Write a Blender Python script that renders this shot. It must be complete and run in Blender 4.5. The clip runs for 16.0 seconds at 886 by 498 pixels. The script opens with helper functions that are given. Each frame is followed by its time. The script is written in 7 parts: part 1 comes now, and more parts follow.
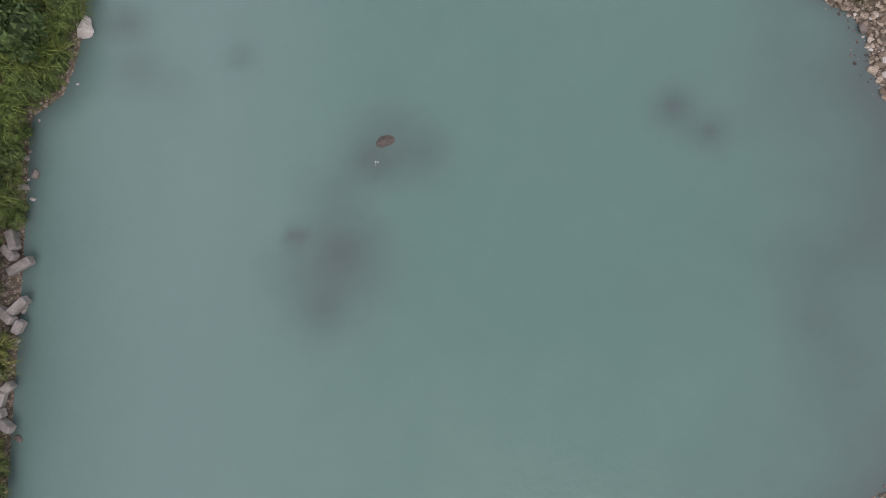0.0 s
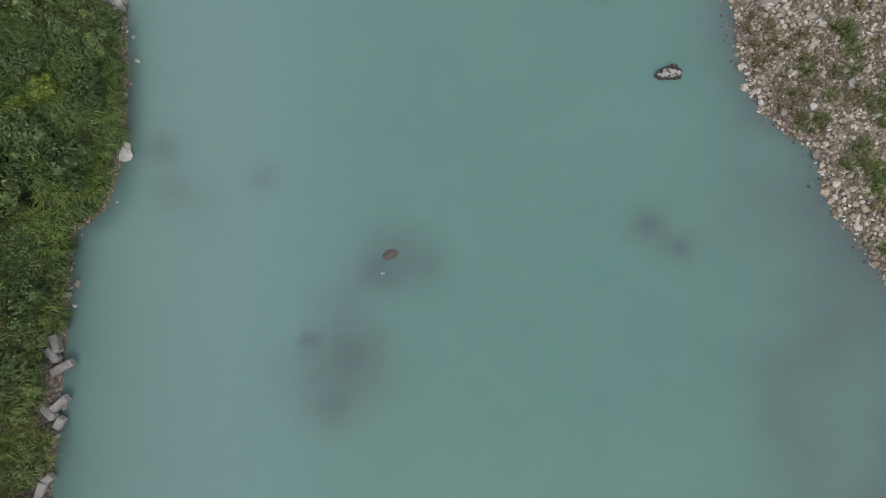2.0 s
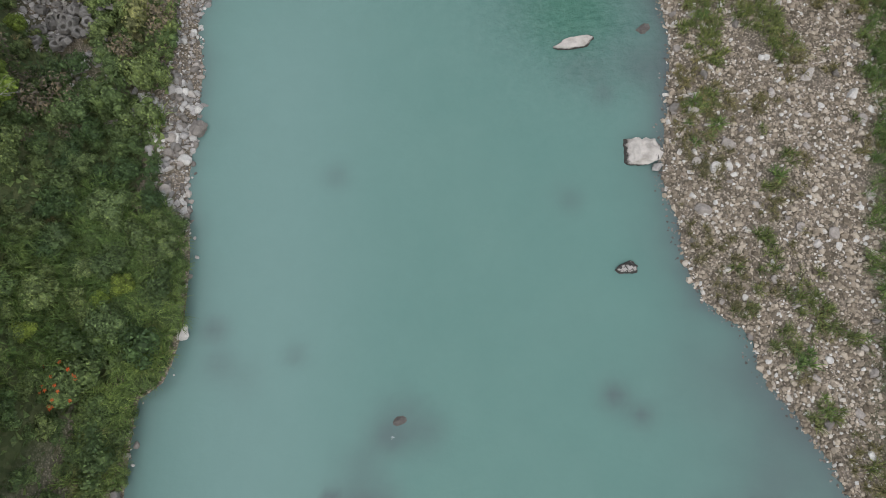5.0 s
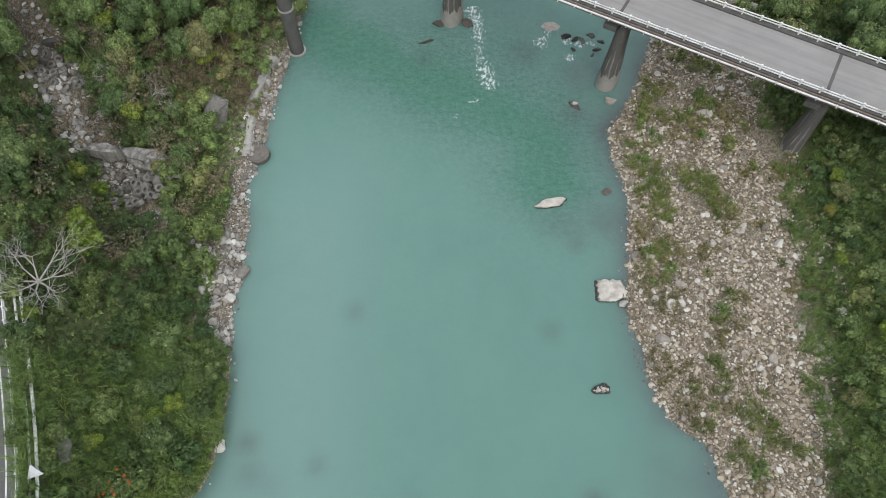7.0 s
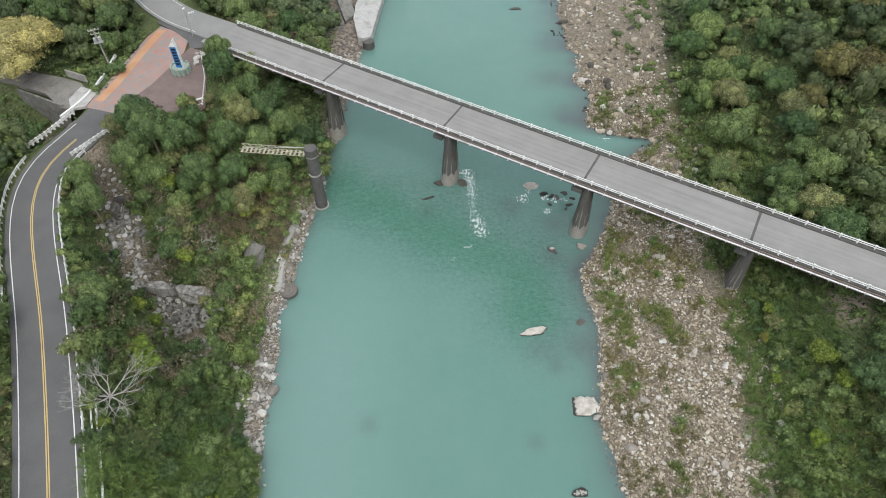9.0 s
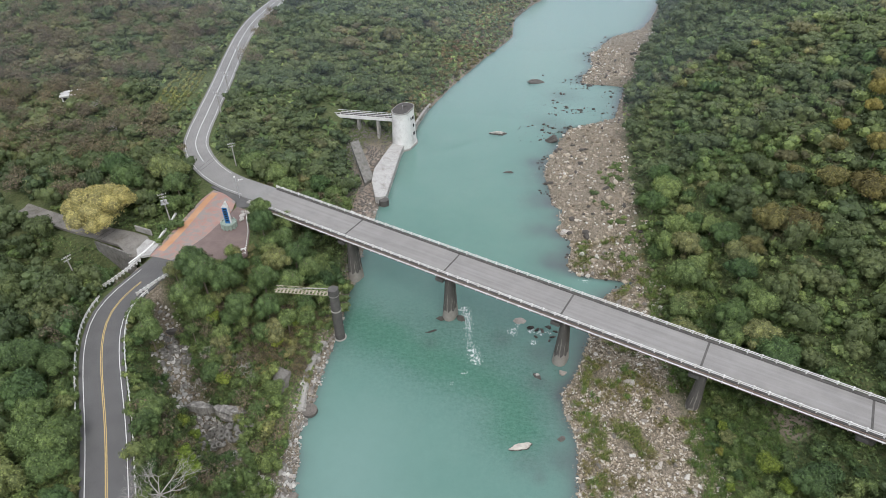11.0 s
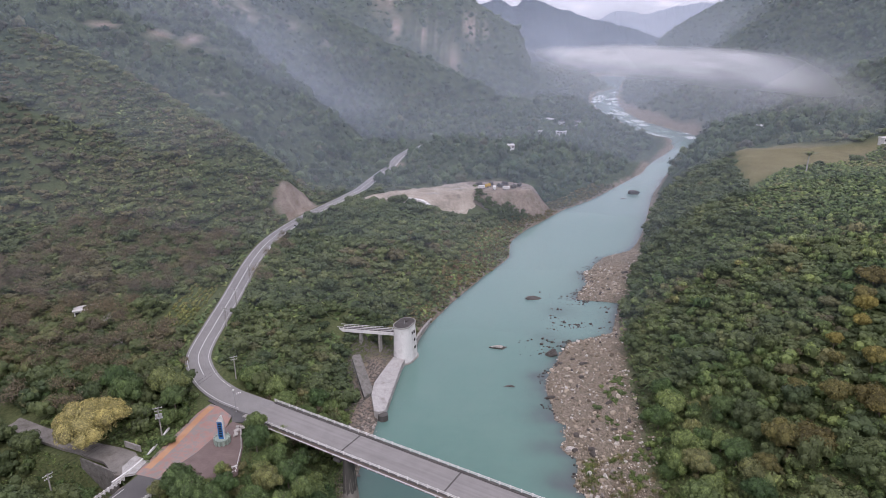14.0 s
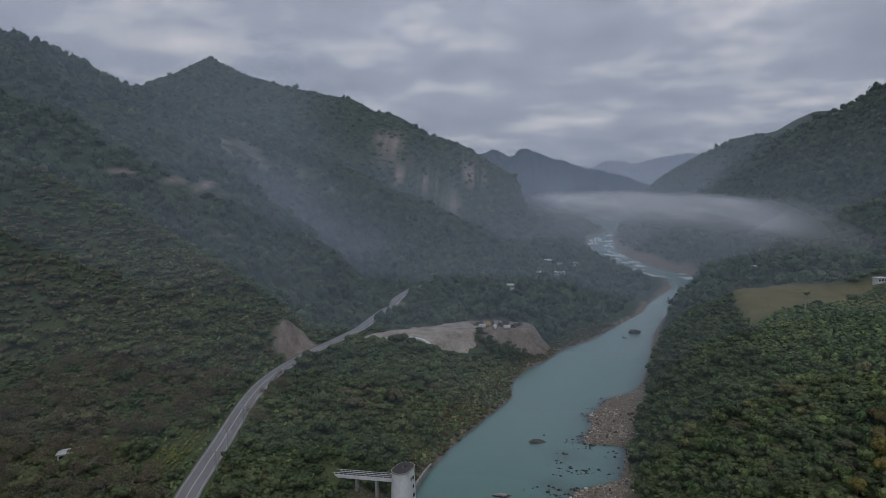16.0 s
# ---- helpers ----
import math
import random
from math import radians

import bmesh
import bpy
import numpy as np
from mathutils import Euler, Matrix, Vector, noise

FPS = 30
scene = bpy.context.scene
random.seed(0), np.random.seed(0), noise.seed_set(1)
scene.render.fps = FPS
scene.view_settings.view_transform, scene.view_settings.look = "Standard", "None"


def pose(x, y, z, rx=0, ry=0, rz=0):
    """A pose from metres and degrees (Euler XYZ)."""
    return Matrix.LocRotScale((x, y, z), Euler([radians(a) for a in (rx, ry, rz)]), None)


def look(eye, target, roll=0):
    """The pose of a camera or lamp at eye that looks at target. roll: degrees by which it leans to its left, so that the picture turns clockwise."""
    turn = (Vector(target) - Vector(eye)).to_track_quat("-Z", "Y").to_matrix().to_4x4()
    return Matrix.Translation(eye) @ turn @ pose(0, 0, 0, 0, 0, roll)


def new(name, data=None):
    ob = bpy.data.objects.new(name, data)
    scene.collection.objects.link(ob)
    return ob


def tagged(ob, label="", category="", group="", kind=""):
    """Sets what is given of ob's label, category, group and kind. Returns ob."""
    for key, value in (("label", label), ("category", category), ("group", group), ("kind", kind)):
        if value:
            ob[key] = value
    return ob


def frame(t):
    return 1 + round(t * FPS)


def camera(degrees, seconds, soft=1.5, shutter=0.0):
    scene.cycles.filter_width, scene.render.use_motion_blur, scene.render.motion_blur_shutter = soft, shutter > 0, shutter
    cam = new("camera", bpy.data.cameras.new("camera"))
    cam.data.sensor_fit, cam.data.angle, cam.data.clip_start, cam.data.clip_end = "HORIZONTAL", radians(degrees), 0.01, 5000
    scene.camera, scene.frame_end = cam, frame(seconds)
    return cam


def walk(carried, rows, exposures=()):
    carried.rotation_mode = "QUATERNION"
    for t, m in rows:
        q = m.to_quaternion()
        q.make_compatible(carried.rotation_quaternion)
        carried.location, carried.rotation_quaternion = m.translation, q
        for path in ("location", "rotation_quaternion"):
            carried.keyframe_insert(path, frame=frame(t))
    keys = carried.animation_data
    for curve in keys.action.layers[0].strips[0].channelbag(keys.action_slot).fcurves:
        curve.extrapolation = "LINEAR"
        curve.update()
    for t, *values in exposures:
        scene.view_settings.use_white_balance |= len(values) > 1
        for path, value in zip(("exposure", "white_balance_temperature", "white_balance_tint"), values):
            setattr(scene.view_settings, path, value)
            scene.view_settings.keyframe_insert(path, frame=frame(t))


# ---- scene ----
# ---- camera ----
cam = camera(70.4, 16.0, soft=0.5)
PATH = [
    (0, (0.347, 5.008, 54.585), (0.345, 5.148, 52.59), 0.2),
    (0.5, (0.315, 6.703, 57.332), (0.314, 6.859, 55.338), 1.0),
    (1, (0.321, 7.935, 59.99), (0.319, 8.125, 57.999), 0.6),
    (1.5, (0.382, 9.634, 61.466), (0.377, 9.848, 59.478), -0.1),
    (2, (0.358, 11.894, 61.707), (0.353, 12.121, 59.72), -0.0),
    (2.5, (0.257, 14.054, 61.973), (0.252, 14.304, 59.989), 0.2),
    (3, (0.209, 16.164, 63.585), (0.203, 16.443, 61.605), 0.0),
    (3.5, (0.245, 17.872, 66.775), (0.237, 18.185, 64.8), -0.2),
    (4, (0.07, 19.004, 70.139), (0.063, 19.37, 68.173), 0.3),
    (6.5, (0.646, 13.44, 87.714), (0.613, 14.292, 85.905), -0.8),
    (7, (0.583, 11.561, 91.768), (0.55, 12.502, 90.003), -0.6),
    (7.5, (0.515, 9.323, 96.139), (0.484, 10.352, 94.424), -0.4),
    (8, (0.564, 6.563, 100.276), (0.532, 7.679, 98.617), -0.3),
    (8.5, (0.942, 3.43, 104.69), (0.902, 4.632, 103.093), -0.5),
    (9, (0.0, -0.008, 109.375), (-0.026, 1.275, 107.841), 0.1),
    (11.5, (4.582, -22.158, 128.007), (4.499, -20.503, 126.887), -1.0),
    (12, (4.596, -22.541, 128.032), (4.513, -20.825, 127.008), -0.9),
    (12.5, (4.519, -22.712, 128.287), (4.436, -20.942, 127.359), -0.8),
    (13, (4.5, -22.388, 127.83), (4.416, -20.568, 127.005), -0.8),
    (13.5, (4.554, -22.291, 127.724), (4.469, -20.428, 127.002), -0.8),
    (14, (4.33, -21.877, 127.179), (4.246, -19.976, 126.564), -0.8),
    (14.5, (4.161, -21.874, 127.368), (4.078, -19.941, 126.859), -0.7),
    (15, (4.255, -21.944, 127.107), (4.171, -19.986, 126.71), -0.7),
    (15.5, (4.253, -21.833, 127.501), (4.169, -19.856, 127.21), -0.6),
    (16, (4.184, -22.607, 126.336), (4.101, -20.617, 126.156), -0.7),
]

EXPOSURES = [(0.0, 0.55, 6700, 27), (1.5, 0.57, 6470, 14), (3.5, 0.64, 6320, 16), (7.0, 0.96, 6400, 10), (9.0, 1.10, 6450, 9), (11.5, 1.05, 6400, 15), (12.5, 0.98, 6300, 23), (14.0, 0.76, 6350, 27), (15.0, 0.06, 6200, 20), (16.0, -0.6, 5950, 15)]
walk(cam, [(t, look(eye, target, roll)) for t, eye, target, roll in PATH], EXPOSURES)

# ---- sky and sun: a bright overcast morning ----
world = bpy.data.worlds.new("overcast_sky")
scene.world = world
world.use_nodes = True
wn, wl = world.node_tree.nodes, world.node_tree.links
wn.clear()
SUN_UP, SUN_ROUND = radians(52), radians(165)
sky = wn.new("ShaderNodeTexSky")
sky.sky_type, sky.sun_disc = "NISHITA", False
sky.sun_elevation, sky.sun_rotation, sky.altitude, sky.dust_density = SUN_UP, SUN_ROUND, 300, 4.0
coord = wn.new("ShaderNodeTexCoord")
sep = wn.new("ShaderNodeSeparateXYZ")
wl.new(coord.outputs["Generated"], sep.inputs[0])
height = wn.new("ShaderNodeMath"); height.operation = "ADD"; height.inputs[1].default_value = 0.16
wl.new(sep.outputs["Z"], height.inputs[0])
flat = wn.new("ShaderNodeVectorMath"); flat.operation = "DIVIDE"
wl.new(coord.outputs["Generated"], flat.inputs[0])
comb = wn.new("ShaderNodeCombineXYZ")
for k in range(3):
    wl.new(height.outputs[0], comb.inputs[k])
wl.new(comb.outputs[0], flat.inputs[1])
squash = wn.new("ShaderNodeMapping"); squash.inputs["Scale"].default_value = (0.66, 0.66, 0.0)
wl.new(flat.outputs[0], squash.inputs[0])
clouds = wn.new("ShaderNodeTexNoise")
clouds.inputs["Scale"].default_value, clouds.inputs["Detail"].default_value, clouds.inputs["Roughness"].default_value = 2.3, 9, 0.58
wl.new(squash.outputs[0], clouds.inputs["Vector"])
ramp = wn.new("ShaderNodeValToRGB")
ramp.color_ramp.elements[0].position, ramp.color_ramp.elements[0].color = 0.36, (0.50, 0.535, 0.59, 1)
ramp.color_ramp.elements[1].position, ramp.color_ramp.elements[1].color = 0.68, (1.14, 1.09, 1.02, 1)
mid = ramp.color_ramp.elements.new(0.51); mid.color = (0.62, 0.655, 0.71, 1)
wl.new(clouds.outputs["Fac"], ramp.inputs[0])
cover = wn.new("ShaderNodeBackground"); cover.inputs["Strength"].default_value = 0.85
glow = wn.new("ShaderNodeVectorMath"); glow.operation = "DOT_PRODUCT"; glow.inputs[1].default_value = (-0.30, 0.88, 0.36)
wl.new(coord.outputs["Generated"], glow.inputs[0])
lift = wn.new("ShaderNodeMapRange")
for key, value in ((1, -0.1), (2, 1.0), (3, 1.02), (4, 1.16)):
    lift.inputs[key].default_value = value
wl.new(glow.outputs["Value"], lift.inputs[0])
bright = wn.new("ShaderNodeVectorMath"); bright.operation = "SCALE"
wl.new(ramp.outputs[0], bright.inputs[0]); wl.new(lift.outputs[0], bright.inputs["Scale"])
wl.new(bright.outputs[0], cover.inputs[0])
clear = wn.new("ShaderNodeBackground"); clear.inputs["Strength"].default_value = 0.06
wl.new(sky.outputs[0], clear.inputs[0])
both = wn.new("ShaderNodeMixShader"); both.inputs[0].default_value = 0.88
wl.new(clear.outputs[0], both.inputs[1]); wl.new(cover.outputs[0], both.inputs[2])
wout = wn.new("ShaderNodeOutputWorld")
wl.new(both.outputs[0], wout.inputs["Surface"])
sun = new("sun", bpy.data.lights.new("sun", "SUN"))
sun.data.energy, sun.data.angle, sun.data.color = 0.75, radians(30), (1.0, 0.97, 0.92)
sun.matrix_world = look((0, 0, 500), (0.0 + 500 * math.sin(SUN_ROUND) / math.tan(SUN_UP) * -1, -500 * math.cos(SUN_ROUND) / math.tan(SUN_UP), 0))

# ---- materials ----
class Nodes:
    """A small builder for node materials."""

    def __init__(self, name, rough=0.8, metal=0.0, spec=0.3):
        self.m = bpy.data.materials.new(name)
        self.m.use_nodes = True
        self.t = self.m.node_tree
        self.bsdf = self.t.nodes["Principled BSDF"]
        self.bsdf.inputs["Roughness"].default_value = rough
        self.bsdf.inputs["Metallic"].default_value = metal
        self.bsdf.inputs["Specular IOR Level"].default_value = spec

    def n(self, kind, **given):
        node = self.t.nodes.new(kind)
        for key, value in given.items():
            node.inputs[key.replace("_", " ")].default_value = value
        return node

    def to(self, a, b):
        self.t.links.new(a, b)
        return self

    def pos(self):
        return self.n("ShaderNodeNewGeometry").outputs["Position"]

    def noise(self, scale, detail=4, rough=0.6, vector=None):
        node = self.n("ShaderNodeTexNoise", Scale=scale, Detail=detail, Roughness=rough)
        self.to(vector or self.pos(), node.inputs["Vector"])
        return node.outputs["Fac"]

    def cells(self, scale, out="Distance", vector=None):
        node = self.n("ShaderNodeTexVoronoi", Scale=scale)
        self.to(vector or self.pos(), node.inputs["Vector"])
        return node.outputs[out]

    def ramp(self, fac, *stops):
        node = self.n("ShaderNodeValToRGB")
        el = node.color_ramp.elements
        while len(el) < len(stops):
            el.new(0.5)
        for e, (at, c) in zip(el, stops):
            e.position, e.color = at, (*c, 1)
        self.to(fac, node.inputs[0])
        return node.outputs[0]

    def mix(self, fac, a, b, kind="MIX"):
        node = self.n("ShaderNodeMix")
        node.data_type, node.blend_type = "RGBA", kind
        for value, slot in ((fac, 0), (a, 6), (b, 7)):
            if isinstance(value, (int, float)):
                node.inputs[slot].default_value = value
            elif isinstance(value, tuple):
                node.inputs[slot].default_value = (*value, 1)
            else:
                self.to(value, node.inputs[slot])
        return node.outputs[2]

    def math(self, op, a, b=0.0, clamp=False):
        node = self.n("ShaderNodeMath")
        node.operation, node.use_clamp = op, clamp
        for k, v in enumerate((a, b)):
            if isinstance(v, (int, float)):
                node.inputs[k].default_value = v
            else:
                self.to(v, node.inputs[k])
        return node.outputs[0]

    def attr(self, name, out="Fac"):
        node = self.n("ShaderNodeAttribute")
        node.attribute_name = name
        return node.outputs[out]

    def bump(self, fac, strength=0.4, distance=0.1):
        node = self.n("ShaderNodeBump", Strength=strength, Distance=distance)
        self.to(fac, node.inputs["Height"])
        self.to(node.outputs[0], self.bsdf.inputs["Normal"])
        return self

    def color(self, c):
        if isinstance(c, tuple):
            self.bsdf.inputs["Base Color"].default_value = (*c, 1)
        else:
            self.to(c, self.bsdf.inputs["Base Color"])
        return self


def worn(name, a, b, scale=0.6, rough=0.85, fine=6.0, bump=0.3, dist=0.05, metal=0.0, stain=None):
    """A surface that varies between two colours at two scales, with fine relief."""
    k = Nodes(name, rough, metal)
    c = k.ramp(k.noise(scale, 5), (0.3, a), (0.7, b))
    c = k.mix(0.35, c, k.ramp(k.noise(fine, 4), (0.3, tuple(v * 0.55 for v in a)), (0.7, tuple(min(1, v * 1.3) for v in b))))
    if stain:
        c = k.mix(k.ramp(k.noise(scale * 0.7, 6, 0.7), (0.5, (0, 0, 0)), (0.72, (0.8, 0.8, 0.8))), c, stain)
    k.color(c).bump(k.noise(fine * 2, 4), bump, dist)
    return k.m


def foliage(name, dark, light, per_object, one_tone=False, fine=4.0, relief_=0.9, spread_=1.7):
    """Leaves: the tone differs from tree to tree and from leaf clump to leaf clump."""
    k = Nodes(name, 0.62, 0.0, 0.25)
    if one_tone:
        tone = k.noise(0.12, 3)
    elif per_object:
        tone = k.n("ShaderNodeObjectInfo").outputs["Random"]
    else:
        tone = k.attr("tone")
    base = k.ramp(tone, (0.0, dark), (0.55, tuple((u + v) / 2 for u, v in zip(dark, light))), (0.86, light), (0.93, (light[0] * 1.0, light[1] * 0.84, light[2] * 0.95)), (1.0, (light[0] * 0.96, light[1] * 0.74, light[2] * 0.95)))
    leaf = k.n("ShaderNodeNewGeometry").outputs["Random Per Island"]
    c = k.mix(0.9, base, k.ramp(leaf, (0.0, tuple(1 - 0.30 * spread_ for _ in range(3))), (0.6, (0.98, 0.98, 0.95)), (1.0, (1 + 0.33 * spread_, 1 + 0.29 * spread_, 1 + 0.16 * spread_))), "MULTIPLY")
    c = k.mix(0.6, c, k.ramp(k.noise(0.035, 4), (0.36, (0.62, 0.64, 0.70)), (0.64, (1.22, 1.16, 1.0))), "MULTIPLY")
    sprays = k.noise(fine, 4, 0.7)
    c = k.mix(0.7, c, k.ramp(sprays, (0.34, (0.48, 0.50, 0.50)), (0.5, (0.98, 0.98, 0.96)), (0.66, (1.62, 1.56, 1.34))), "MULTIPLY")
    k.color(c).bump(sprays, relief_, 0.5 / fine)
    return k.m


M_LEAF = foliage("leaves", (0.066, 0.118, 0.046), (0.178, 0.235, 0.090), False)
M_LEAF_MID = foliage("forest_leaves", (0.058, 0.089, 0.042), (0.122, 0.153, 0.069), False, fine=3.4, relief_=0.5, spread_=1.0)
M_LEAF_OB = foliage("tree_leaves", (0.072, 0.130, 0.055), (0.202, 0.272, 0.110), True)
# Bluer than the other leaves: distance haze put into the colour.
M_LEAF_FAR = foliage("mountain_leaves", (0.030, 0.062, 0.036), (0.084, 0.122, 0.064), False, fine=0.8, relief_=0.4, spread_=1.0)
M_YELLOW = foliage("yellow_blossom", (0.39, 0.355, 0.14), (0.49, 0.455, 0.22), True, True, fine=2.2)
M_RUST = foliage("rusty_leaves", (0.10, 0.085, 0.035), (0.16, 0.15, 0.055), True, True)
M_GRASS = foliage("reed_grass", (0.085, 0.160, 0.045), (0.195, 0.275, 0.085), False)
M_TUFT = foliage("bar_grass", (0.11, 0.15, 0.045), (0.21, 0.235, 0.09), False)
M_BRIGHT = foliage("fresh_leaves", (0.16, 0.24, 0.045), (0.24, 0.30, 0.065), True)
M_TWIG = foliage("bare_twigs", (0.135, 0.115, 0.085), (0.215, 0.185, 0.135), False, True)
M_DRY = foliage("dry_grass", (0.15, 0.145, 0.065), (0.25, 0.225, 0.12), False)
M_REED = foliage("dry_reeds", (0.10, 0.105, 0.05), (0.19, 0.165, 0.085), False)
M_FLOWER = worn("orange_flower", (0.48, 0.09, 0.025), (0.6, 0.15, 0.04), 2)
M_BARK = worn("bark", (0.14, 0.115, 0.09), (0.24, 0.21, 0.17), 1.5)
M_PALE_BARK = worn("bleached_bark", (0.28, 0.265, 0.24), (0.40, 0.385, 0.355), 1.5)
M_CONC = worn("concrete", (0.27, 0.26, 0.24), (0.40, 0.385, 0.355), 0.5, stain=(0.10, 0.10, 0.095))
# Dark concrete for weathered parts; on the bridge kerbs it paints in shade.
M_CONC_DARK = worn("weathered_shaded_concrete", (0.06, 0.058, 0.056), (0.13, 0.125, 0.115), 0.5)
M_WHITE = worn("white_paint", (0.62, 0.62, 0.60), (0.78, 0.78, 0.76), 0.8, 0.6, stain=(0.34, 0.31, 0.27))
M_CHALK = worn("limewashed_concrete", (0.64, 0.64, 0.62), (0.80, 0.80, 0.77), 0.35, 0.8, stain=(0.40, 0.39, 0.36))
M_RUSTY = worn("rusted_pipe", (0.13, 0.075, 0.055), (0.24, 0.20, 0.18), 1.6)
M_LINE = worn("road_paint", (0.55, 0.55, 0.53), (0.72, 0.72, 0.70), 1.2, 0.7)
M_YLINE = worn("yellow_road_paint", (0.46, 0.33, 0.12), (0.56, 0.42, 0.18), 1.2, 0.7)
M_STEEL = worn("galvanised_steel", (0.42, 0.43, 0.44), (0.56, 0.57, 0.58), 2, 0.45, metal=0.5)
M_BLUE = worn("blue_paint", (0.02, 0.12, 0.34), (0.03, 0.18, 0.44), 1.5, 0.5)
M_MINT = worn("mint_stone", (0.22, 0.30, 0.25), (0.36, 0.42, 0.37), 1.5)
M_LANDING = worn("pale_weathered_concrete", (0.33, 0.325, 0.31), (0.50, 0.49, 0.47), 0.5, 0.9, 4.0, 0.5, 0.08, stain=(0.22, 0.20, 0.175))
M_SPOIL = worn("dark_rubble", (0.09, 0.08, 0.07), (0.20, 0.18, 0.16), 1.2, 0.95, 5.0, 0.6, 0.1)
M_ROOF = worn("flat_roof", (0.045, 0.042, 0.040), (0.085, 0.078, 0.072), 1.0)
# Stained concrete, darkened for shade among the blocks and on the channel wall.
M_ARMOUR = worn("stained_shaded_concrete", (0.10, 0.097, 0.087), (0.26, 0.25, 0.228), 0.8, 0.9, 5.0, 0.6, 0.08, stain=(0.07, 0.07, 0.055))
M_BLACK = worn("dark_gap", (0.012, 0.012, 0.012), (0.025, 0.024, 0.022), 1.0)


def rock_material(name, a, b, c, per_object, top=(0.62, 0.61, 0.57)):
    """River stone: each stone has its tone, with lichen and grain on it."""
    k = Nodes(name, 0.85, 0.0, 0.25)
    tone = k.n("ShaderNodeObjectInfo").outputs["Random"] if per_object else k.n("ShaderNodeNewGeometry").outputs["Random Per Island"]
    base = k.ramp(tone, (0.0, a), (0.42, b), (0.80, c), (0.97, top))
    base = k.mix(0.5, base, k.ramp(k.noise(1.6, 6, 0.7), (0.35, (0.45, 0.44, 0.42)), (0.65, (1.2, 1.19, 1.16))), "MULTIPLY")
    base = k.mix(0.3, base, k.ramp(k.noise(9, 4), (0.3, (0.5, 0.5, 0.5)), (0.7, (1.25, 1.25, 1.25))), "MULTIPLY")
    k.color(base).bump(k.noise(5, 6, 0.7), 0.6, 0.08)
    return k.m


M_STONE = rock_material("river_stone", (0.14, 0.116, 0.084), (0.30, 0.252, 0.188), (0.50, 0.436, 0.342), False)
M_RUBBLE = rock_material("broken_rubble", (0.11, 0.10, 0.09), (0.25, 0.235, 0.21), (0.43, 0.415, 0.385), False)
M_BOULDER = rock_material("boulder_stone", (0.19, 0.175, 0.155), (0.33, 0.30, 0.265), (0.48, 0.445, 0.40), True)
M_WET = rock_material("wet_stone", (0.045, 0.042, 0.038), (0.075, 0.068, 0.06), (0.12, 0.11, 0.10), True, (0.14, 0.13, 0.115))
M_DAMP = rock_material("damp_stone", (0.07, 0.066, 0.058), (0.13, 0.12, 0.105), (0.22, 0.20, 0.175), False, (0.28, 0.26, 0.23))
M_TUMBLED = rock_material("stream_rubble", (0.17, 0.165, 0.15), (0.33, 0.32, 0.30), (0.50, 0.49, 0.465), False)
M_PALE_ROCK = rock_material("pale_boulder", (0.40, 0.385, 0.36), (0.47, 0.45, 0.42), (0.52, 0.505, 0.48), True)


def asphalt_material():
    k = Nodes("asphalt", 0.9, 0.0, 0.2)
    c = k.ramp(k.noise(0.18, 5), (0.3, (0.085, 0.084, 0.084)), (0.7, (0.12, 0.118, 0.116)))
    c = k.mix(0.25, c, k.ramp(k.noise(7, 4), (0.3, (0.06, 0.06, 0.06)), (0.7, (0.24, 0.235, 0.23))))
    k.color(c).bump(k.noise(30, 2), 0.2, 0.02)
    return k.m


M_ASPHALT = asphalt_material()
M_OLD_ASPHALT = worn("old_asphalt", (0.20, 0.195, 0.19), (0.27, 0.265, 0.255), 0.15, 0.9, 5.0, 0.2, 0.02)


def deck_material():
    """Worn bridge asphalt, with tracks polished along the lanes."""
    k = Nodes("bridge_asphalt", 0.88, 0.0, 0.2)
    ob = k.n("ShaderNodeTexCoord").outputs["Object"]
    stretch = k.n("ShaderNodeMapping", Scale=(0.02, 1.0, 1.0))
    k.to(ob, stretch.inputs[0])
    c = k.ramp(k.noise(1.1, 4, 0.5, stretch.outputs[0]), (0.3, (0.215, 0.205, 0.195)), (0.7, (0.31, 0.30, 0.29)))
    c = k.mix(0.3, c, k.ramp(k.noise(0.25, 5), (0.3, (0.17, 0.165, 0.16)), (0.7, (0.33, 0.32, 0.305))))
    c = k.mix(0.2, c, k.ramp(k.noise(8, 4), (0.3, (0.12, 0.12, 0.12)), (0.7, (0.36, 0.35, 0.34))))
    k.color(c).bump(k.noise(25, 2), 0.15, 0.02)
    return k.m


M_DECK = deck_material()


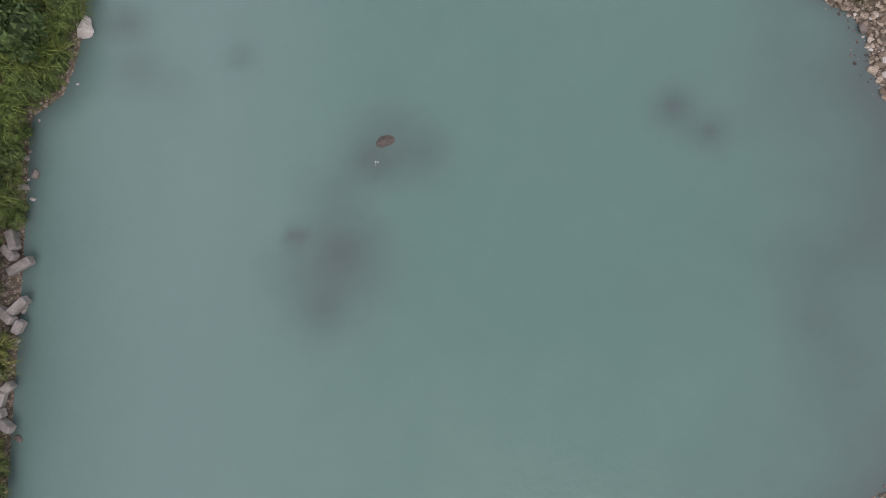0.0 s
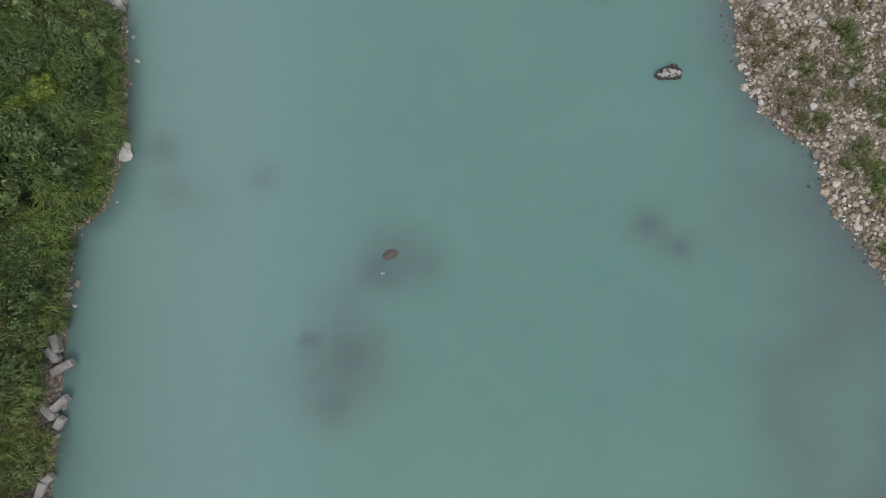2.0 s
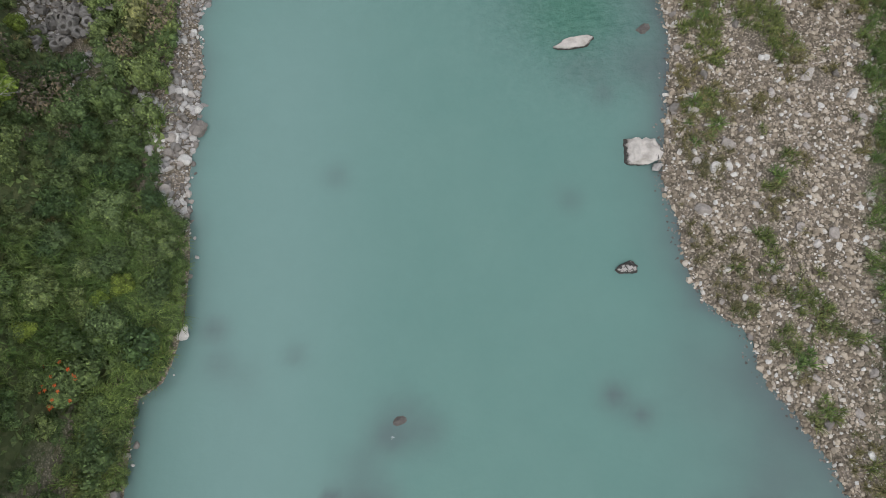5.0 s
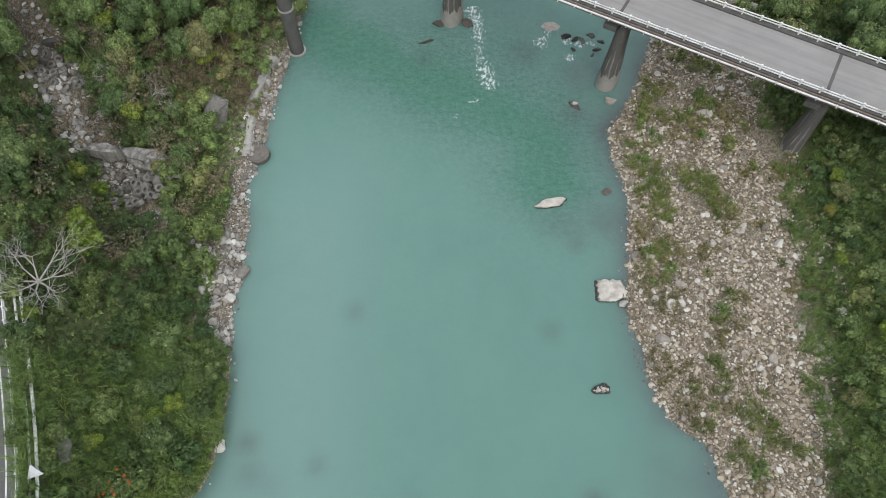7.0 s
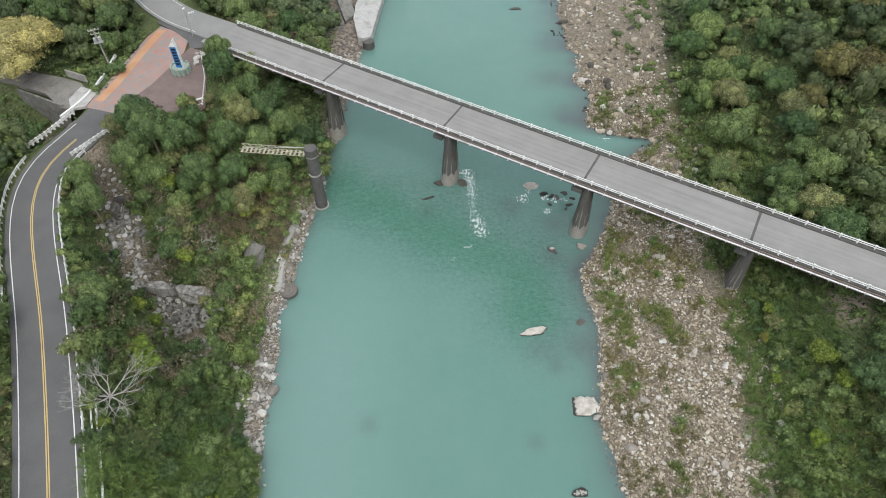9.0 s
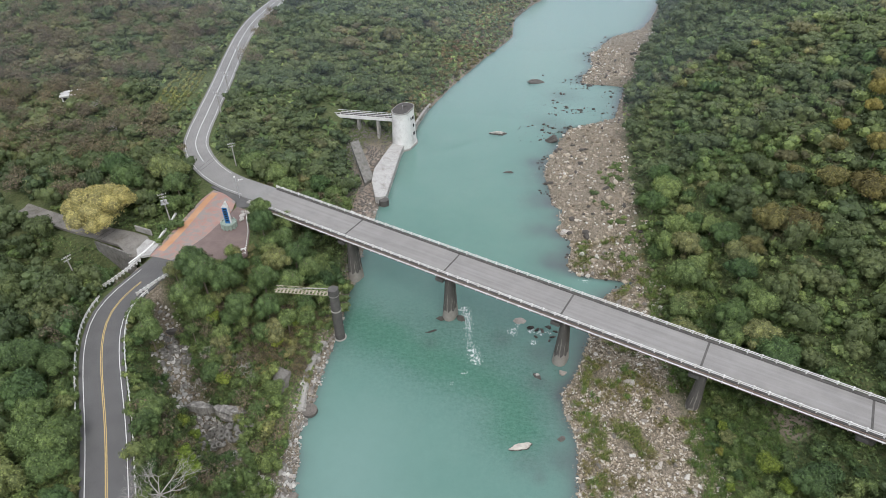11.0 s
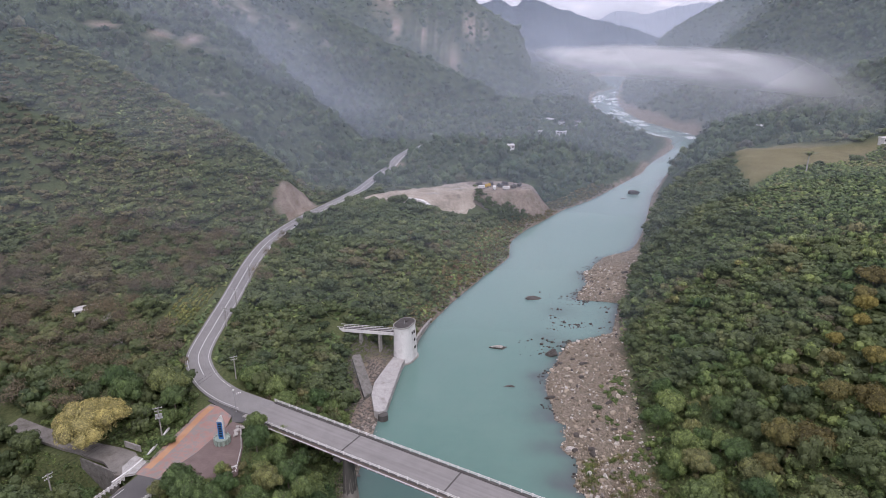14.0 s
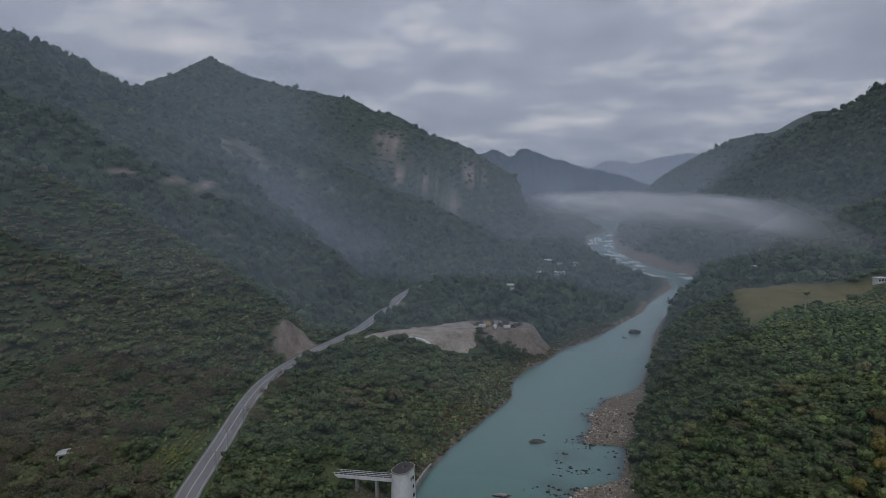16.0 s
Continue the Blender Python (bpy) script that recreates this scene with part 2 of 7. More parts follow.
def ground_material():
    """Forest soil, gravel near the river and bare cuts, chosen by the cover laid on the ground."""
    k = Nodes("ground", 0.95, 0.0, 0.15)
    soil = k.ramp(k.noise(0.25, 6), (0.3, (0.075, 0.095, 0.042)), (0.5, (0.10, 0.12, 0.052)), (0.7, (0.14, 0.14, 0.075)))
    soil = k.mix(0.75, soil, k.ramp(k.cells(1.7, "Color"), (0.15, (0.035, 0.06, 0.022)), (0.5, (0.085, 0.115, 0.045)), (0.85, (0.15, 0.165, 0.075))))
    soil = k.mix(0.4, soil, k.ramp(k.noise(0.03, 5), (0.35, (0.07, 0.095, 0.038)), (0.65, (0.115, 0.12, 0.058))))
    soil = k.mix(k.attr("wooded"), soil, k.ramp(k.noise(0.08, 7, 0.75), (0.38, (0.020, 0.038, 0.022)), (0.62, (0.075, 0.100, 0.052))))
    gravel = k.ramp(k.cells(4.6, "Color"), (0.3, (0.10, 0.085, 0.066)), (0.5, (0.265, 0.222, 0.17)), (0.72, (0.52, 0.445, 0.355)))
    # Gaps between stones are darkened in the colour, as shade would darken them.
    gravel = k.mix(k.ramp(k.cells(4.6), (0.30, (0, 0, 0)), (0.55, (0.6, 0.6, 0.6))), gravel, (0.085, 0.074, 0.058))
    gravel = k.mix(0.3, gravel, k.ramp(k.noise(0.5, 6, 0.65), (0.38, (0.125, 0.112, 0.066)), (0.6, (0.285, 0.245, 0.195))))
    bare = k.ramp(k.noise(0.12, 6, 0.65), (0.3, (0.20, 0.155, 0.12)), (0.7, (0.36, 0.31, 0.26)))
    c = k.mix(k.attr("gravel"), soil, gravel)
    c = k.mix(k.attr("bare"), c, bare)
    field = k.ramp(k.noise(0.06, 5), (0.3, (0.15, 0.138, 0.07)), (0.7, (0.21, 0.19, 0.10)))
    c = k.mix(k.attr("field"), c, field)
    k.color(c).bump(k.noise(2.6, 8, 0.75), 0.8, 0.35)
    return k.m


M_GROUND = ground_material()


def water_material():
    """Milky green river water: a silty body colour, the surface mirrors the sky."""
    k = Nodes("river_water", 0.12, 0.0, 0.5)
    k.bsdf.inputs["IOR"].default_value = 1.33
    body = k.ramp(k.noise(0.035, 3), (0.3, (0.106, 0.212, 0.180)), (0.7, (0.123, 0.228, 0.194)))
    # Pales silty water at left, and imitates haze and sky reflection upstream.
    body = k.mix(k.attr("silt_and_haze"), body, (0.160, 0.264, 0.238))
    body = k.mix(k.attr("dark_green"), body, (0.055, 0.185, 0.118))
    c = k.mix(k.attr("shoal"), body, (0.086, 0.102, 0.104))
    along = k.n("ShaderNodeMapping", Scale=(1.25, 0.7, 1.0))
    k.to(k.pos(), along.inputs[0])
    broken = k.math("ADD", k.math("MULTIPLY", k.attr("foam"), 0.5), k.noise(1.5, 8, 0.74, along.outputs[0]))
    foam = k.math("MULTIPLY", k.math("MULTIPLY", k.attr("foam"), 2.2, True), k.ramp(broken, (0.80, (0, 0, 0)), (0.90, (0.9, 0.9, 0.9))))
    c = k.mix(foam, c, (0.72, 0.76, 0.75))
    # Ripple lights and darks are painted into the colour where water is choppy.
    c = k.mix(k.math("MULTIPLY", k.attr("chop"), 0.75), c, k.ramp(k.noise(0.9, 7, 0.72), (0.36, (0.72, 0.80, 0.80)), (0.66, (1.28, 1.18, 1.2))), "MULTIPLY")
    k.color(k.mix(0.18, c, k.ramp(k.noise(0.3, 6, 0.7), (0.3, (0.86, 0.88, 0.88)), (0.7, (1.1, 1.08, 1.08))), "MULTIPLY"))
    k.to(k.ramp(foam, (0, (0.14, 0.14, 0.14)), (1, (0.8, 0.8, 0.8))), k.bsdf.inputs["Roughness"])
    chop = k.math("MULTIPLY", k.math("ADD", k.noise(1.0, 6, 0.66), k.math("MULTIPLY", k.noise(0.22, 3), 1.2)), k.math("ADD", k.attr("chop"), 0.05))
    k.bump(chop, 0.8, 0.8)
    return k.m


M_WATER = water_material()

# ---- the lie of the land ----
RNG = np.random.default_rng(7)

# shores and ways as x (and z) over y; the river runs towards +y
SHORE_L = np.array([(-400, -48), (-60, -36), (-13, -35.9), (7, -35.8), (19.8, -36), (22, -33), (28, -31.6), (37, -31.9), (46, -33.5), (64, -33.7), (72, -35.5), (80, -34), (94, -33.4), (104, -32), (145, -30), (178, -27.6), (214, -24.5), (228, -19.7), (249, -16), (262, -11), (280, -4.6), (300, 4.2), (322, 14), (342, 24.6), (355, 30), (370, 31), (387, 32.5), (417, 46), (436, 58), (473, 79.5), (506, 108), (556, 139), (628, 184), (652, 192), (705, 220), (780, 262), (814, 268), (850, 280), (874, 278), (893, 264), (950, 254), (1020, 255), (1135, 247), (1290, 257), (1400, 271), (1572, 310), (1760, 402), (2300, 430)])
SHORE_R = np.array([(-400, 10), (-60, 32), (-12, 37), (-8, 41), (0, 46), (10, 47), (17, 43.7), (24, 38.6), (30, 36.5), (33, 32), (38, 30.1), (44, 29.3), (50, 27.8), (61, 29.2), (71, 30.5), (78, 28.7), (86, 28.5), (93, 33), (105, 38), (121, 43), (127, 49), (130, 55), (132.5, 40), (135, 36.7), (138, 35.9), (143.5, 37.1), (151, 39.4), (154.3, 34.7), (157, 34.4), (162.8, 37.1), (165.6, 36), (170, 38), (173, 34.2), (181.5, 34.7), (194, 33.4), (204, 35.3), (213, 39.3), (223, 42.9), (234.5, 48), (238, 56), (241, 63), (245, 70), (259.6, 74.4), (273.5, 79), (281, 81), (284.5, 60), (292, 61.6), (309, 69.6), (327, 70.6), (332, 76.6), (342, 80.7), (354, 88), (361, 98), (366, 106), (380, 114.5), (406, 124.7), (434, 134.7), (474, 148), (505, 158), (531, 168), (588, 192), (672, 233), (779, 284), (845, 313), (865, 326), (915, 314), (960, 303), (1045, 290), (1185, 295), (1290, 308), (1490, 345), (1865, 442), (2300, 560)])
FOOT_R = np.array([(-400, 40), (-30, 52), (0, 52), (23, 51.5), (37, 53.8), (54, 57.0), (73, 58.5), (84, 57.5), (104, 59), (137, 60), (147, 60.5), (166, 63), (191, 65), (215, 69.5), (234, 71.5), (247, 73.5), (260, 76.4), (273.5, 81), (284, 85.5), (306, 92), (323, 100.5), (354, 111), (380, 117.5), (406, 127), (434, 137), (474, 150.5), (531, 170), (588, 194), (672, 235), (779, 287), (845, 320), (900, 342), (960, 345), (1045, 338), (1185, 325), (1290, 330), (1490, 352), (2300, 570)])
ROAD = np.array([(-400, -60), (-60, -53), (0, -50.5), (10, -50.4), (19, -53.0), (25.7, -55.9), (37, -61.0), (43, -63.8), (60.3, -72.1), (70, -77.5), (83, -84.3), (95, -88.4), (103, -87.3), (112, -83), (132, -78), (151, -77), (170, -87), (182, -95), (192, -99.3), (213, -102.3), (241, -105.6), (274, -110.3), (298, -113.2), (320, -114.6), (340, -113.6), (360, -110.8), (375, -107.6), (394, -102.5), (410, -97.5), (427, -91.7), (461, -81.5), (506, -76), (546, -70), (602, -66.5), (657, -56), (733, -48), (1005, 74), (1143, 104), (1277, 133), (1446, 170), (2300, 260)])
ROAD_Z = np.array([(-400, 16.6), (170, 16.6), (240, 17.5), (430, 20), (600, 22), (1000, 26), (2300, 40)])
STREAM = np.array([(-150, 122), (-114, 117.5), (-99, 117), (-90, 113), (-82, 107), (-75.8, 96.7), (-68.8, 84.5), (-62, 78), (-54.2, 70.2), (-47, 62), (-38, 58)])
# crest lines of the mountains: x, y, z
RIDGES = [
    ([(-900, 640, 330), (-600, 560, 250), (-371, 471, 163), (-292, 453, 135), (-214, 427, 98), (-165, 405, 74), (-121, 389, 46), (-100, 384, 24)], 0.62),
    ([(-1500, 600, 500), (-800, 690, 400), (-563, 739, 332), (-549, 811, 324), (-500, 899, 290), (-391, 1004, 247), (-265, 1095, 200), (-128, 1120, 138), (25, 1127, 64), (100, 1125, 30)], 0.60),
    ([(-1900, 1500, 560), (-918, 1752, 433), (-751, 1829, 523), (-649, 1868, 480), (-373, 1840, 404), (-215, 1764, 343), (37, 1677, 224), (167, 1619, 132), (250, 1570, 60)], 0.62),
    ([(520, 1400, 100), (558, 1318, 184), (584, 1252, 224), (605, 1186, 232), (604, 1074, 251), (640, 906, 290), (760, 640, 330), (900, 300, 340), (950, -200, 340)], 0.8),
    ([(600, 2320, 90), (660, 2286, 138), (750, 2259, 197), (853, 2222, 272), (967, 2176, 296), (1143, 2090, 367), (1800, 1900, 480)], 0.55),
    ([(380, 830, 75), (449, 760, 117), (500, 640, 135), (620, 560, 200)], 0.5),
]


def over(table, y, col=1):
    return np.interp(y, table[:, 0], table[:, col])


def step(a, b, v):
    u = np.clip((v - a) / (b - a), 0, 1)
    return u * u * (3 - 2 * u)


def lattice(ix, iy, seed):
    h = (ix.astype(np.int64) * 374761393 + iy.astype(np.int64) * 668265263 + seed * 974711) & 0x7FFFFFFF
    h = ((h ^ (h >> 13)) * 1274126177) & 0x7FFFFFFF
    return ((h ^ (h >> 16)) & 0xFFFF) / 65535.0


def relief(x, y, size, octaves=4, seed=1):
    """Smooth random relief between -1 and 1."""
    out, amp, total = np.zeros_like(x, float), 1.0, 0.0
    for o in range(octaves):
        u, v = x / size, y / size
        iu, iv = np.floor(u), np.floor(v)
        fu, fv = u - iu, v - iv
        fu, fv = fu * fu * (3 - 2 * fu), fv * fv * (3 - 2 * fv)
        a, b = lattice(iu, iv, seed + o), lattice(iu + 1, iv, seed + o)
        c, d = lattice(iu, iv + 1, seed + o), lattice(iu + 1, iv + 1, seed + o)
        out += amp * (2 * ((a * (1 - fu) + b * fu) * (1 - fv) + (c * (1 - fu) + d * fu) * fv) - 1)
        total, amp, size = total + amp, amp * 0.5, size * 0.5
    return out / total


def near_line(x, y, line):
    """The distance to a line of corners, and the value of its last column there."""
    best, val = np.full(x.shape, 1e9), np.zeros(x.shape)
    line = np.asarray(line, float)
    for p, q in zip(line[:-1], line[1:]):
        d = q[:2] - p[:2]
        s = np.clip(((x - p[0]) * d[0] + (y - p[1]) * d[1]) / (d @ d), 0, 1)
        far = np.hypot(x - p[0] - s * d[0], y - p[1] - s * d[1])
        closer = far < best
        best = np.where(closer, far, best)
        val = np.where(closer, p[-1] + s * (q[-1] - p[-1]), val)
    return best, val


def water_z(y):
    return 0.011 * np.clip(y - 640, 0, None)


QUARRY = np.array([(-68, 436), (-52, 452), (-31, 461), (-10, 475), (0, 481), (9, 466), (3, 453), (-8, 442), (-29, 437), (-46, 433)], float)
SPOIL = np.array([(6, 467), (12, 451), (28, 452), (42, 457), (53, 463), (55, 474), (48, 484), (30, 490), (4, 486)], float)
FIELD = np.array([(206, 461), (186, 405), (172, 352), (203, 381), (244, 381), (300, 434), (340, 452), (276, 456), (253, 471)], float)
SCRUB = np.array([(146, 305), (160, 240), (180, 222), (330, 330), (420, 470), (340, 452), (300, 434), (244, 378), (203, 378), (172, 349)], float)


def edge_gap(x, y, poly):
    """How far a place lies outside an outline; inside it is negative."""
    x, y = np.asarray(x, float), np.asarray(y, float)
    inside = np.zeros(x.shape, bool)
    for (ax, ay), (bx, by) in zip(poly, np.roll(poly, -1, 0)):
        crossing = (ay > y) != (by > y)
        inside ^= crossing & (x < ax + (y - ay) * (bx - ax) / (by - ay if by != ay else 1e-9))
    gap = near_line(x, y, np.vstack([poly, poly[:1]]))[0]
    return np.where(inside, -gap, gap)



def land(x, y):
    """The height of the ground."""
    x, y = np.broadcast_arrays(np.asarray(x, float), np.asarray(y, float))
    xl, xr, foot, rx, rz = over(SHORE_L, y), over(SHORE_R, y), over(FOOT_R, y), over(ROAD, y), over(ROAD_Z, y)
    rough = relief(x, y, 9.0, 3, 11)
    dl, dr = xl - x, x - xr
    wide = np.maximum(xl - rx, 10)
    u = dl / wide
    # left side: a low bank, then up to the road's shelf
    lo, hi = np.interp(y, (150, 240), (0.30, 0.06)), np.interp(y, (150, 240), (0.93, 0.45))
    bank = 1.6 * step(0, 4, dl) + 0.9 * rough * step(2, 12, dl)
    left = bank + (rz - 2.0) * step(0, 1, np.clip((u - lo) / (hi - lo), 0, 1))
    beyond = np.maximum(rx - 7 - x, 0)
    left = left + 0.13 * np.maximum(beyond - 45, 0)
    left = left - 9 * (1 - step(3.0, 11.0, near_line(x, y, STREAM)[0])) * step(14, 24, dl) * (beyond < 70)
    left = left * (1 - 0.72 * np.exp(-(((x - 4) / 27) ** 2 + ((y - 416) / 27) ** 2)))
    for yard_ in (QUARRY, SPOIL):
        left = np.where(edge_gap(x, y, yard_) < 6, np.minimum(left, 18.0), left)
    shelf = 1 - step(6.0, 11.0, np.abs(x - rx))
    left = left * (1 - shelf) + (rz - 0.25) * shelf
    apron = 1 - step(0.8, 1.2, np.hypot((x + 70) / 15, (y - 136) / 22))
    left = left * (1 - apron) + 16.2 * apron
    # right side: gravel bar, then the wooded slope and its terrace
    bar = np.maximum(foot - xr, 1.5)
    slope = np.interp(y, (60, 130, 230, 330, 900, 1300), (0.36, 0.55, 0.95, 1.7, 1.6, 0.7))
    up = np.maximum(x - foot, 0)
    top = np.interp(y, (-100, 100, 300, 600, 900), (55, 52, 46, 50, 40)) * (1 - 0.0 * y)
    rise = top * (1 - np.exp(-slope * up / top)) + 0.10 * np.maximum(up - 60, 0)
    right = np.minimum(2.8, 0.16 * dr + 0.25) * step(0, 1.5, dr) + 0.22 * rough * step(1, 5, dr) + rise
    z = np.where(dl > 0, left, np.where(dr > 0, right, 0))
    bed = -np.minimum(2.5, 0.25 * np.minimum(-dl, -dr) + 0.3)
    z = np.where((dl <= 0) & (dr <= 0), bed, z)
    spur = 27 * np.exp(-(((x + 130) / 24) ** 2 + ((y - 391) / 25) ** 2)) * step(6.0, 17.0, rx - x - 2.5 * relief(x, y, 7, 3, 90))
    z = np.where(dl > 0, z + spur, z)
    # mountains
    away = np.where(dl > 0, beyond, np.maximum(x - foot - 40, 0))
    for n, (line, fall) in enumerate(RIDGES):
        d, crest = near_line(x, y, line)
        tent = crest - fall * np.sqrt(d * d + 60.0) + 22 * relief(x, y, 150, 5, 30 + n) * step(20, 160, d)
        fit = step(0, 60, away)
        z = np.where((tent > z) & (away > 0), z + (tent - z) * fit, z)
    z = z + step(10, 80, away) * (5 * relief(x, y, 70, 4, 50))
    return z + water_z(y)


def mesh_of(name, verts, faces, material, smooth=False, **attributes):
    """A mesh object from arrays; attributes are values on its points."""
    me = bpy.data.meshes.new(name)
    faces = np.asarray(faces)
    me.vertices.add(len(verts))
    me.vertices.foreach_set("co", np.ascontiguousarray(verts, np.float32).ravel())
    me.loops.add(faces.size)
    me.loops.foreach_set("vertex_index", faces.astype(np.int32).ravel())
    me.polygons.add(len(faces))
    k = faces.shape[1]
    me.polygons.foreach_set("loop_start", np.arange(0, faces.size, k, dtype=np.int32))
    me.polygons.foreach_set("loop_total", np.full(len(faces), k, np.int32))
    me.update(calc_edges=True)
    me.validate()
    me.polygons.foreach_set("use_smooth", np.full(len(me.polygons), smooth))
    for key, values in attributes.items():
        me.attributes.new(key, "FLOAT", "POINT").data.foreach_set("value", np.ascontiguousarray(values, np.float32))
    me.materials.append(material)
    return new(name, me)


def grid_faces(rows, cols):
    i = (np.arange(rows - 1)[:, None] * cols + np.arange(cols - 1)[None]).ravel()
    return np.stack([i, i + 1, i + cols + 1, i + cols], 1)


def spread(inner, reach, pace, growth):
    """Coordinates that are even inside and ever wider apart outside."""
    a, b = inner
    mid = list(np.arange(a, b, pace))
    up, down, d = b, a, pace
    ups, downs = [], []
    while up < reach[1]:
        ups.append(up); d *= growth; up += d
    d = pace
    while down > reach[0]:
        d *= growth; down -= d; downs.append(down)
    return np.array(downs[::-1] + mid + ups)


gx = spread((-125, 110), (-2600, 2600), 2.0, 1.062)
gy = spread((-30, 300), (-700, 4600), 2.0, 1.042)
GX, GY = np.meshgrid(gx, gy)
GZ = land(GX, GY)
xl, xr, foot = over(SHORE_L, GY), over(SHORE_R, GY), over(FOOT_R, GY)
gravel = np.where(GX > xr - 6, 1 - step(-3, 3, GX - foot - 2.5 * relief(GX, GY, 12, 3, 5)), 0) + np.where(GX < xl + 6, 1 - step(0, 1, (xl - GX) / np.interp(GY, (20, 40, 46, 62, 72, 80, 102, 112, 640, 720, 830, 900), (0.6, 1.0, 4, 4.5, 3, 2.5, 2.5, 1.5, 1.5, 7, 14, 5))), 0)
gravel = np.maximum(gravel, (1 - step(2.0, 4.2, near_line(GX, GY, STREAM)[0] + 2.5 * step(-52, -46, GX))) * (GX < xl))
gravel = np.maximum(gravel, ((GX < xr + 6) & (GX > xl - 6)))
bare = np.zeros_like(GX)
for bx, by, br in ((-66, 560, 14), (-277, 584, 26), (-255, 607, 28), (-208, 516, 20), (-330, 562, 14), (-200, 1628, 60), (-148, 1537, 55), (-112, 1511, 40), (-330, 900, 55), (-240, 960, 40), (-60, 1500, 60), (20, 1600, 45), (128, 402, 9), (158, 470, 10), (142, 436, 8)):
    bare = np.maximum(bare, (1 - step(0.5, 1.0, np.hypot(GX - bx, GY - by) / br)) * step(-0.15, 0.3, relief(GX, GY, br * 0.5, 4, 3)))
bare = np.maximum(bare, 1 - step(2, 9, np.minimum(edge_gap(GX, GY, QUARRY), edge_gap(GX, GY, SPOIL)) + 3 * relief(GX, GY, 9, 3, 88)))
cut_face = over(ROAD, GY) - GX
bare = np.maximum(bare, step(4.5, 6.5, cut_face) * (1 - step(15, 18.5, cut_face + 2.5 * relief(GX, GY, 8, 3, 92))) * (1 - step(15, 24, np.abs(GY - 391))))
bare = np.maximum(bare, 1 - step(0.6, 1.0, np.hypot((GX - 77) / 5, (GY - 75) / 9) + 0.3 * relief(GX, GY, 5, 2, 89)))
bare = np.maximum(bare, 0.9 * (1 - step(0.6, 1.0, np.hypot((GX + 35) / 9, (GY - 186) / 42))))
field = 1 - step(-1, 3, edge_gap(GX, GY, FIELD) + 2 * relief(GX, GY, 14, 3, 87))
GZ = np.where(field > 0, GZ * (1 - field) + field * (50 + 0.02 * (GY - 418)), GZ)
wooded = np.maximum(step(380, 480, GY), np.maximum(step(220, 330, GX), 1 - step(-330, -220, GX))) * (1 - field)
ground = mesh_of("ground", np.stack([GX, GY, GZ], -1).reshape(-1, 3), grid_faces(*GX.shape), M_GROUND, True, gravel=np.clip(gravel, 0, 1).ravel(), bare=bare.ravel(), field=field.ravel(), wooded=wooded.ravel())
tagged(ground, "valley ground with gravel banks and wooded slopes", "ground", kind="structure")



def mesh_z(x, y):
    """The height of the built ground, between its grid points."""
    i, j = np.clip(np.searchsorted(gx, x) - 1, 0, len(gx) - 2), np.clip(np.searchsorted(gy, y) - 1, 0, len(gy) - 2)
    u, v = (x - gx[i]) / (gx[i + 1] - gx[i]), (y - gy[j]) / (gy[j + 1] - gy[j])
    return (GZ[j, i] * (1 - u) + GZ[j, i + 1] * u) * (1 - v) + (GZ[j + 1, i] * (1 - u) + GZ[j + 1, i + 1] * u) * v


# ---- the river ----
# Dark tint painted on the surface stands in for shallows and sunken rocks.
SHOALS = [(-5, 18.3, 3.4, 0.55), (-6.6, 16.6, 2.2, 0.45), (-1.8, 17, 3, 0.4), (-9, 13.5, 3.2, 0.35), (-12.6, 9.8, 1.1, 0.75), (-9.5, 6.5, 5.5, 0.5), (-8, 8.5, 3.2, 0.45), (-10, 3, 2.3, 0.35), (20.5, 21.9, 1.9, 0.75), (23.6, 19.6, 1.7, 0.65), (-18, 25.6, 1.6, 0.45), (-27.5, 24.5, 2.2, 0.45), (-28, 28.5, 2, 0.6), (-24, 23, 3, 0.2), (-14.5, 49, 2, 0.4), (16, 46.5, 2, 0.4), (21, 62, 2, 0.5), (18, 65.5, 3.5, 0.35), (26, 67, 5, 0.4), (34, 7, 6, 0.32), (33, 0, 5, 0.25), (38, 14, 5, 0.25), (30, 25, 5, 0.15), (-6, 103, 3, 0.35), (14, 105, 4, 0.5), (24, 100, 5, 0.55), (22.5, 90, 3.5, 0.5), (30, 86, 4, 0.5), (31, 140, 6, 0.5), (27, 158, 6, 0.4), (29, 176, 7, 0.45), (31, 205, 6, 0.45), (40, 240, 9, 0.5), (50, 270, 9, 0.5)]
wy = spread((-32, 250), (-650, 2290), 1.1, 1.025)
wu = np.linspace(0, 1, 88)
WY = np.repeat(wy[:, None], len(wu), 1)
a, b = over(SHORE_L, WY) - 5, over(SHORE_R, WY) + 5
WX = a + (b - a) * wu[None]
wl_, wr_ = over(SHORE_L, WY), over(SHORE_R, WY)
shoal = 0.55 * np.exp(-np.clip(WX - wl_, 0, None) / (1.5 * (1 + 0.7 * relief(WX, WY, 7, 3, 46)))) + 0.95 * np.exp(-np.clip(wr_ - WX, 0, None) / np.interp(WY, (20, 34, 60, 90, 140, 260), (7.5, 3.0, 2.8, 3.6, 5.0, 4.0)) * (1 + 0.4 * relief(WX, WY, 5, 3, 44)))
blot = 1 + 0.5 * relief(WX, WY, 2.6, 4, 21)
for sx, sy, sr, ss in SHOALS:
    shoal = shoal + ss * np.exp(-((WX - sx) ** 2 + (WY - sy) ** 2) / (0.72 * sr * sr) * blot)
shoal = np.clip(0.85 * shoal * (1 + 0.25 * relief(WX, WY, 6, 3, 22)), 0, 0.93)
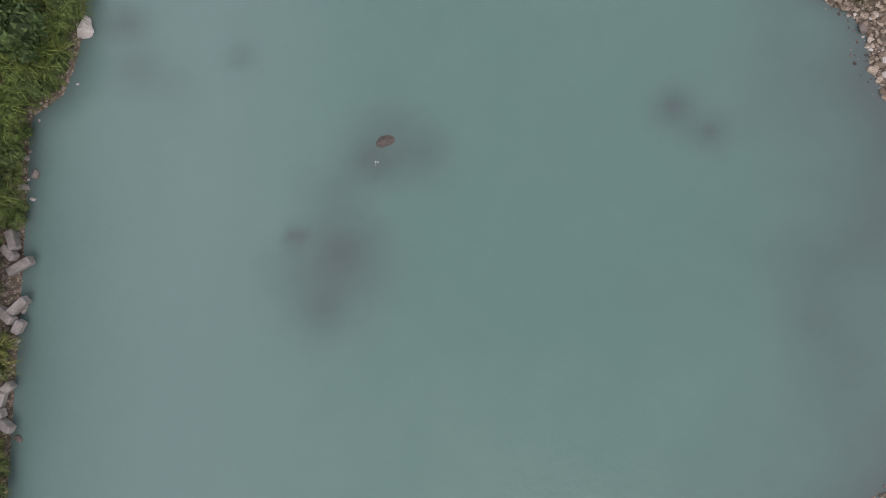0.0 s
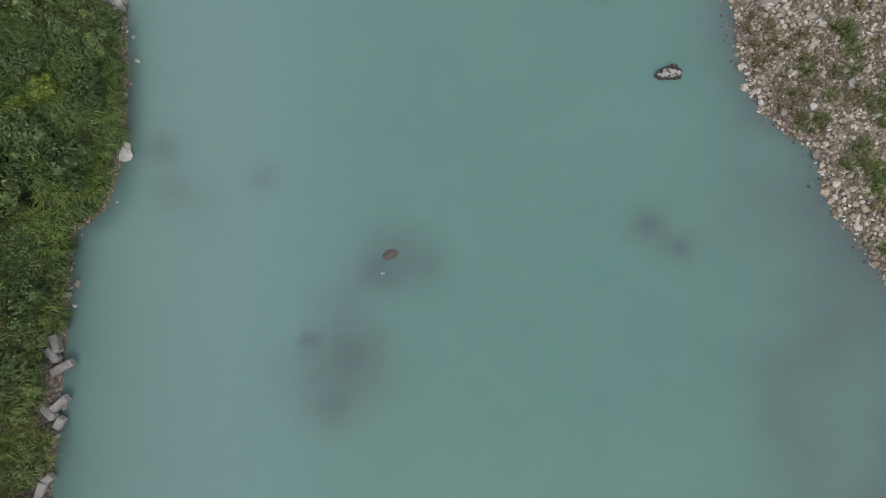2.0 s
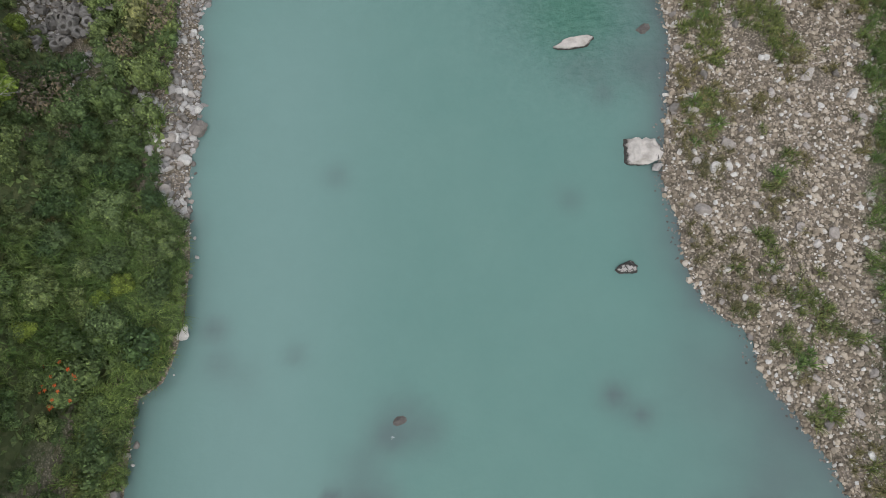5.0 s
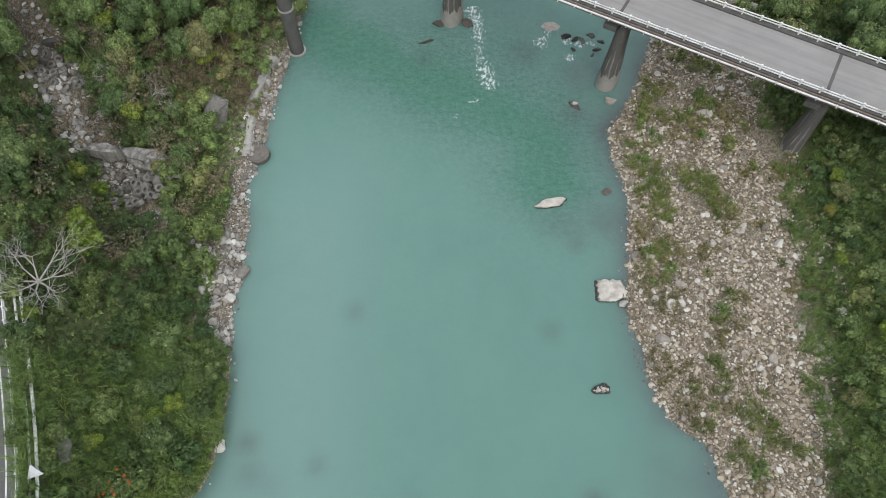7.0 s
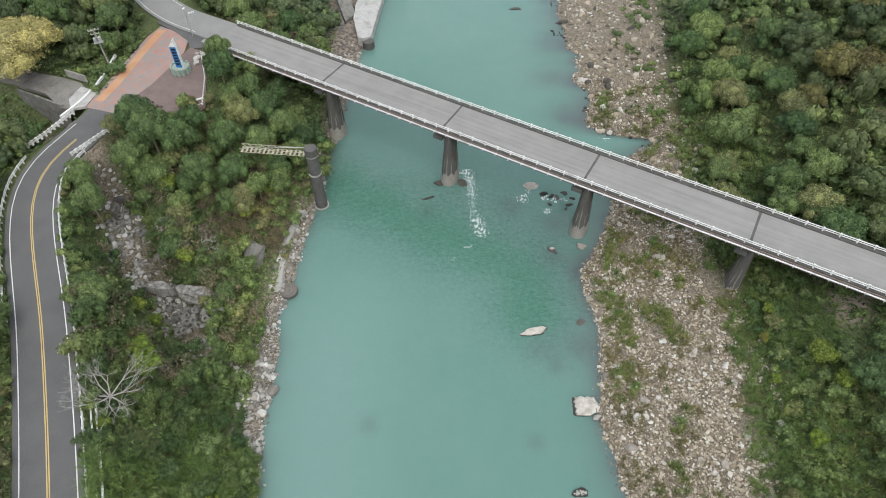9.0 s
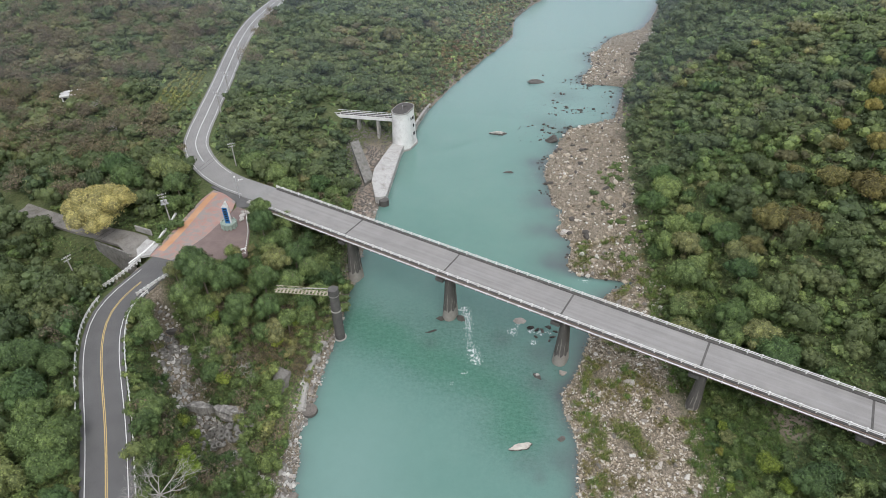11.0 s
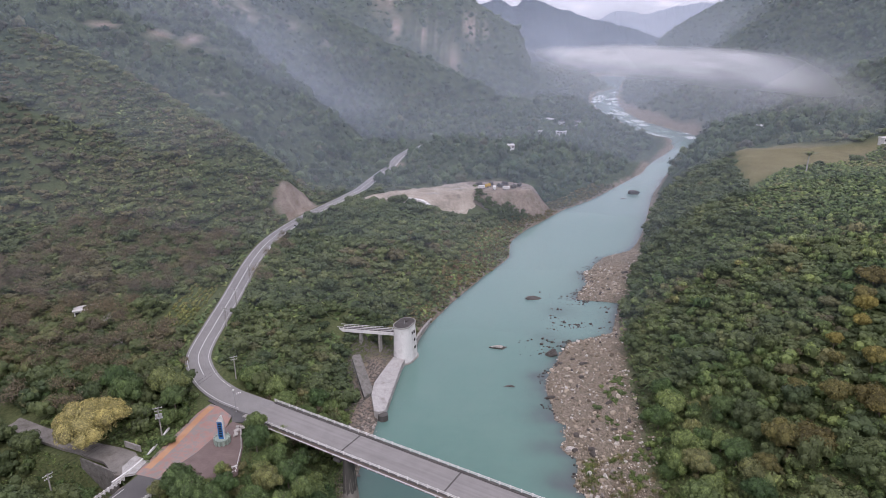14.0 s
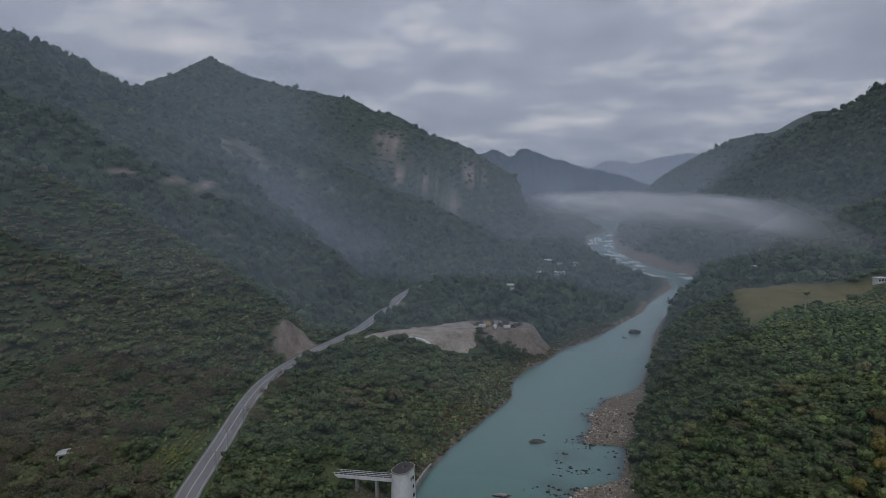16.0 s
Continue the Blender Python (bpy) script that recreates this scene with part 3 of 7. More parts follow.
RUN = np.array([(3.2, 117), (4.2, 115), (4.8, 111), (4.8, 106), (5.6, 100), (6.6, 96.5)])
foam = 0.655 * (1 - step(0.2, 4.6, near_line(WX, WY, RUN)[0] + 1.2 * relief(WX, WY, 4, 2, 62)))
for fx, fy, fr in ((17.2, 107.9, 2.4), (18.6, 110.4, 1.4), (22.6, 108.2, 2.0), (25.2, 107.6, 1.8), (22.6, 104.0, 1.9), (27.6, 107.8, 1.4), (41, 131, 2.2), (3.8, 92.4, 1.5), (0.4, 88.7, 1.3), (-5.7, 16.4, 0.9)):
    foam = np.maximum(foam, 0.66 * (1 - step(0.3, 1.5, np.hypot(WX - fx, WY - fy) / fr)))
rapids = step(820, 860, WY) * (1 - step(1500, 1900, WY) * 0.3) * (0.52 + 0.75 * relief(WX, WY, 14, 4, 8))
foam = np.clip(np.maximum(foam, rapids), 0, 1)
SWIRL = [(-27, 110), (-13.4, 102), (-2.5, 95), (6.6, 91.5), (15.2, 84), (17, 76)]
swirl = near_line(WX, WY, SWIRL)[0] + 4.0 * relief(WX, WY, 9, 3, 63)
chop = np.clip(np.exp(-(swirl / 13) ** 2) + 0.55 * np.exp(-((WX - 6) ** 2 / 500 + (WY - 104) ** 2 / 300)) + rapids, 0, 1)
# Darker green along a diagonal band below the bridge.
dark_green = np.clip(0.62 * np.exp(-(swirl / 6.5) ** 2), 0, 1)
# Upstream water is paled in its colour for haze and sky reflection.
river = mesh_of("river_water", np.stack([WX, WY, water_z(WY)], -1).reshape(-1, 3), grid_faces(*WX.shape), M_WATER, True, shoal=shoal.ravel(), silt_and_haze=np.maximum(0.9 * step(140, 330, WY), 0.75 * np.exp(-((WX + 23) / 14) ** 2) * (1 - step(60, 95, WY))).ravel(), foam=foam.ravel(), chop=chop.ravel(), dark_green=dark_green.ravel())
tagged(river, "milky turquoise river water with murky shallows", "river", kind="structure")

# ---- building helpers ----
def ico(level):
    bm = bmesh.new()
    bmesh.ops.create_icosphere(bm, subdivisions=level, radius=1.0)
    bm.verts.ensure_lookup_table()
    v = np.array([p.co[:] for p in bm.verts])
    f = np.array([[p.index for p in q.verts] for q in bm.faces])
    bm.free()
    return v, f


ICO1, ICO2, ICO3, ICO4 = ico(1), ico(2), ico(3), ico(4)


def part(name, bm, material, parent=None, label="", smooth=False):
    """Links a bmesh as one mesh object under a thing or a part."""
    me = bpy.data.meshes.new(name)
    bm.normal_update()
    bm.to_mesh(me)
    bm.free()
    me.materials.append(material)
    if smooth:
        me.polygons.foreach_set("use_smooth", np.full(len(me.polygons), True))
    ob = new(name, me)
    if parent is not None:
        ob.parent = parent
    if label:
        ob["label"] = label
    return ob


def thing(name, m, label, category, group="", kind=""):
    ob = new(name)
    ob.empty_display_size = 0.5
    ob.matrix_world = m
    return tagged(ob, label, category, group, kind)


def box(bm, x0, x1, y0, y1, z0, z1, bevel=0.0):
    r = bmesh.ops.create_cube(bm, size=1.0)
    bmesh.ops.scale(bm, vec=(x1 - x0, y1 - y0, z1 - z0), verts=r["verts"])
    bmesh.ops.translate(bm, vec=((x0 + x1) / 2, (y0 + y1) / 2, (z0 + z1) / 2), verts=r["verts"])
    if bevel:
        edges = list({e for v in r["verts"] for e in v.link_edges})
        bmesh.ops.bevel(bm, geom=edges, offset=bevel, segments=1, affect="EDGES")
    return bm


def tube(bm, p, q, r0, r1=None, n=8):
    """A round bar from p to q."""
    p, q = Vector(p), Vector(q)
    d = q - p
    m = Matrix.Translation((p + q) / 2) @ d.to_track_quat("Z", "Y").to_matrix().to_4x4()
    bmesh.ops.create_cone(bm, cap_ends=True, segments=n, radius1=r0, radius2=r0 if r1 is None else r1, depth=d.length, matrix=m)
    return bm


def sweep(bm, pts, r, n=8):
    """One bent round bar through the points."""
    pts = [Vector(p) for p in pts]
    rings = []
    for i, p in enumerate(pts):
        d = (pts[min(i + 1, len(pts) - 1)] - pts[max(i - 1, 0)]).normalized()
        a = d.cross(Vector((0, 0, 1))).normalized()
        b = a.cross(d)
        rings.append([bm.verts.new(p + a * (r * math.cos(6.2832 * k / n)) + b * (r * math.sin(6.2832 * k / n))) for k in range(n)])
    for u, v in zip(rings[:-1], rings[1:]):
        for k in range(n):
            bm.faces.new((u[k], u[(k + 1) % n], v[(k + 1) % n], v[k]))
    bm.faces.new(rings[0]); bm.faces.new(rings[-1])
    bmesh.ops.recalc_face_normals(bm, faces=bm.faces[:])
    return bm


def prism(bm, corners, z0, z1):
    """A plate with the given outline."""
    lo = [bm.verts.new((x, y, z0)) for x, y in corners]
    hi = [bm.verts.new((x, y, z1)) for x, y in corners]
    bm.faces.new(hi)
    bm.faces.new(lo[::-1])
    n = len(corners)
    for i in range(n):
        bm.faces.new((lo[i], lo[(i + 1) % n], hi[(i + 1) % n], hi[i]))
    return bm


def smooth_line(points, steps=6):
    """A soft curve through the points."""
    p = np.asarray(points, float)
    p = np.vstack([2 * p[0] - p[1], p, 2 * p[-1] - p[-2]])
    out = []
    for i in range(1, len(p) - 2):
        for s in np.arange(steps) / steps:
            out.append(0.5 * (2 * p[i] + (p[i + 1] - p[i - 1]) * s + (2 * p[i - 1] - 5 * p[i] + 4 * p[i + 1] - p[i + 2]) * s**2 + (3 * p[i] - p[i - 1] - 3 * p[i + 1] + p[i + 2]) * s**3))
    return np.vstack([out, p[-2]])


def ribbon(bm, line, off0, off1, lift, thick=0.0):
    """A strip along a line of x, y, z between two offsets to its left."""
    line = np.asarray(line)
    d = np.gradient(line[:, :2], axis=0)
    d /= np.linalg.norm(d, axis=1, keepdims=True)
    n = np.stack([-d[:, 1], d[:, 0]], 1)
    rows = []
    for p, s in zip(line, n):
        a, b = p[:2] + s * off0, p[:2] + s * off1
        r = [bm.verts.new((*a, p[2] + lift)), bm.verts.new((*b, p[2] + lift))]
        if thick:
            r += [bm.verts.new((*b, p[2] + lift - thick)), bm.verts.new((*a, p[2] + lift - thick))]
        rows.append(r)
    for r, s in zip(rows[:-1], rows[1:]):
        k = len(r)
        for j in range(k if thick else 1):
            bm.faces.new((r[j], s[j], s[(j + 1) % k], r[(j + 1) % k]))
    bmesh.ops.recalc_face_normals(bm, faces=bm.faces[:])
    if not thick:
        for f in bm.faces:
            if f.normal.z < 0:
                f.normal_flip()
    return bm


def ground_z(x, y):
    return float(land(np.array([x]), np.array([y]))[0])

# ---- the road bridge ----
SPAN, DECK_Z = 34.3, 17.4
bridge = thing("road_bridge", pose(-0.65, 117.9, DECK_Z, 0, 0, -28.8), "long grey concrete road bridge with white railings over the river", "bridge")
S0, S1 = -69.0, 137.0
part("carriageway", box(bmesh.new(), S0, S1, -5.4, 4.0, -0.12, 0.0), M_DECK, bridge, "worn pale grey asphalt")
part("slab", box(bmesh.new(), S0, S1, -6.3, 4.85, -0.55, -0.124), M_CONC, bridge)
# Kerbs are dark in colour to stand for the shade beside the rails.
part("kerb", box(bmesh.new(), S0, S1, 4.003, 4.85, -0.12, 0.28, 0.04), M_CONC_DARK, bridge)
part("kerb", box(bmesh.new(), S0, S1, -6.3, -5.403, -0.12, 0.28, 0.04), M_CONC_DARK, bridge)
for y in (-4.9, -2.3, 0.4, 3.1):
    part("girder", box(bmesh.new(), S0, S1, y - 0.3, y + 0.3, -2.1, -0.55, 0.05), M_CONC, bridge)
for k in range(-1, 4):
    part("expansion_joint", box(bmesh.new(), k * SPAN + 0.55, k * SPAN + 1.05, -5.38, 3.98, 0.003, 0.012), M_CONC_DARK, bridge, "dark expansion joint strip")


def post_mesh():
    bm = box(bmesh.new(), -0.14, 0.14, -0.14, 0.14, 0.0, 0.95, 0.03)
    return box(bm, -0.18, 0.18, -0.18, 0.18, 0.95, 1.06, 0.03)


POSTS = int(round((S1 - S0) / (SPAN / 11)))
first = None
for side in (-6.05, 4.6):
    for k in range(POSTS + 1):
        if first is None:
            first = part("railing_post", post_mesh(), M_WHITE, bridge)
            ob = first
        else:
            ob = new("railing_post", first.data)
            ob.parent = bridge
        ob.location = (S0 + k * (S1 - S0) / POSTS, side, 0.28)
    for z in (0.62, 1.06):
        part("rail", box(bmesh.new(), S0, S1, side - 0.09, side + 0.09, z, z + 0.17, 0.03), M_WHITE, bridge)
# pipes carried along the near side
for y, z, r, m in ((-6.62, 0.12, 0.14, M_RUSTY), (-7.12, 0.0, 0.15, M_WHITE), (-6.8, -0.55, 0.12, M_RUSTY)):
    part("service_pipe", tube(bmesh.new(), (S0 - 1, y, z), (S1, y, z), r), m, bridge, "rusted pipe" if m is M_RUSTY else "white-painted pipe")
bracket = None
for k in range(POSTS + 1):
    if bracket is None:
        bm = box(bmesh.new(), -0.06, 0.06, -7.35, -6.2, -0.32, -0.22)
        bracket = part("pipe_bracket", box(bm, -0.06, 0.06, -7.4, -7.3, -0.32, 0.3), M_WHITE, bridge)
        ob = bracket
    else:
        ob = new("pipe_bracket", bracket.data)
        ob.parent = bridge
    ob.location = (S0 + k * (S1 - S0) / POSTS, 0, 0)


def pier_mesh(bottom):
    """An oval pier that widens towards its foot."""
    bm = bmesh.new()
    rings = []
    levels = 7
    for i in range(levels + 1):
        f = i / levels
        z = -2.9 + f * (bottom + 2.9)
        r = 1.02 + 0.95 * f**1.2
        half = 0.8
        ring = []
        for a in range(20):
            t = 2 * math.pi * a / 20
            c, s = math.cos(t), math.sin(t)
            ring.append(bm.verts.new((r * c, r * s + math.copysign(half, s) if abs(s) > 1e-6 else 0.0, z)))
        rings.append(ring)
    for u, v in zip(rings[:-1], rings[1:]):
        for a in range(20):
            bm.faces.new((u[a], v[a], v[(a + 1) % 20], u[(a + 1) % 20]))
    bm.faces.new(rings[0])
    bmesh.ops.recalc_face_normals(bm, faces=bm.faces[:])
    return bm


def pier_material():
    """Board-marked concrete, with dark runs down from the cap and a paler foot."""
    k = Nodes("pier_concrete", 0.9)
    ob = k.n("ShaderNodeTexCoord").outputs["Object"]
    down = k.n("ShaderNodeMapping", Scale=(1.6, 1.6, 0.07))
    k.to(ob, down.inputs[0])
    c = k.ramp(k.noise(0.5, 5), (0.3, (0.22, 0.205, 0.18)), (0.7, (0.33, 0.31, 0.275)))
    z = k.n("ShaderNodeSeparateXYZ")
    k.to(ob, z.inputs[0])
    runs = k.math("MULTIPLY", k.math("GREATER_THAN", k.math("ADD", z.outputs[2], k.math("MULTIPLY", k.noise(0.9, 4, 0.6, down.outputs[0]), 5.0)), -11.2), k.math("ADD", 0.0, k.noise(1.2, 5, 0.6, down.outputs[0])))
    c = k.mix(k.ramp(runs, (0.34, (0, 0, 0)), (0.45, (0.85, 0.85, 0.85))), c, (0.04, 0.038, 0.036))
    c = k.mix(0.12, c, k.ramp(k.noise(5, 4), (0.3, (0.1, 0.095, 0.09)), (0.7, (0.42, 0.39, 0.35))))
    k.color(c).bump(k.noise(6, 4), 0.4, 0.06)
    return k.m


M_PIER = pier_material()
for k in range(-1, 4):
    pier = part("pier", pier_mesh(-17.9 if k < 3 else -13.0), M_PIER, bridge, "stained concrete pier with a flared foot", True)
    pier.location = (k * SPAN + 1.8, -3.15, 0)
    # Caps take the dark concrete, darker than the slab above.
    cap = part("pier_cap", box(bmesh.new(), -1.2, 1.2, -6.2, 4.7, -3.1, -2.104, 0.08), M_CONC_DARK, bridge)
    cap.location = (k * SPAN, 0, 0)
part("abutment", box(bmesh.new(), S0 - 3.5, S0 + 1.2, -6.3, 4.9, -9, -2.104), M_CONC, bridge)
part("abutment", box(bmesh.new(), S0 - 3.5, S0 - 0.01, -6.3, 4.9, -2.1, -0.3), M_CONC, bridge)

# ---- roads ----
def road_line(y0, y1, every=4.0):
    y = np.arange(y0, y1, every)
    pts = np.stack([over(ROAD, y), y, over(ROAD_Z, y)], 1)
    for _ in range(3):
        pts[1:-1] = (pts[:-2] + 2 * pts[1:-1] + pts[2:]) / 4
    return pts


shore_road = road_line(-120, 134)
part_road = part("road", ribbon(bmesh.new(), shore_road, -4.9, 4.9, 0.0, 0.5), M_ASPHALT)
tagged(part_road, "two-lane grey asphalt road along the wooded bank", "road", kind="structure")
for off, m, name, label in ((-3.95, M_LINE, "edge_line", "white"), (3.95, M_LINE, "edge_line", "white"), (-0.16, M_YLINE, "centre_line", "yellow"), (0.16, M_YLINE, "centre_line", "yellow")):
    part(name, ribbon(bmesh.new(), shore_road[:-6] if m is M_YLINE else shore_road[:-5], off - 0.09, off + 0.09, 0.012), m, part_road, label + " road marking")
cross = smooth_line([(-60, 150.6, 17.38), (-68, 155, 17.2), (-77, 160.5, 16.9), (-85.5, 168, 16.75), (-92.5, 177, 16.8), (-97.8, 187, 16.9), (-100.4, 199, 17.0), (-102.2, 213, 17.1)], 6)
upper = np.vstack([cross, road_line(217, 760)])
upper_road = part("road", ribbon(bmesh.new(), upper, -4.6, 4.6, 0.02, 0.6), M_OLD_ASPHALT)
tagged(upper_road, "grey asphalt road winding up the valley between trees", "road", kind="structure")
for off in (-3.7, 3.7):
    part("edge_line", ribbon(bmesh.new(), upper[6:] if off > 0 else upper[14:], off - 0.08, off + 0.08, 0.034), M_LINE, upper_road, "white road marking")
part("centre_line", ribbon(bmesh.new(), upper[22:], -0.12, 0.12, 0.034), M_LINE, upper_road, "white road marking")
far = road_line(756, 1500, 20)
far_road = part("road", ribbon(bmesh.new(), far, -7, 7, 1.0, 3.0), M_CONC)
tagged(far_road, "pale far road cut into the mountain foot", "road", kind="structure")

# ---- plants ----
def frond_cards(n, clumps, size, rng, up=0.35):
    """Leaf cards scattered over the skins of some clumps; each clump is x, y, z, radius."""
    w = np.array([c[3] ** 2 for c in clumps]); w /= w.sum()
    pick = rng.choice(len(clumps), n, p=w)
    c = np.array(clumps)[pick]
    d = rng.normal(size=(n, 3)); d[:, 2] = np.abs(d[:, 2]) * 0.9 - 0.25
    d /= np.linalg.norm(d, axis=1, keepdims=True)
    p = c[:, :3] + d * c[:, 3:] * (1.08 - 0.55 * rng.random((n, 1)) ** 1.8) * (1, 1, 0.85)
    nrm = d + rng.normal(size=(n, 3)) * 0.45 + (0, 0, up)
    nrm /= np.linalg.norm(nrm, axis=1, keepdims=True)
    a = np.cross(nrm, rng.normal(size=(n, 3))); a /= np.linalg.norm(a, axis=1, keepdims=True)
    b = np.cross(nrm, a)
    s = size * (0.6 + 0.8 * rng.random((n, 1)))
    l = s * (0.8 + 0.5 * rng.random((n, 1)))
    v = np.stack([p - a * s * 0.55, p + b * l * 0.6 + nrm * s * 0.12, p + a * s * 0.6 - b * l * 0.25 * rng.random((n, 1))], 1)
    k = np.arange(3 * n).reshape(-1, 3)
    return v.reshape(-1, 3), np.concatenate([k, k[:, 2:]], 1)


def crown_mesh(n, rng, size, spread_=1.0, flat=0.75, clump=7, core=ICO1):
    """A crown of unit radius: (verts, quads). Cores keep it from being hollow."""
    clumps = []
    for k in range(clump):
        a, r = rng.random() * 6.283, (0.15 + 0.5 * rng.random()) * spread_ if k else 0.0
        clumps.append((r * math.cos(a), r * math.sin(a), flat * (0.25 + 0.75 * rng.random() * (1.1 - r)), 0.36 + 0.2 * rng.random()))
    v, f = frond_cards(n, clumps, size, rng)
    if core is not None:
        for c in clumps:
            cv = core[0] * (c[3] * 0.80 * (0.78 + 0.40 * rng.random((len(core[0]), 1)))) * (1, 1, 0.85) + c[:3]
            t = core[1]
            q = np.concatenate([t, t[:, 2:]], 1)
            f = np.vstack([f, q + len(v)])
            v = np.vstack([v, cv])
    return v, f


def tris_of(v, f):
    """Splits quads, and drops the doubled corner of triangles written as quads."""
    a, b = f[:, [0, 1, 2]], f[:, [0, 2, 3]]
    return v, np.vstack([a, b[f[:, 2] != f[:, 3]]])


def canopy(lumps, cards, size, rng, core=ICO1, wide=0.66, tall=0.62, small=0.25, large=0.40, heart=0.74):
    """A crown of unit radius: rounded boughs heaped into a dome, each with a skin of leaves turned outwards."""
    clumps = [(0.0, 0.0, 0.32, 0.56)]
    for k in range(lumps):
        a, r = 2.4 * k + 0.9 * rng.random(), wide * math.sqrt((k + 0.7) / lumps) * (0.85 + 0.3 * rng.random())
        clumps.append((r * math.cos(a), r * math.sin(a), tall * math.sqrt(max(0.05, 1 - r * r)) * (0.75 + 0.4 * rng.random()), small + (large - small) * rng.random()))
    c = np.array(clumps)
    n = cards * 3
    pick = rng.choice(len(c), n, p=c[:, 3] ** 2 / (c[:, 3] ** 2).sum())
    d = rng.normal(size=(n, 3)); d[:, 2] = np.abs(d[:, 2]) - 0.35
    d /= np.linalg.norm(d, axis=1, keepdims=True)
    p = c[pick, :3] + d * c[pick, 3:] * (0.86 + 0.24 * rng.random((n, 1)))
    free = (np.linalg.norm(p[:, None] - c[None, :, :3], axis=2) > 0.84 * c[None, :, 3]).all(1)
    p, d = p[free][:cards], d[free][:cards]
    n = len(p)
    nrm = d + rng.normal(size=(n, 3)) * 0.38
    nrm /= np.linalg.norm(nrm, axis=1, keepdims=True)
    a = np.cross(nrm, rng.normal(size=(n, 3))); a /= np.linalg.norm(a, axis=1, keepdims=True)
    b = np.cross(nrm, a)
    s_ = size * (0.6 + 0.8 * rng.random((n, 1)))
    v = np.stack([p - a * s_ * 0.6, p + b * s_ * 0.7 + nrm * s_ * 0.15, p + a * s_ * 0.65 - b * s_ * 0.3 * rng.random((n, 1))], 1).reshape(-1, 3)
    f = np.arange(3 * n).reshape(-1, 3)
    for x in c:
        cv = core[0] * (x[3] * (heart + 0.26 * rng.random((len(core[0]), 1)))) + x[:3]
        t = core[1][cv[core[1]].mean(1)[:, 2] > x[2] - 0.35 * x[3]]
        v, f = np.vstack([v, cv]), np.vstack([f, t + len(v)])
    return v, f


NEAR = [canopy(9, 1300, 0.08, np.random.default_rng(40 + i), heart=0.58) for i in range(6)]
LARGE = [canopy(17, 2300, 0.062, np.random.default_rng(50 + i), small=0.20, large=0.34) for i in range(5)]
MIDDLE = [canopy(6, 120, 0.125, np.random.default_rng(60 + i)) for i in range(8)]
DISTANT = [canopy(4, 36, 0.20, np.random.default_rng(70 + i), small=0.32, large=0.46) for i in range(8)]
FAR = [canopy(1, 12, 0.26, np.random.default_rng(80 + i), wide=0.5, small=0.4, large=0.6) for i in range(8)]
BUSH = [canopy(2, 80, 0.20, np.random.default_rng(90 + i), tall=0.4, small=0.36, large=0.5) for i in range(6)]


def blades(n, rng, lean=0.55, width=0.05):
    """A tuft of unit height: bent blades from one root."""
    v, f = [], []
    for i in range(n):
        a = rng.random() * 6.283
        d = np.array([math.cos(a), math.sin(a), 0]); s = np.array([-d[1], d[0], 0]) * width * (0.6 + 0.8 * rng.random())
        root = d * 0.12 * rng.random()
        h = 0.55 + 0.5 * rng.random(); l = lean * (0.4 + rng.random())
        mid_, tip = root + d * l * 0.45 + (0, 0, h * 0.75), root + d * l + np.array([0, 0, h * (1 - 0.35 * l)])
        k = len(v)
        v += [root - s, root + s, mid_ + s, mid_ - s, tip]
        f += [(k, k + 1, k + 2), (k, k + 2, k + 3), (k + 3, k + 2, k + 4)]
    return np.array(v), np.array(f)


TUFT = [blades(30, np.random.default_rng(100 + i), 0.85, 0.03) for i in range(5)]


def scatter(name, spots, shapes, material, label, category, kind="stuff"):
    """One mesh of many plants: spots are x, y, z, radius, height, tone."""
    vs, fs, tones, base = [], [], [], 0
    pick = RNG.integers(len(shapes), size=len(spots))
    turn = RNG.random(len(spots)) * 6.283
    for k, (v, f) in enumerate(shapes):
        sel = np.where(pick == k)[0]
        if not len(sel):
            continue
        s = spots[sel]
        c, d = np.cos(turn[sel])[:, None], np.sin(turn[sel])[:, None]
        x = (v[None, :, 0] * c - v[None, :, 1] * d) * s[:, 3:4] + s[:, 0:1]
        y = (v[None, :, 0] * d + v[None, :, 1] * c) * s[:, 3:4] + s[:, 1:2]
        z = v[None, :, 2] * s[:, 4:5] + s[:, 2:3]
        vs.append(np.stack([x, y, z], -1).reshape(-1, 3))
        fs.append((f[None] + (np.arange(len(sel)) * len(v))[:, None, None] + base).reshape(-1, 3))
        tones.append(np.repeat(s[:, 5], len(v)))
        base += len(sel) * len(v)
    ob = mesh_of(name, np.vstack(vs), np.vstack(fs), material, False, tone=np.concatenate(tones))
    return tagged(ob, label, category, kind=kind)


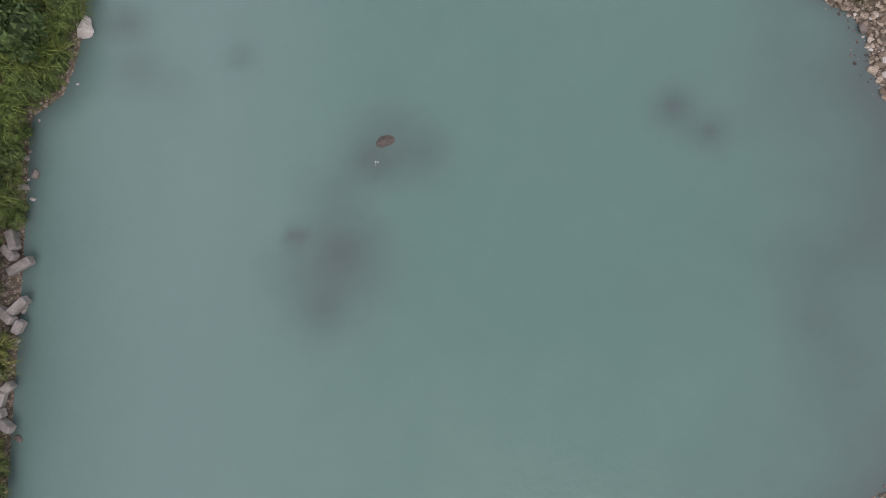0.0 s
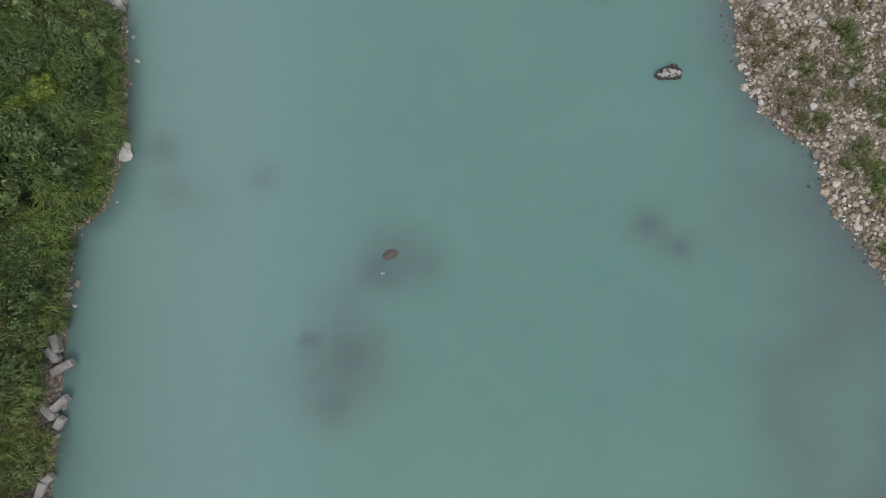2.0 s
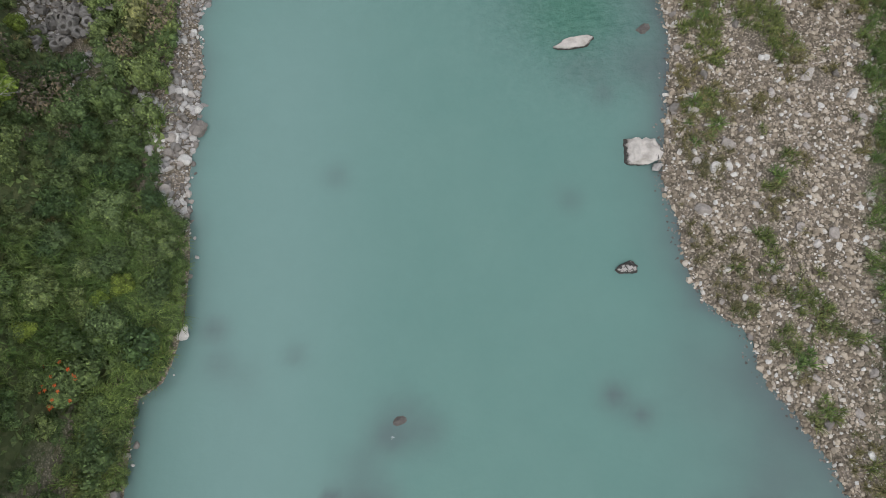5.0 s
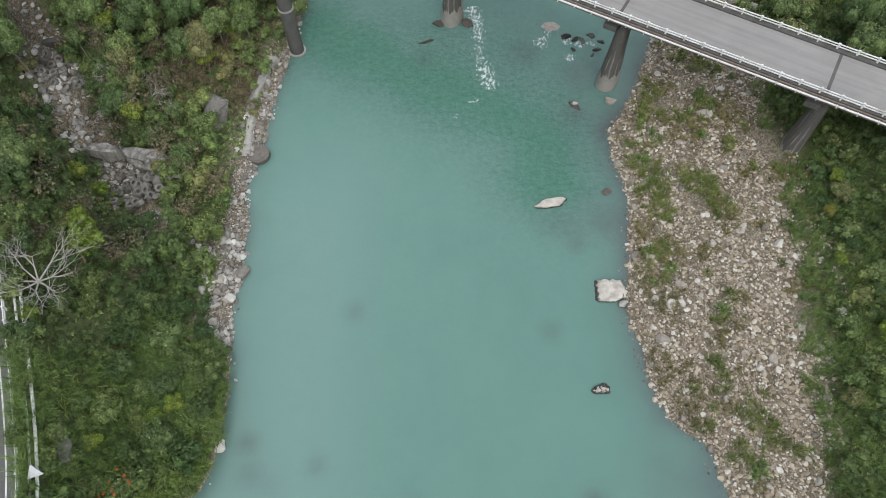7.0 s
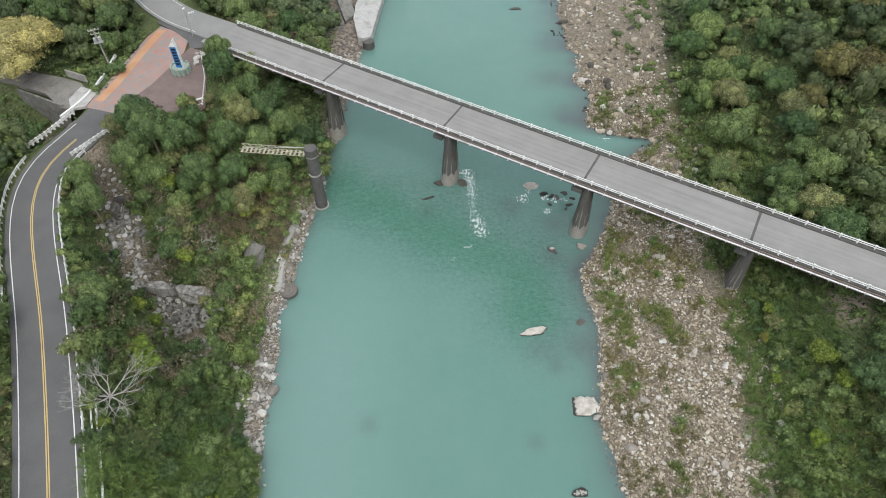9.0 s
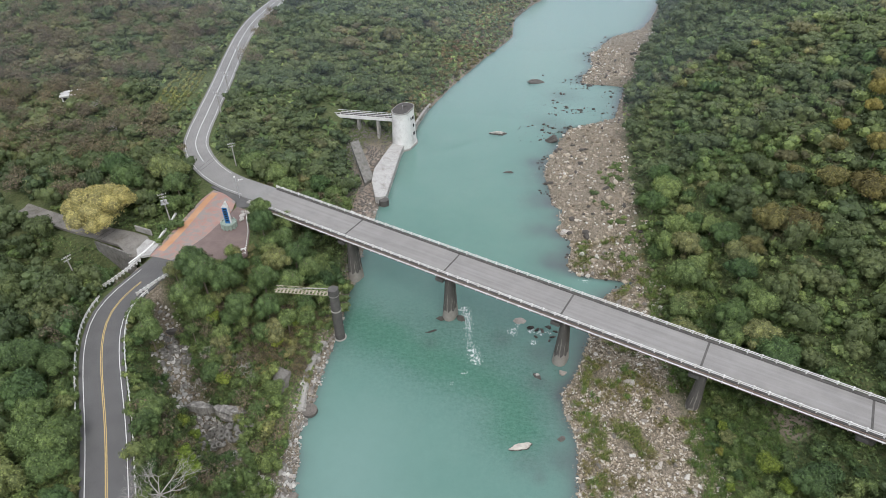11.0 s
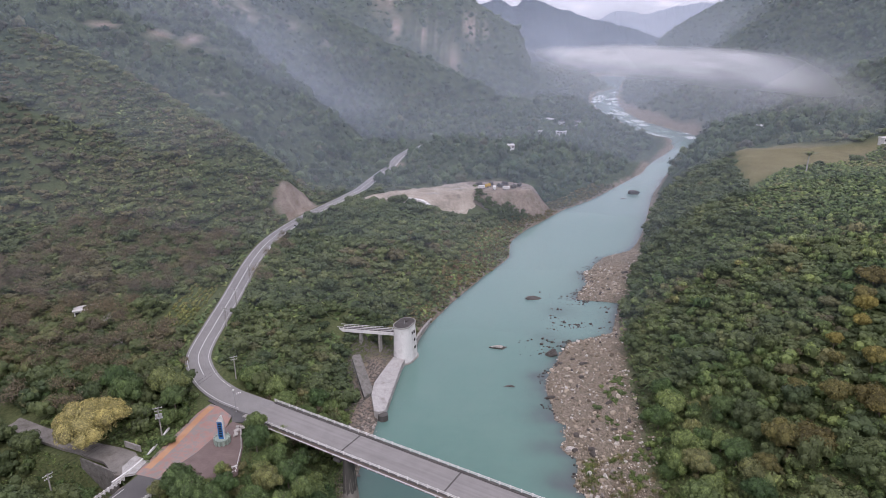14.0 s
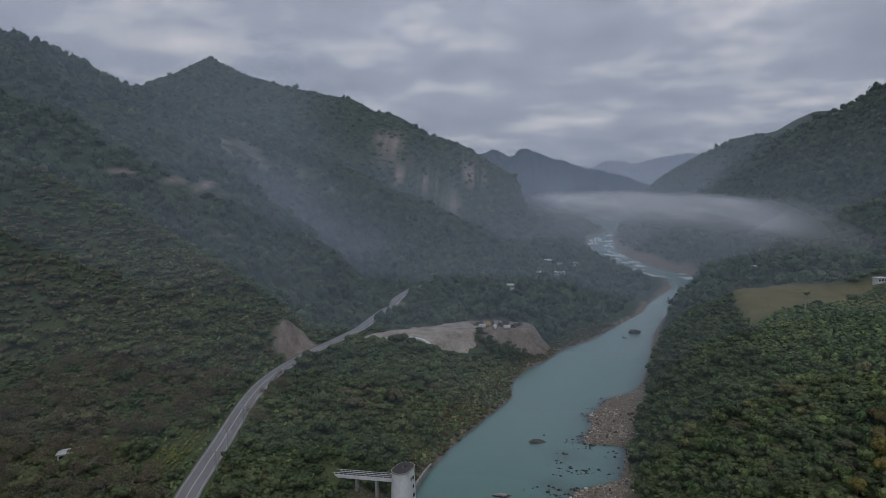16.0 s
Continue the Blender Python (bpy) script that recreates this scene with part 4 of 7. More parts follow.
def clear_of(x, y, edge=5.0):
    """Where woods may stand."""
    xl, xr, foot, rx = over(SHORE_L, y), over(SHORE_R, y), over(FOOT_R, y), over(ROAD, y)
    stony = np.interp(y, (40, 45, 62, 72, 78, 102, 112), (0.2, 3.2, 4.2, 3.0, 2.8, 2.4, 0.5))
    ok = (x < xl - np.maximum(np.where(y > 232, 1.0, edge), stony)) | (x > foot + min(edge, 1.5))
    ok &= np.abs(x - rx) > np.where(y > 700, 11, 8.0 if edge > 2 else 5.8)
    ok &= near_line(x, y, STREAM)[0] > np.where(x < -108, 2.2, np.where(x > -50, 1.5, 5.5 if edge > 2 else 3.2))
    ok &= ~(np.hypot((x + 70) / 12, (y - 136) / 22) < 1) if edge > 2 else ~(np.hypot((x + 72) / 10, (y - 135) / 21) < 1)
    ok &= near_line(x, y, [(-61, 151), (-77, 160.5), (-90, 174)])[0] > 8
    ok &= near_line(x, y, [(-64, 152), (60, 84.5), (140, 40)])[0] > np.where(x < -58, 6.5 if edge > 2 else 5.2, 7 if edge > 2 else -1.0)
    ok &= (edge_gap(x, y, QUARRY) > np.where((y < 450) & (x > -26), 19, 8)) & (edge_gap(x, y, SPOIL) > 9) & (edge_gap(x, y, FIELD) > 2)
    if edge > 2:
        ok &= edge_gap(x, y, SCRUB) > 0
        ok &= ~((y > 236) & (y < 560) & (x > xl - np.interp(y, (236, 280, 330, 400, 440), (12, 15, 24, 26, 20)) + 6 * relief(x, y, 20, 2, 93)) & (x < xl))
        ok &= np.hypot((x - 77) / 6, (y - 75) / 10) > 1
    ok &= near_line(x, y, [(-171, 157), (-128, 138.7), (-112, 132), (-96, 127), (-89.5, 121)])[0] > 4.6
    ok &= ~((x > np.interp(y, (150, 180, 200, 206, 226), (-39, -37, -43, -46, -46))) & (x < -14) & (y > 150) & (y < 226))
    ok &= np.hypot(x + 52, y - 223) > 4
    ok &= ~((x > -37.6) & (((y > -7.6) & (y < -2.8)) | ((y > 0.8) & (y < 9.8))))
    ok &= ~((rx - x > 0) & (rx - x < 17) & (np.abs(y - 391) < 19))
    ok &= np.hypot(x - 58, y - 80.5) > (6.5 if edge > 2 else 4)
    ok &= np.hypot(x + 107, y - 130) > (14.5 if edge > 2 else 0)
    ok &= np.hypot(x + 55.4, y - 45.8) > (5.0 if edge > 2 else 0.8)
    ok &= ~((x > -131) & (x < -112) & (y > 209) & (y < 257))
    for bx, by, br in ((-66, 560, 10), (-277, 584, 16), (-255, 607, 18), (-208, 516, 12), (-330, 562, 9), (-200, 1628, 22), (-148, 1537, 34), (-112, 1511, 25), (-330, 900, 38), (-240, 960, 26), (-60, 1500, 40)):
        ok &= np.hypot(x - bx, y - by) > br
    return ok


def woods(x0, x1, y0, y1, gap, seed, test=None, edge=5.0):
    """Spots for trees, about a gap apart."""
    rng = np.random.default_rng(seed)
    x, y = np.meshgrid(np.arange(x0, x1, gap), np.arange(y0, y1, gap))
    x, y = (x + rng.uniform(-0.8, 0.8, x.shape) * gap).ravel(), (y + rng.uniform(-0.8, 0.8, y.shape) * gap).ravel()
    ok = clear_of(x, y, edge)
    if test is not None:
        ok &= test(x, y)
    x, y = x[ok], y[ok]
    tone = np.clip(0.46 + 0.5 * relief(x, y, 40, 3, 71) + rng.normal(size=len(x)) * 0.2 + (0.36 + 0.5 * relief(x, y, 24, 2, 77)) * (1 - step(-150, -85, x)) * step(110, 150, y) * (1 - step(380, 620, y)), 0, 1)
    return x, y, mesh_z(x, y), tone, rng


def tree_spots(args, low, high, squash=(0.7, 1.0), sink=0.0):
    x, y, z, tone, rng = args
    r = rng.uniform(low, high, len(x)) * (0.7 + 0.75 * rng.random(len(x)) ** 2)
    h = r * rng.uniform(*squash, len(x)) * 1.5
    return np.stack([x, y, z + (0.45 - sink) * r * rng.uniform(0.3, 1.5, len(x)), r, h, tone], 1)


# single trees near the water and the roads, each a thing of its own
def trunk_mesh(rng):
    bm = bmesh.new()
    tube(bm, (0, 0, -0.6), (0.05, 0.02, 0.42), 0.055, 0.035, 7)
    for k in range(4):
        a = k * 1.6 + rng.random()
        tube(bm, (0.05, 0.02, 0.3), (0.35 * math.cos(a), 0.35 * math.sin(a), 0.62), 0.026, 0.01, 5)
    return bm


def crown_data(shape, material):
    ob = mesh_of("crown", shape[0], shape[1], material)
    data = ob.data
    bpy.data.objects.remove(ob)
    return data


def trunk_data(rng):
    ob = part("trunk", trunk_mesh(rng), M_BARK)
    data = ob.data
    bpy.data.objects.remove(ob)
    return data


CROWNS = [crown_data(s, M_LEAF_OB) for s in NEAR]
BROAD = [crown_data(s, M_LEAF_OB) for s in LARGE]
TRUNKS = [trunk_data(np.random.default_rng(k)) for k in range(3)]


def tree(x, y, r, h, k, label, group, crown=None, lift=0.0):
    ob = thing("tree", pose(x, y, ground_z(x, y) + 0.35 * r + lift, 0, 0, (k * 137) % 360), label, "tree", group)
    for name, data in (("trunk", TRUNKS[k % 3]), ("crown", crown or (BROAD[k % 5] if r > 3.6 else CROWNS[k % 6]))):
        p = new(name, data)
        p.parent = ob
        p.scale = (r, r, h)
        if lift and name == "trunk":
            p.scale, p.location = (r, r, h + 0.8 * lift), (0, 0, -0.2 * lift)
    return ob


def faces_camera(x, y):
    """Slopes turned towards the camera; far trees are placed to fit its view."""
    e = 12.0
    sx, sy = land(x + e, y) - land(x - e, y), land(x, y + e) - land(x, y - e)
    away = np.hypot(x - 20, y + 300)
    return (-sx * (20 - x) + sy * (y + 300)) / away > -2.4 * e * 0.25


near_l = woods(-128, -34, 0, 175, 6.6, 3)
near_r = woods(54, 110, -5, 175, 7.0, 4)
SINGLE, outer = 0, []
for side, w in (("left", near_l), ("right", near_r)):
    x, y, z, tone, rng = w
    for i in range(len(x)):
        low = (x[i] > over(SHORE_L, y[i]) - 26 and y[i] < 112) if side == "left" else (x[i] < over(FOOT_R, y[i]) + 13 and y[i] < 95)
        if low and rng.random() < (0.3 if side == "left" else 0.62):
            continue
        r = (rng.uniform(1.5, 3.2) if side == "left" else rng.uniform(1.3, 3.0)) if low else rng.uniform(2.2, 5.8)
        if side == "left" and y[i] < 100 and x[i] > over(ROAD, y[i]):
            r = min(r, max(1.2, 0.9 * (x[i] - float(over(ROAD, y[i]))) - 5.2))
        if x[i] < -98 or x[i] > 84:
            outer.append((x[i], y[i], z[i] + 0.35 * r, r, r * rng.uniform(0.75, 1.1) * 1.35, tone[i]))
            continue
        tree(x[i], y[i], r, r * rng.uniform(0.75, 1.1) * 1.35, SINGLE, "low green broadleaf tree among shrubs on the bank" if low else "green broadleaf tree on the wooded bank", "trees on the near banks")
        SINGLE += 1

scatter("forest", np.array(outer), [canopy(11, 650, 0.085, np.random.default_rng(240 + i), small=0.22, large=0.36) for i in range(6)], M_LEAF_MID, "broadleaf woods behind the roadside trees", "forest")
for k, (x, y, r) in enumerate(((-71.3, 111.8, 5.6), (-67, 107.5, 5.4), (-70.5, 102.2, 4.4), (-62, 108, 5.2), (-75.8, 90.5, 4.4), (-78.5, 95.5, 3.8), (-57.2, 131.0, 4.8), (-59.5, 138.5, 3.8), (-51.6, 122, 5.0), (-56.4, 101.6, 4.8), (-45.8, 114, 4.4), (-49.7, 103.6, 4.4), (-47.3, 126.3, 4.8), (-53, 113.5, 4.8), (-42, 121, 4.0), (-52, 132, 4.4), (-46, 134, 3.6), (-53, 140, 3.6), (-60.5, 115, 4.0), (-104.6, 150.2, 6.5), (-91.3, 154.8, 5.5), (-97, 158, 5.5), (-89, 149, 4.6), (-112, 158, 6.0))):
    top_of = ground_z(x, y) + 0.35 * r + 0.75 * r
    tree(x, y, r, r * 1.35, 31 + k * 5, "large rounded green tree beside the junction", "trees round the junction", lift=min(6.5, max(0.0, 22.0 - top_of)) if x > -80 else 2.5)

w = woods(-72, -39, 78, 140, 4.7, 48, lambda x, y: (y > 97) & (x < over(SHORE_L, y) - 6) & (relief(x, y, 14, 2, 49) > -0.35), 3.0)
for k, (x, y) in enumerate(zip(w[0], w[1])):
    r = 1.9 + 1.9 * float(w[4].random())
    tree(x, y, r, r * 1.3, 400 + k, "mid-green tree crowded among its neighbours", "trees above the stream mouth", lift=1.5 + 2.0 * float(w[4].random()))

FRESH = [crown_data(s, M_BRIGHT) for s in NEAR[:3]]
for k, (x, y, r) in enumerate(((-54.1, 55.6, 3.2), (-56.4, 58.8, 2.4), (-62.8, 71.0, 2.2), (-57.4, 85, 2.6), (-38, 33, 1.8), (-45.6, 26.5, 1.6), (-40.5, 31, 1.7), (-54, 41, 1.5), (-60, 70, 1.7), (-47, 98, 2.2), (-44, 106, 2.0), (67.6, 60.3, 2.8), (70, 55, 2.2), (62.5, 45, 1.8), (68, 84, 2.2), (63, 72, 1.6), (60, 57, 1.3), (60.5, 66, 1.2), (71, 40, 2.2), (66, 33, 1.8), (-64, 101, 2.4), (-52, 119, 2.6))):
    tree(x, y, r, r * 1.3, 7 + k * 3, "bright yellow-green leafy bush on the bank", "bright green bushes", FRESH[k % 3], lift=0.8)

M_OLIVE = foliage("olive_leaves", (0.135, 0.135, 0.055), (0.21, 0.195, 0.08), True, True)
M_GOLD = foliage("golden_leaves", (0.20, 0.185, 0.06), (0.31, 0.27, 0.09), True, True)
TINTED = [[crown_data(s, m) for s in LARGE[:3]] for m in (M_OLIVE, M_GOLD)]
for k, (x, y, r, gold) in enumerate(((90.6, 130.2, 6.4, 0), (84, 124, 4.0, 0), (109.8, 141.6, 5.0, 0), (103, 150, 3.6, 0), (137.9, 179.7, 4.4, 1), (133, 172, 3.4, 1), (125.9, 152.8, 4.6, 1), (122.4, 167.1, 3.2, 1), (141, 186, 4.0, 0), (118, 158, 3.0, 0))):
    tree(x, y, r, r * 1.2, 900 + k, "golden-yellow tree standing out of the green slope" if gold else "broad olive-brown tree crown on the green slope", "tinted trees on the slope", TINTED[gold][k % 3], lift=2.0)

near_box = lambda x, y: ~((x > -128) & (x < 110) & (y > 0) & (y < 175))
in_view = lambda x, y: near_box(x, y) & (y > -15) & (x > -60 - 0.80 * (y + 20)) & (x < 50 + 0.74 * (y + 20))
mid_spots = np.vstack([tree_spots(woods(-330, 330, -70, 290, 3.9, 5, in_view), 2.2, 4.0, (0.42, 0.72), 0.38), tree_spots(woods(-330, 330, 290, 470, 4.2, 58, in_view), 2.3, 4.2, (0.42, 0.72), 0.38)])
mid_spots[:, 5] = np.clip(mid_spots[:, 5] + 0.22 * relief(mid_spots[:, 0], mid_spots[:, 1], 14, 2, 76), 0, 1)
broad = tree_spots(woods(-300, 300, 20, 420, 13.0, 55, in_view), 3.8, 6.0, (0.42, 0.66), 0.1)
nearer = mid_spots[:, 1] < 290
scatter("forest", mid_spots[nearer], MIDDLE, M_LEAF_MID, "dense green broadleaf forest with some brownish crowns", "forest")
scatter("forest", broad, [canopy(13, 260, 0.095, np.random.default_rng(250 + i), small=0.20, large=0.32) for i in range(4)], M_LEAF_MID, "broad spreading crowns standing out of the forest", "forest")
scatter("forest", mid_spots[~nearer], DISTANT, M_LEAF_MID, "green broadleaf forest further up the valley", "forest")
fill = tree_spots(woods(-165, -40, 0, 176, 4.8, 47, lambda x, y: (x > -60 - 0.80 * (y + 20)) & ((x < -93) | (y > 152))), 2.2, 4.2, (0.6, 1.0), -0.1)
scatter("forest", fill, MIDDLE, M_LEAF_MID, "close green tree crowns round the side road", "forest")
far_spots = tree_spots(woods(-1300, 1000, 250, 1050, 10.6, 6, lambda x, y: faces_camera(x, y) & ((y > 470) | (np.abs(x) > 330)) & (np.abs(x - 60) < 120 + 0.72 * y) & (land(x, y) > water_z(y) + 2)), 5.6, 8.2, (0.6, 0.9), 0.6)
last_spots = tree_spots(woods(-1300, 1000, 1050, 2350, 17.0, 36, lambda x, y: faces_camera(x, y) & (np.abs(x - 60) < 120 + 0.72 * y) & (land(x, y) > water_z(y) + 2)), 9.0, 12.5, (0.5, 0.75), 0.9)
far_spots = np.vstack([far_spots, last_spots])
scatter("mountain_forest", far_spots, FAR, M_LEAF_FAR, "dark green forest on the mountain sides", "forest")
# the farmed terrace and the dry reeds along the upper shore
w = woods(140, 425, 215, 475, 3.4, 41, lambda x, y: (edge_gap(x, y, SCRUB) < 1), 1.0)
scatter("scrub", np.stack([w[0], w[1], w[2] + 0.2, w[4].uniform(1.3, 2.6, len(w[0])), w[4].uniform(0.9, 2.2, len(w[0])), np.clip(w[3] + 0.25 + 0.4 * relief(w[0], w[1], 26, 2, 94), 0, 1)], 1), FAR, M_LEAF, "low pale green crops and scrub on the terrace", "shrubs")
w = woods(-40, 150, 230, 560, 2.8, 42, lambda x, y: (x > over(SHORE_L, y) - np.interp(y, (236, 280, 330, 400, 440), (15, 18, 28, 30, 23))) & (x < over(SHORE_L, y)), 1.0)
scatter("dry_reeds", np.stack([w[0], w[1], w[2] + 0.2, w[4].uniform(1.1, 2.0, len(w[0])), w[4].uniform(1.0, 2.0, len(w[0])), w[3]], 1), BUSH, M_REED, "brownish reeds and scrub along the upper shore", "reeds")
# undergrowth fills the gaps, finest on the low bank
SHRUB = [canopy(4, 210, 0.14, np.random.default_rng(110 + i), tall=0.45, small=0.30, large=0.44, heart=0.6) for i in range(6)]
fine_box = lambda x, y: (x > -62) & (x < 0) & (y > -16) & (y < 64)
rough_box = lambda x, y: (x > -86) & (x < -36) & (y > 20) & (y < 124) & ~fine_box(x, y)
right_bank = lambda x, y: (x > 48) & (x < 86) & (y < 125)
slope_ = tree_spots(woods(48, 86, -20, 125, 2.9, 28, None, 1.0), 1.1, 2.2, (0.5, 1.0))
slope_[:, 5] = np.clip(slope_[:, 5] + 0.0 + 0.45 * relief(slope_[:, 0], slope_[:, 1], 10, 2, 74), 0, 0.9)
scatter("bank_shrubs", slope_, SHRUB, M_LEAF, "bright green shrubs at the foot of the wooded slope", "shrubs")
under = tree_spots(woods(-160, 110, -25, 178, 4.3, 8, lambda x, y: ~fine_box(x, y) & ~rough_box(x, y) & ~right_bank(x, y), 1.0), 1.4, 2.7, (0.5, 0.8))
thin = lambda x, y: rough_box(x, y) & ~((x > -52) & (y > 74) & (y < 106) & (relief(x, y, 8, 2, 91) > 0.2))
brush = tree_spots(woods(-86, -36, 20, 124, 2.2, 11, thin, 1.0), 1.2, 2.2, (0.5, 0.95))
brush[:, 5] = np.clip(brush[:, 5] + 0.26 + 0.55 * relief(brush[:, 0], brush[:, 1], 9, 2, 75), 0, 1)
scatter("brushwood", brush, SHRUB, M_LEAF, "dense green and olive brushwood between the road and the river", "shrubs")
infill = tree_spots(woods(84, 190, 95, 270, 5.2, 29, lambda x, y: x < 50 + 0.74 * (y + 20), 1.0), 2.2, 3.4, (0.6, 0.9))
under = np.vstack([under, infill])
scatter("undergrowth", under, BUSH, M_LEAF, "tangled green undergrowth and low shrubs", "shrubs")
fine = tree_spots(woods(-62, 0, -16, 64, 1.85, 9, fine_box, 0.6), 1.1, 2.3, (0.5, 1.1))
fine[:, 5] = np.clip(fine[:, 5] + 0.0 + 0.45 * relief(fine[:, 0], fine[:, 1], 9, 2, 73), 0, 0.84)
FERN = [canopy(5, 520, 0.105, np.random.default_rng(180 + i), tall=0.45, small=0.28, large=0.42, heart=0.5) for i in range(6)]
scatter("bank_shrubs", fine, FERN, M_LEAF, "dense green shrubs hanging over the water's edge", "shrubs")
steep = tree_spots(woods(-48, -33, -18, 21, 1.6, 10, None, 0.3), 1.0, 1.7, (0.5, 0.9))
steep[:, 5] = np.clip(steep[:, 5] + 0.0, 0, 0.84)
scatter("bank_shrubs", steep, FERN, M_LEAF, "green shrubs covering the steep bank below the road", "shrubs")
# leaves and low plants that cover the forest floor
def leafy_floor(x0, x1, y0, y1, gap, size, seed, test=None):
    x, y, z, tone, rng = woods(x0, x1, y0, y1, gap, seed, test, 0.6)
    n = len(x)
    a, tilt = rng.random(n) * 6.283, rng.normal(size=(n, 2)) * 0.45
    s_ = size * (0.6 + 0.9 * rng.random(n))
    c, d = np.cos(a) * s_, np.sin(a) * s_
    lift = 0.12 + 0.5 * size * rng.random(n)
    v = np.stack([np.stack([x + px * c - py * d, y + px * d + py * c, z + lift + (px * tilt[:, 0] + py * tilt[:, 1]) * s_], -1) for px, py in ((-0.5, -0.3), (0.6, -0.1), (0.0, 0.6))], 1)
    ob = mesh_of("ground_plants", v.reshape(-1, 3), np.arange(3 * n).reshape(-1, 3), M_LEAF, False, tone=np.repeat(tone, 3))
    tagged(ob, "low green plants covering the forest floor", "plants", kind="stuff")


leafy_floor(-130, -33, -12, 200, 0.55, 0.62, 15)
leafy_floor(50, 112, -12, 180, 0.6, 0.62, 16)
leafy_floor(-250, 250, 180, 420, 1.6, 1.9, 19, lambda x, y: (x > -60 - 0.80 * (y + 20)) & (x < 50 + 0.74 * (y + 20)))
# reeds and tall grass
LONG = [blades(38, np.random.default_rng(130 + i), 0.9, 0.015) for i in range(6)]
w = woods(-58, 0, -16, 64, 0.85, 12, lambda x, y: fine_box(x, y) & ((relief(x, y, 14, 3, 33) > -0.12) | ((x > over(SHORE_L, y) - 5) & (y < 44))), 0.2)
reeds = np.stack([w[0], w[1], w[2] + 1.0, w[4].uniform(1.2, 2.1, len(w[0])), w[4].uniform(1.3, 2.4, len(w[0])), np.clip(w[3] + 0.25 * (w[0] > over(SHORE_L, w[1]) - 5), 0, 1)], 1)
scatter("reed_grass", reeds, LONG, M_GRASS, "long arching green reed grass on the bank", "grass")
w = woods(52, 84, -5, 130, 1.35, 13, lambda x, y: (x < over(FOOT_R, y) + 16), -3.0)
reeds = np.stack([w[0], w[1], w[2] + 0.1, np.full(len(w[0]), 1.4), w[4].uniform(1.2, 2.3, len(w[0])), w[3]], 1)
scatter("reed_grass", reeds, LONG, M_GRASS, "tall green grass along the foot of the woods", "grass")
DRYBUSH = [tris_of(*crown_mesh(190, np.random.default_rng(150 + i), 0.13, clump=5, flat=0.7, core=None)) for i in range(5)]
w = woods(-230, -95, 130, 340, 8.2, 26, lambda x, y: relief(x, y, 30, 3, 39) > -0.15, 5.0)
scatter("bare_woods", np.stack([w[0], w[1], w[2] + 2.5, w[4].uniform(3.5, 5.5, len(w[0])), w[4].uniform(4.5, 7.0, len(w[0])), w[3]], 1), [tris_of(*crown_mesh(420, np.random.default_rng(160 + i), 0.085, clump=9, flat=0.8, core=None)) for i in range(4)], M_TWIG, "grey-brown leafless tree crowns on the hillside", "trees")
# tufts on the gravel bar
def bar_tufts(name, n, seed, low, high, material, label, cut, size=9):
    rng = np.random.default_rng(seed)
    x, y = rng.uniform(26, 66, n), rng.uniform(-10, 150, n)
    inset = x - over(SHORE_R, y)
    ok = (inset > 1.2) & (x < over(FOOT_R, y) + 2) & (relief(x, y, size, 2, seed) + 0.5 * np.exp(-((inset - 4.5) / 2.2) ** 2) + 0.3 * np.exp(-((inset - 14) / 3.0) ** 2) > cut)
    x, y = x[ok], y[ok]
    r = rng.uniform(low, high, len(x))
    scatter(name, np.stack([x, y, land(x, y), r * 1.1, r, 0.85 * rng.random(len(x))], 1), TUFT, material, label, "grass")


bar_tufts("grass_tufts", 6500, 17, 0.55, 1.35, M_TUFT, "soft olive-green grass tufts between the river stones", 0.47, 4)
bar_tufts("dry_grass", 6500, 18, 0.4, 1.0, M_DRY, "dry straw-coloured grass tufts between the river stones", 0.36, 5)
bar_tufts("grass_tufts", 3600, 19, 0.8, 1.5, M_GRASS, "fresh green clumps of tall grass on the gravel bar", 0.70, 2.6)
w = woods(-64, -37, 52, 112, 1.5, 24, lambda x, y: (relief(x, y, 10, 3, 37) > np.where(y > 74, -0.3, 0.05)), 1.0)
scatter("bare_shrubs", np.stack([w[0], w[1], w[2] + 0.5, w[4].uniform(1.0, 1.8, len(w[0])), w[4].uniform(1.4, 2.4, len(w[0])), w[3]], 1), DRYBUSH, M_TWIG, "leafless grey-brown shrubs on the river bank", "shrubs")
w = woods(-125, -40, 10, 180, 5.5, 25, lambda x, y: relief(x, y, 22, 3, 38) > 0.1, 1.0)
scatter("bare_shrubs", np.stack([w[0], w[1], w[2] + 2.0, w[4].uniform(2.0, 3.4, len(w[0])), w[4].uniform(2.5, 4.5, len(w[0])), w[3]], 1), DRYBUSH, M_TWIG, "leafless grey-brown shrubs among the green bushes", "shrubs")
w = woods(-60, -30, 40, 112, 1.5, 14, lambda x, y: relief(x, y, 9, 3, 35) > 0.05, 1.0)
scatter("dry_grass", np.stack([w[0], w[1], w[2], np.full(len(w[0]), 1.0), w[4].uniform(0.6, 1.3, len(w[0])), w[4].random(len(w[0]))], 1), TUFT, M_DRY, "brown dry grass on the rubble bank", "grass")

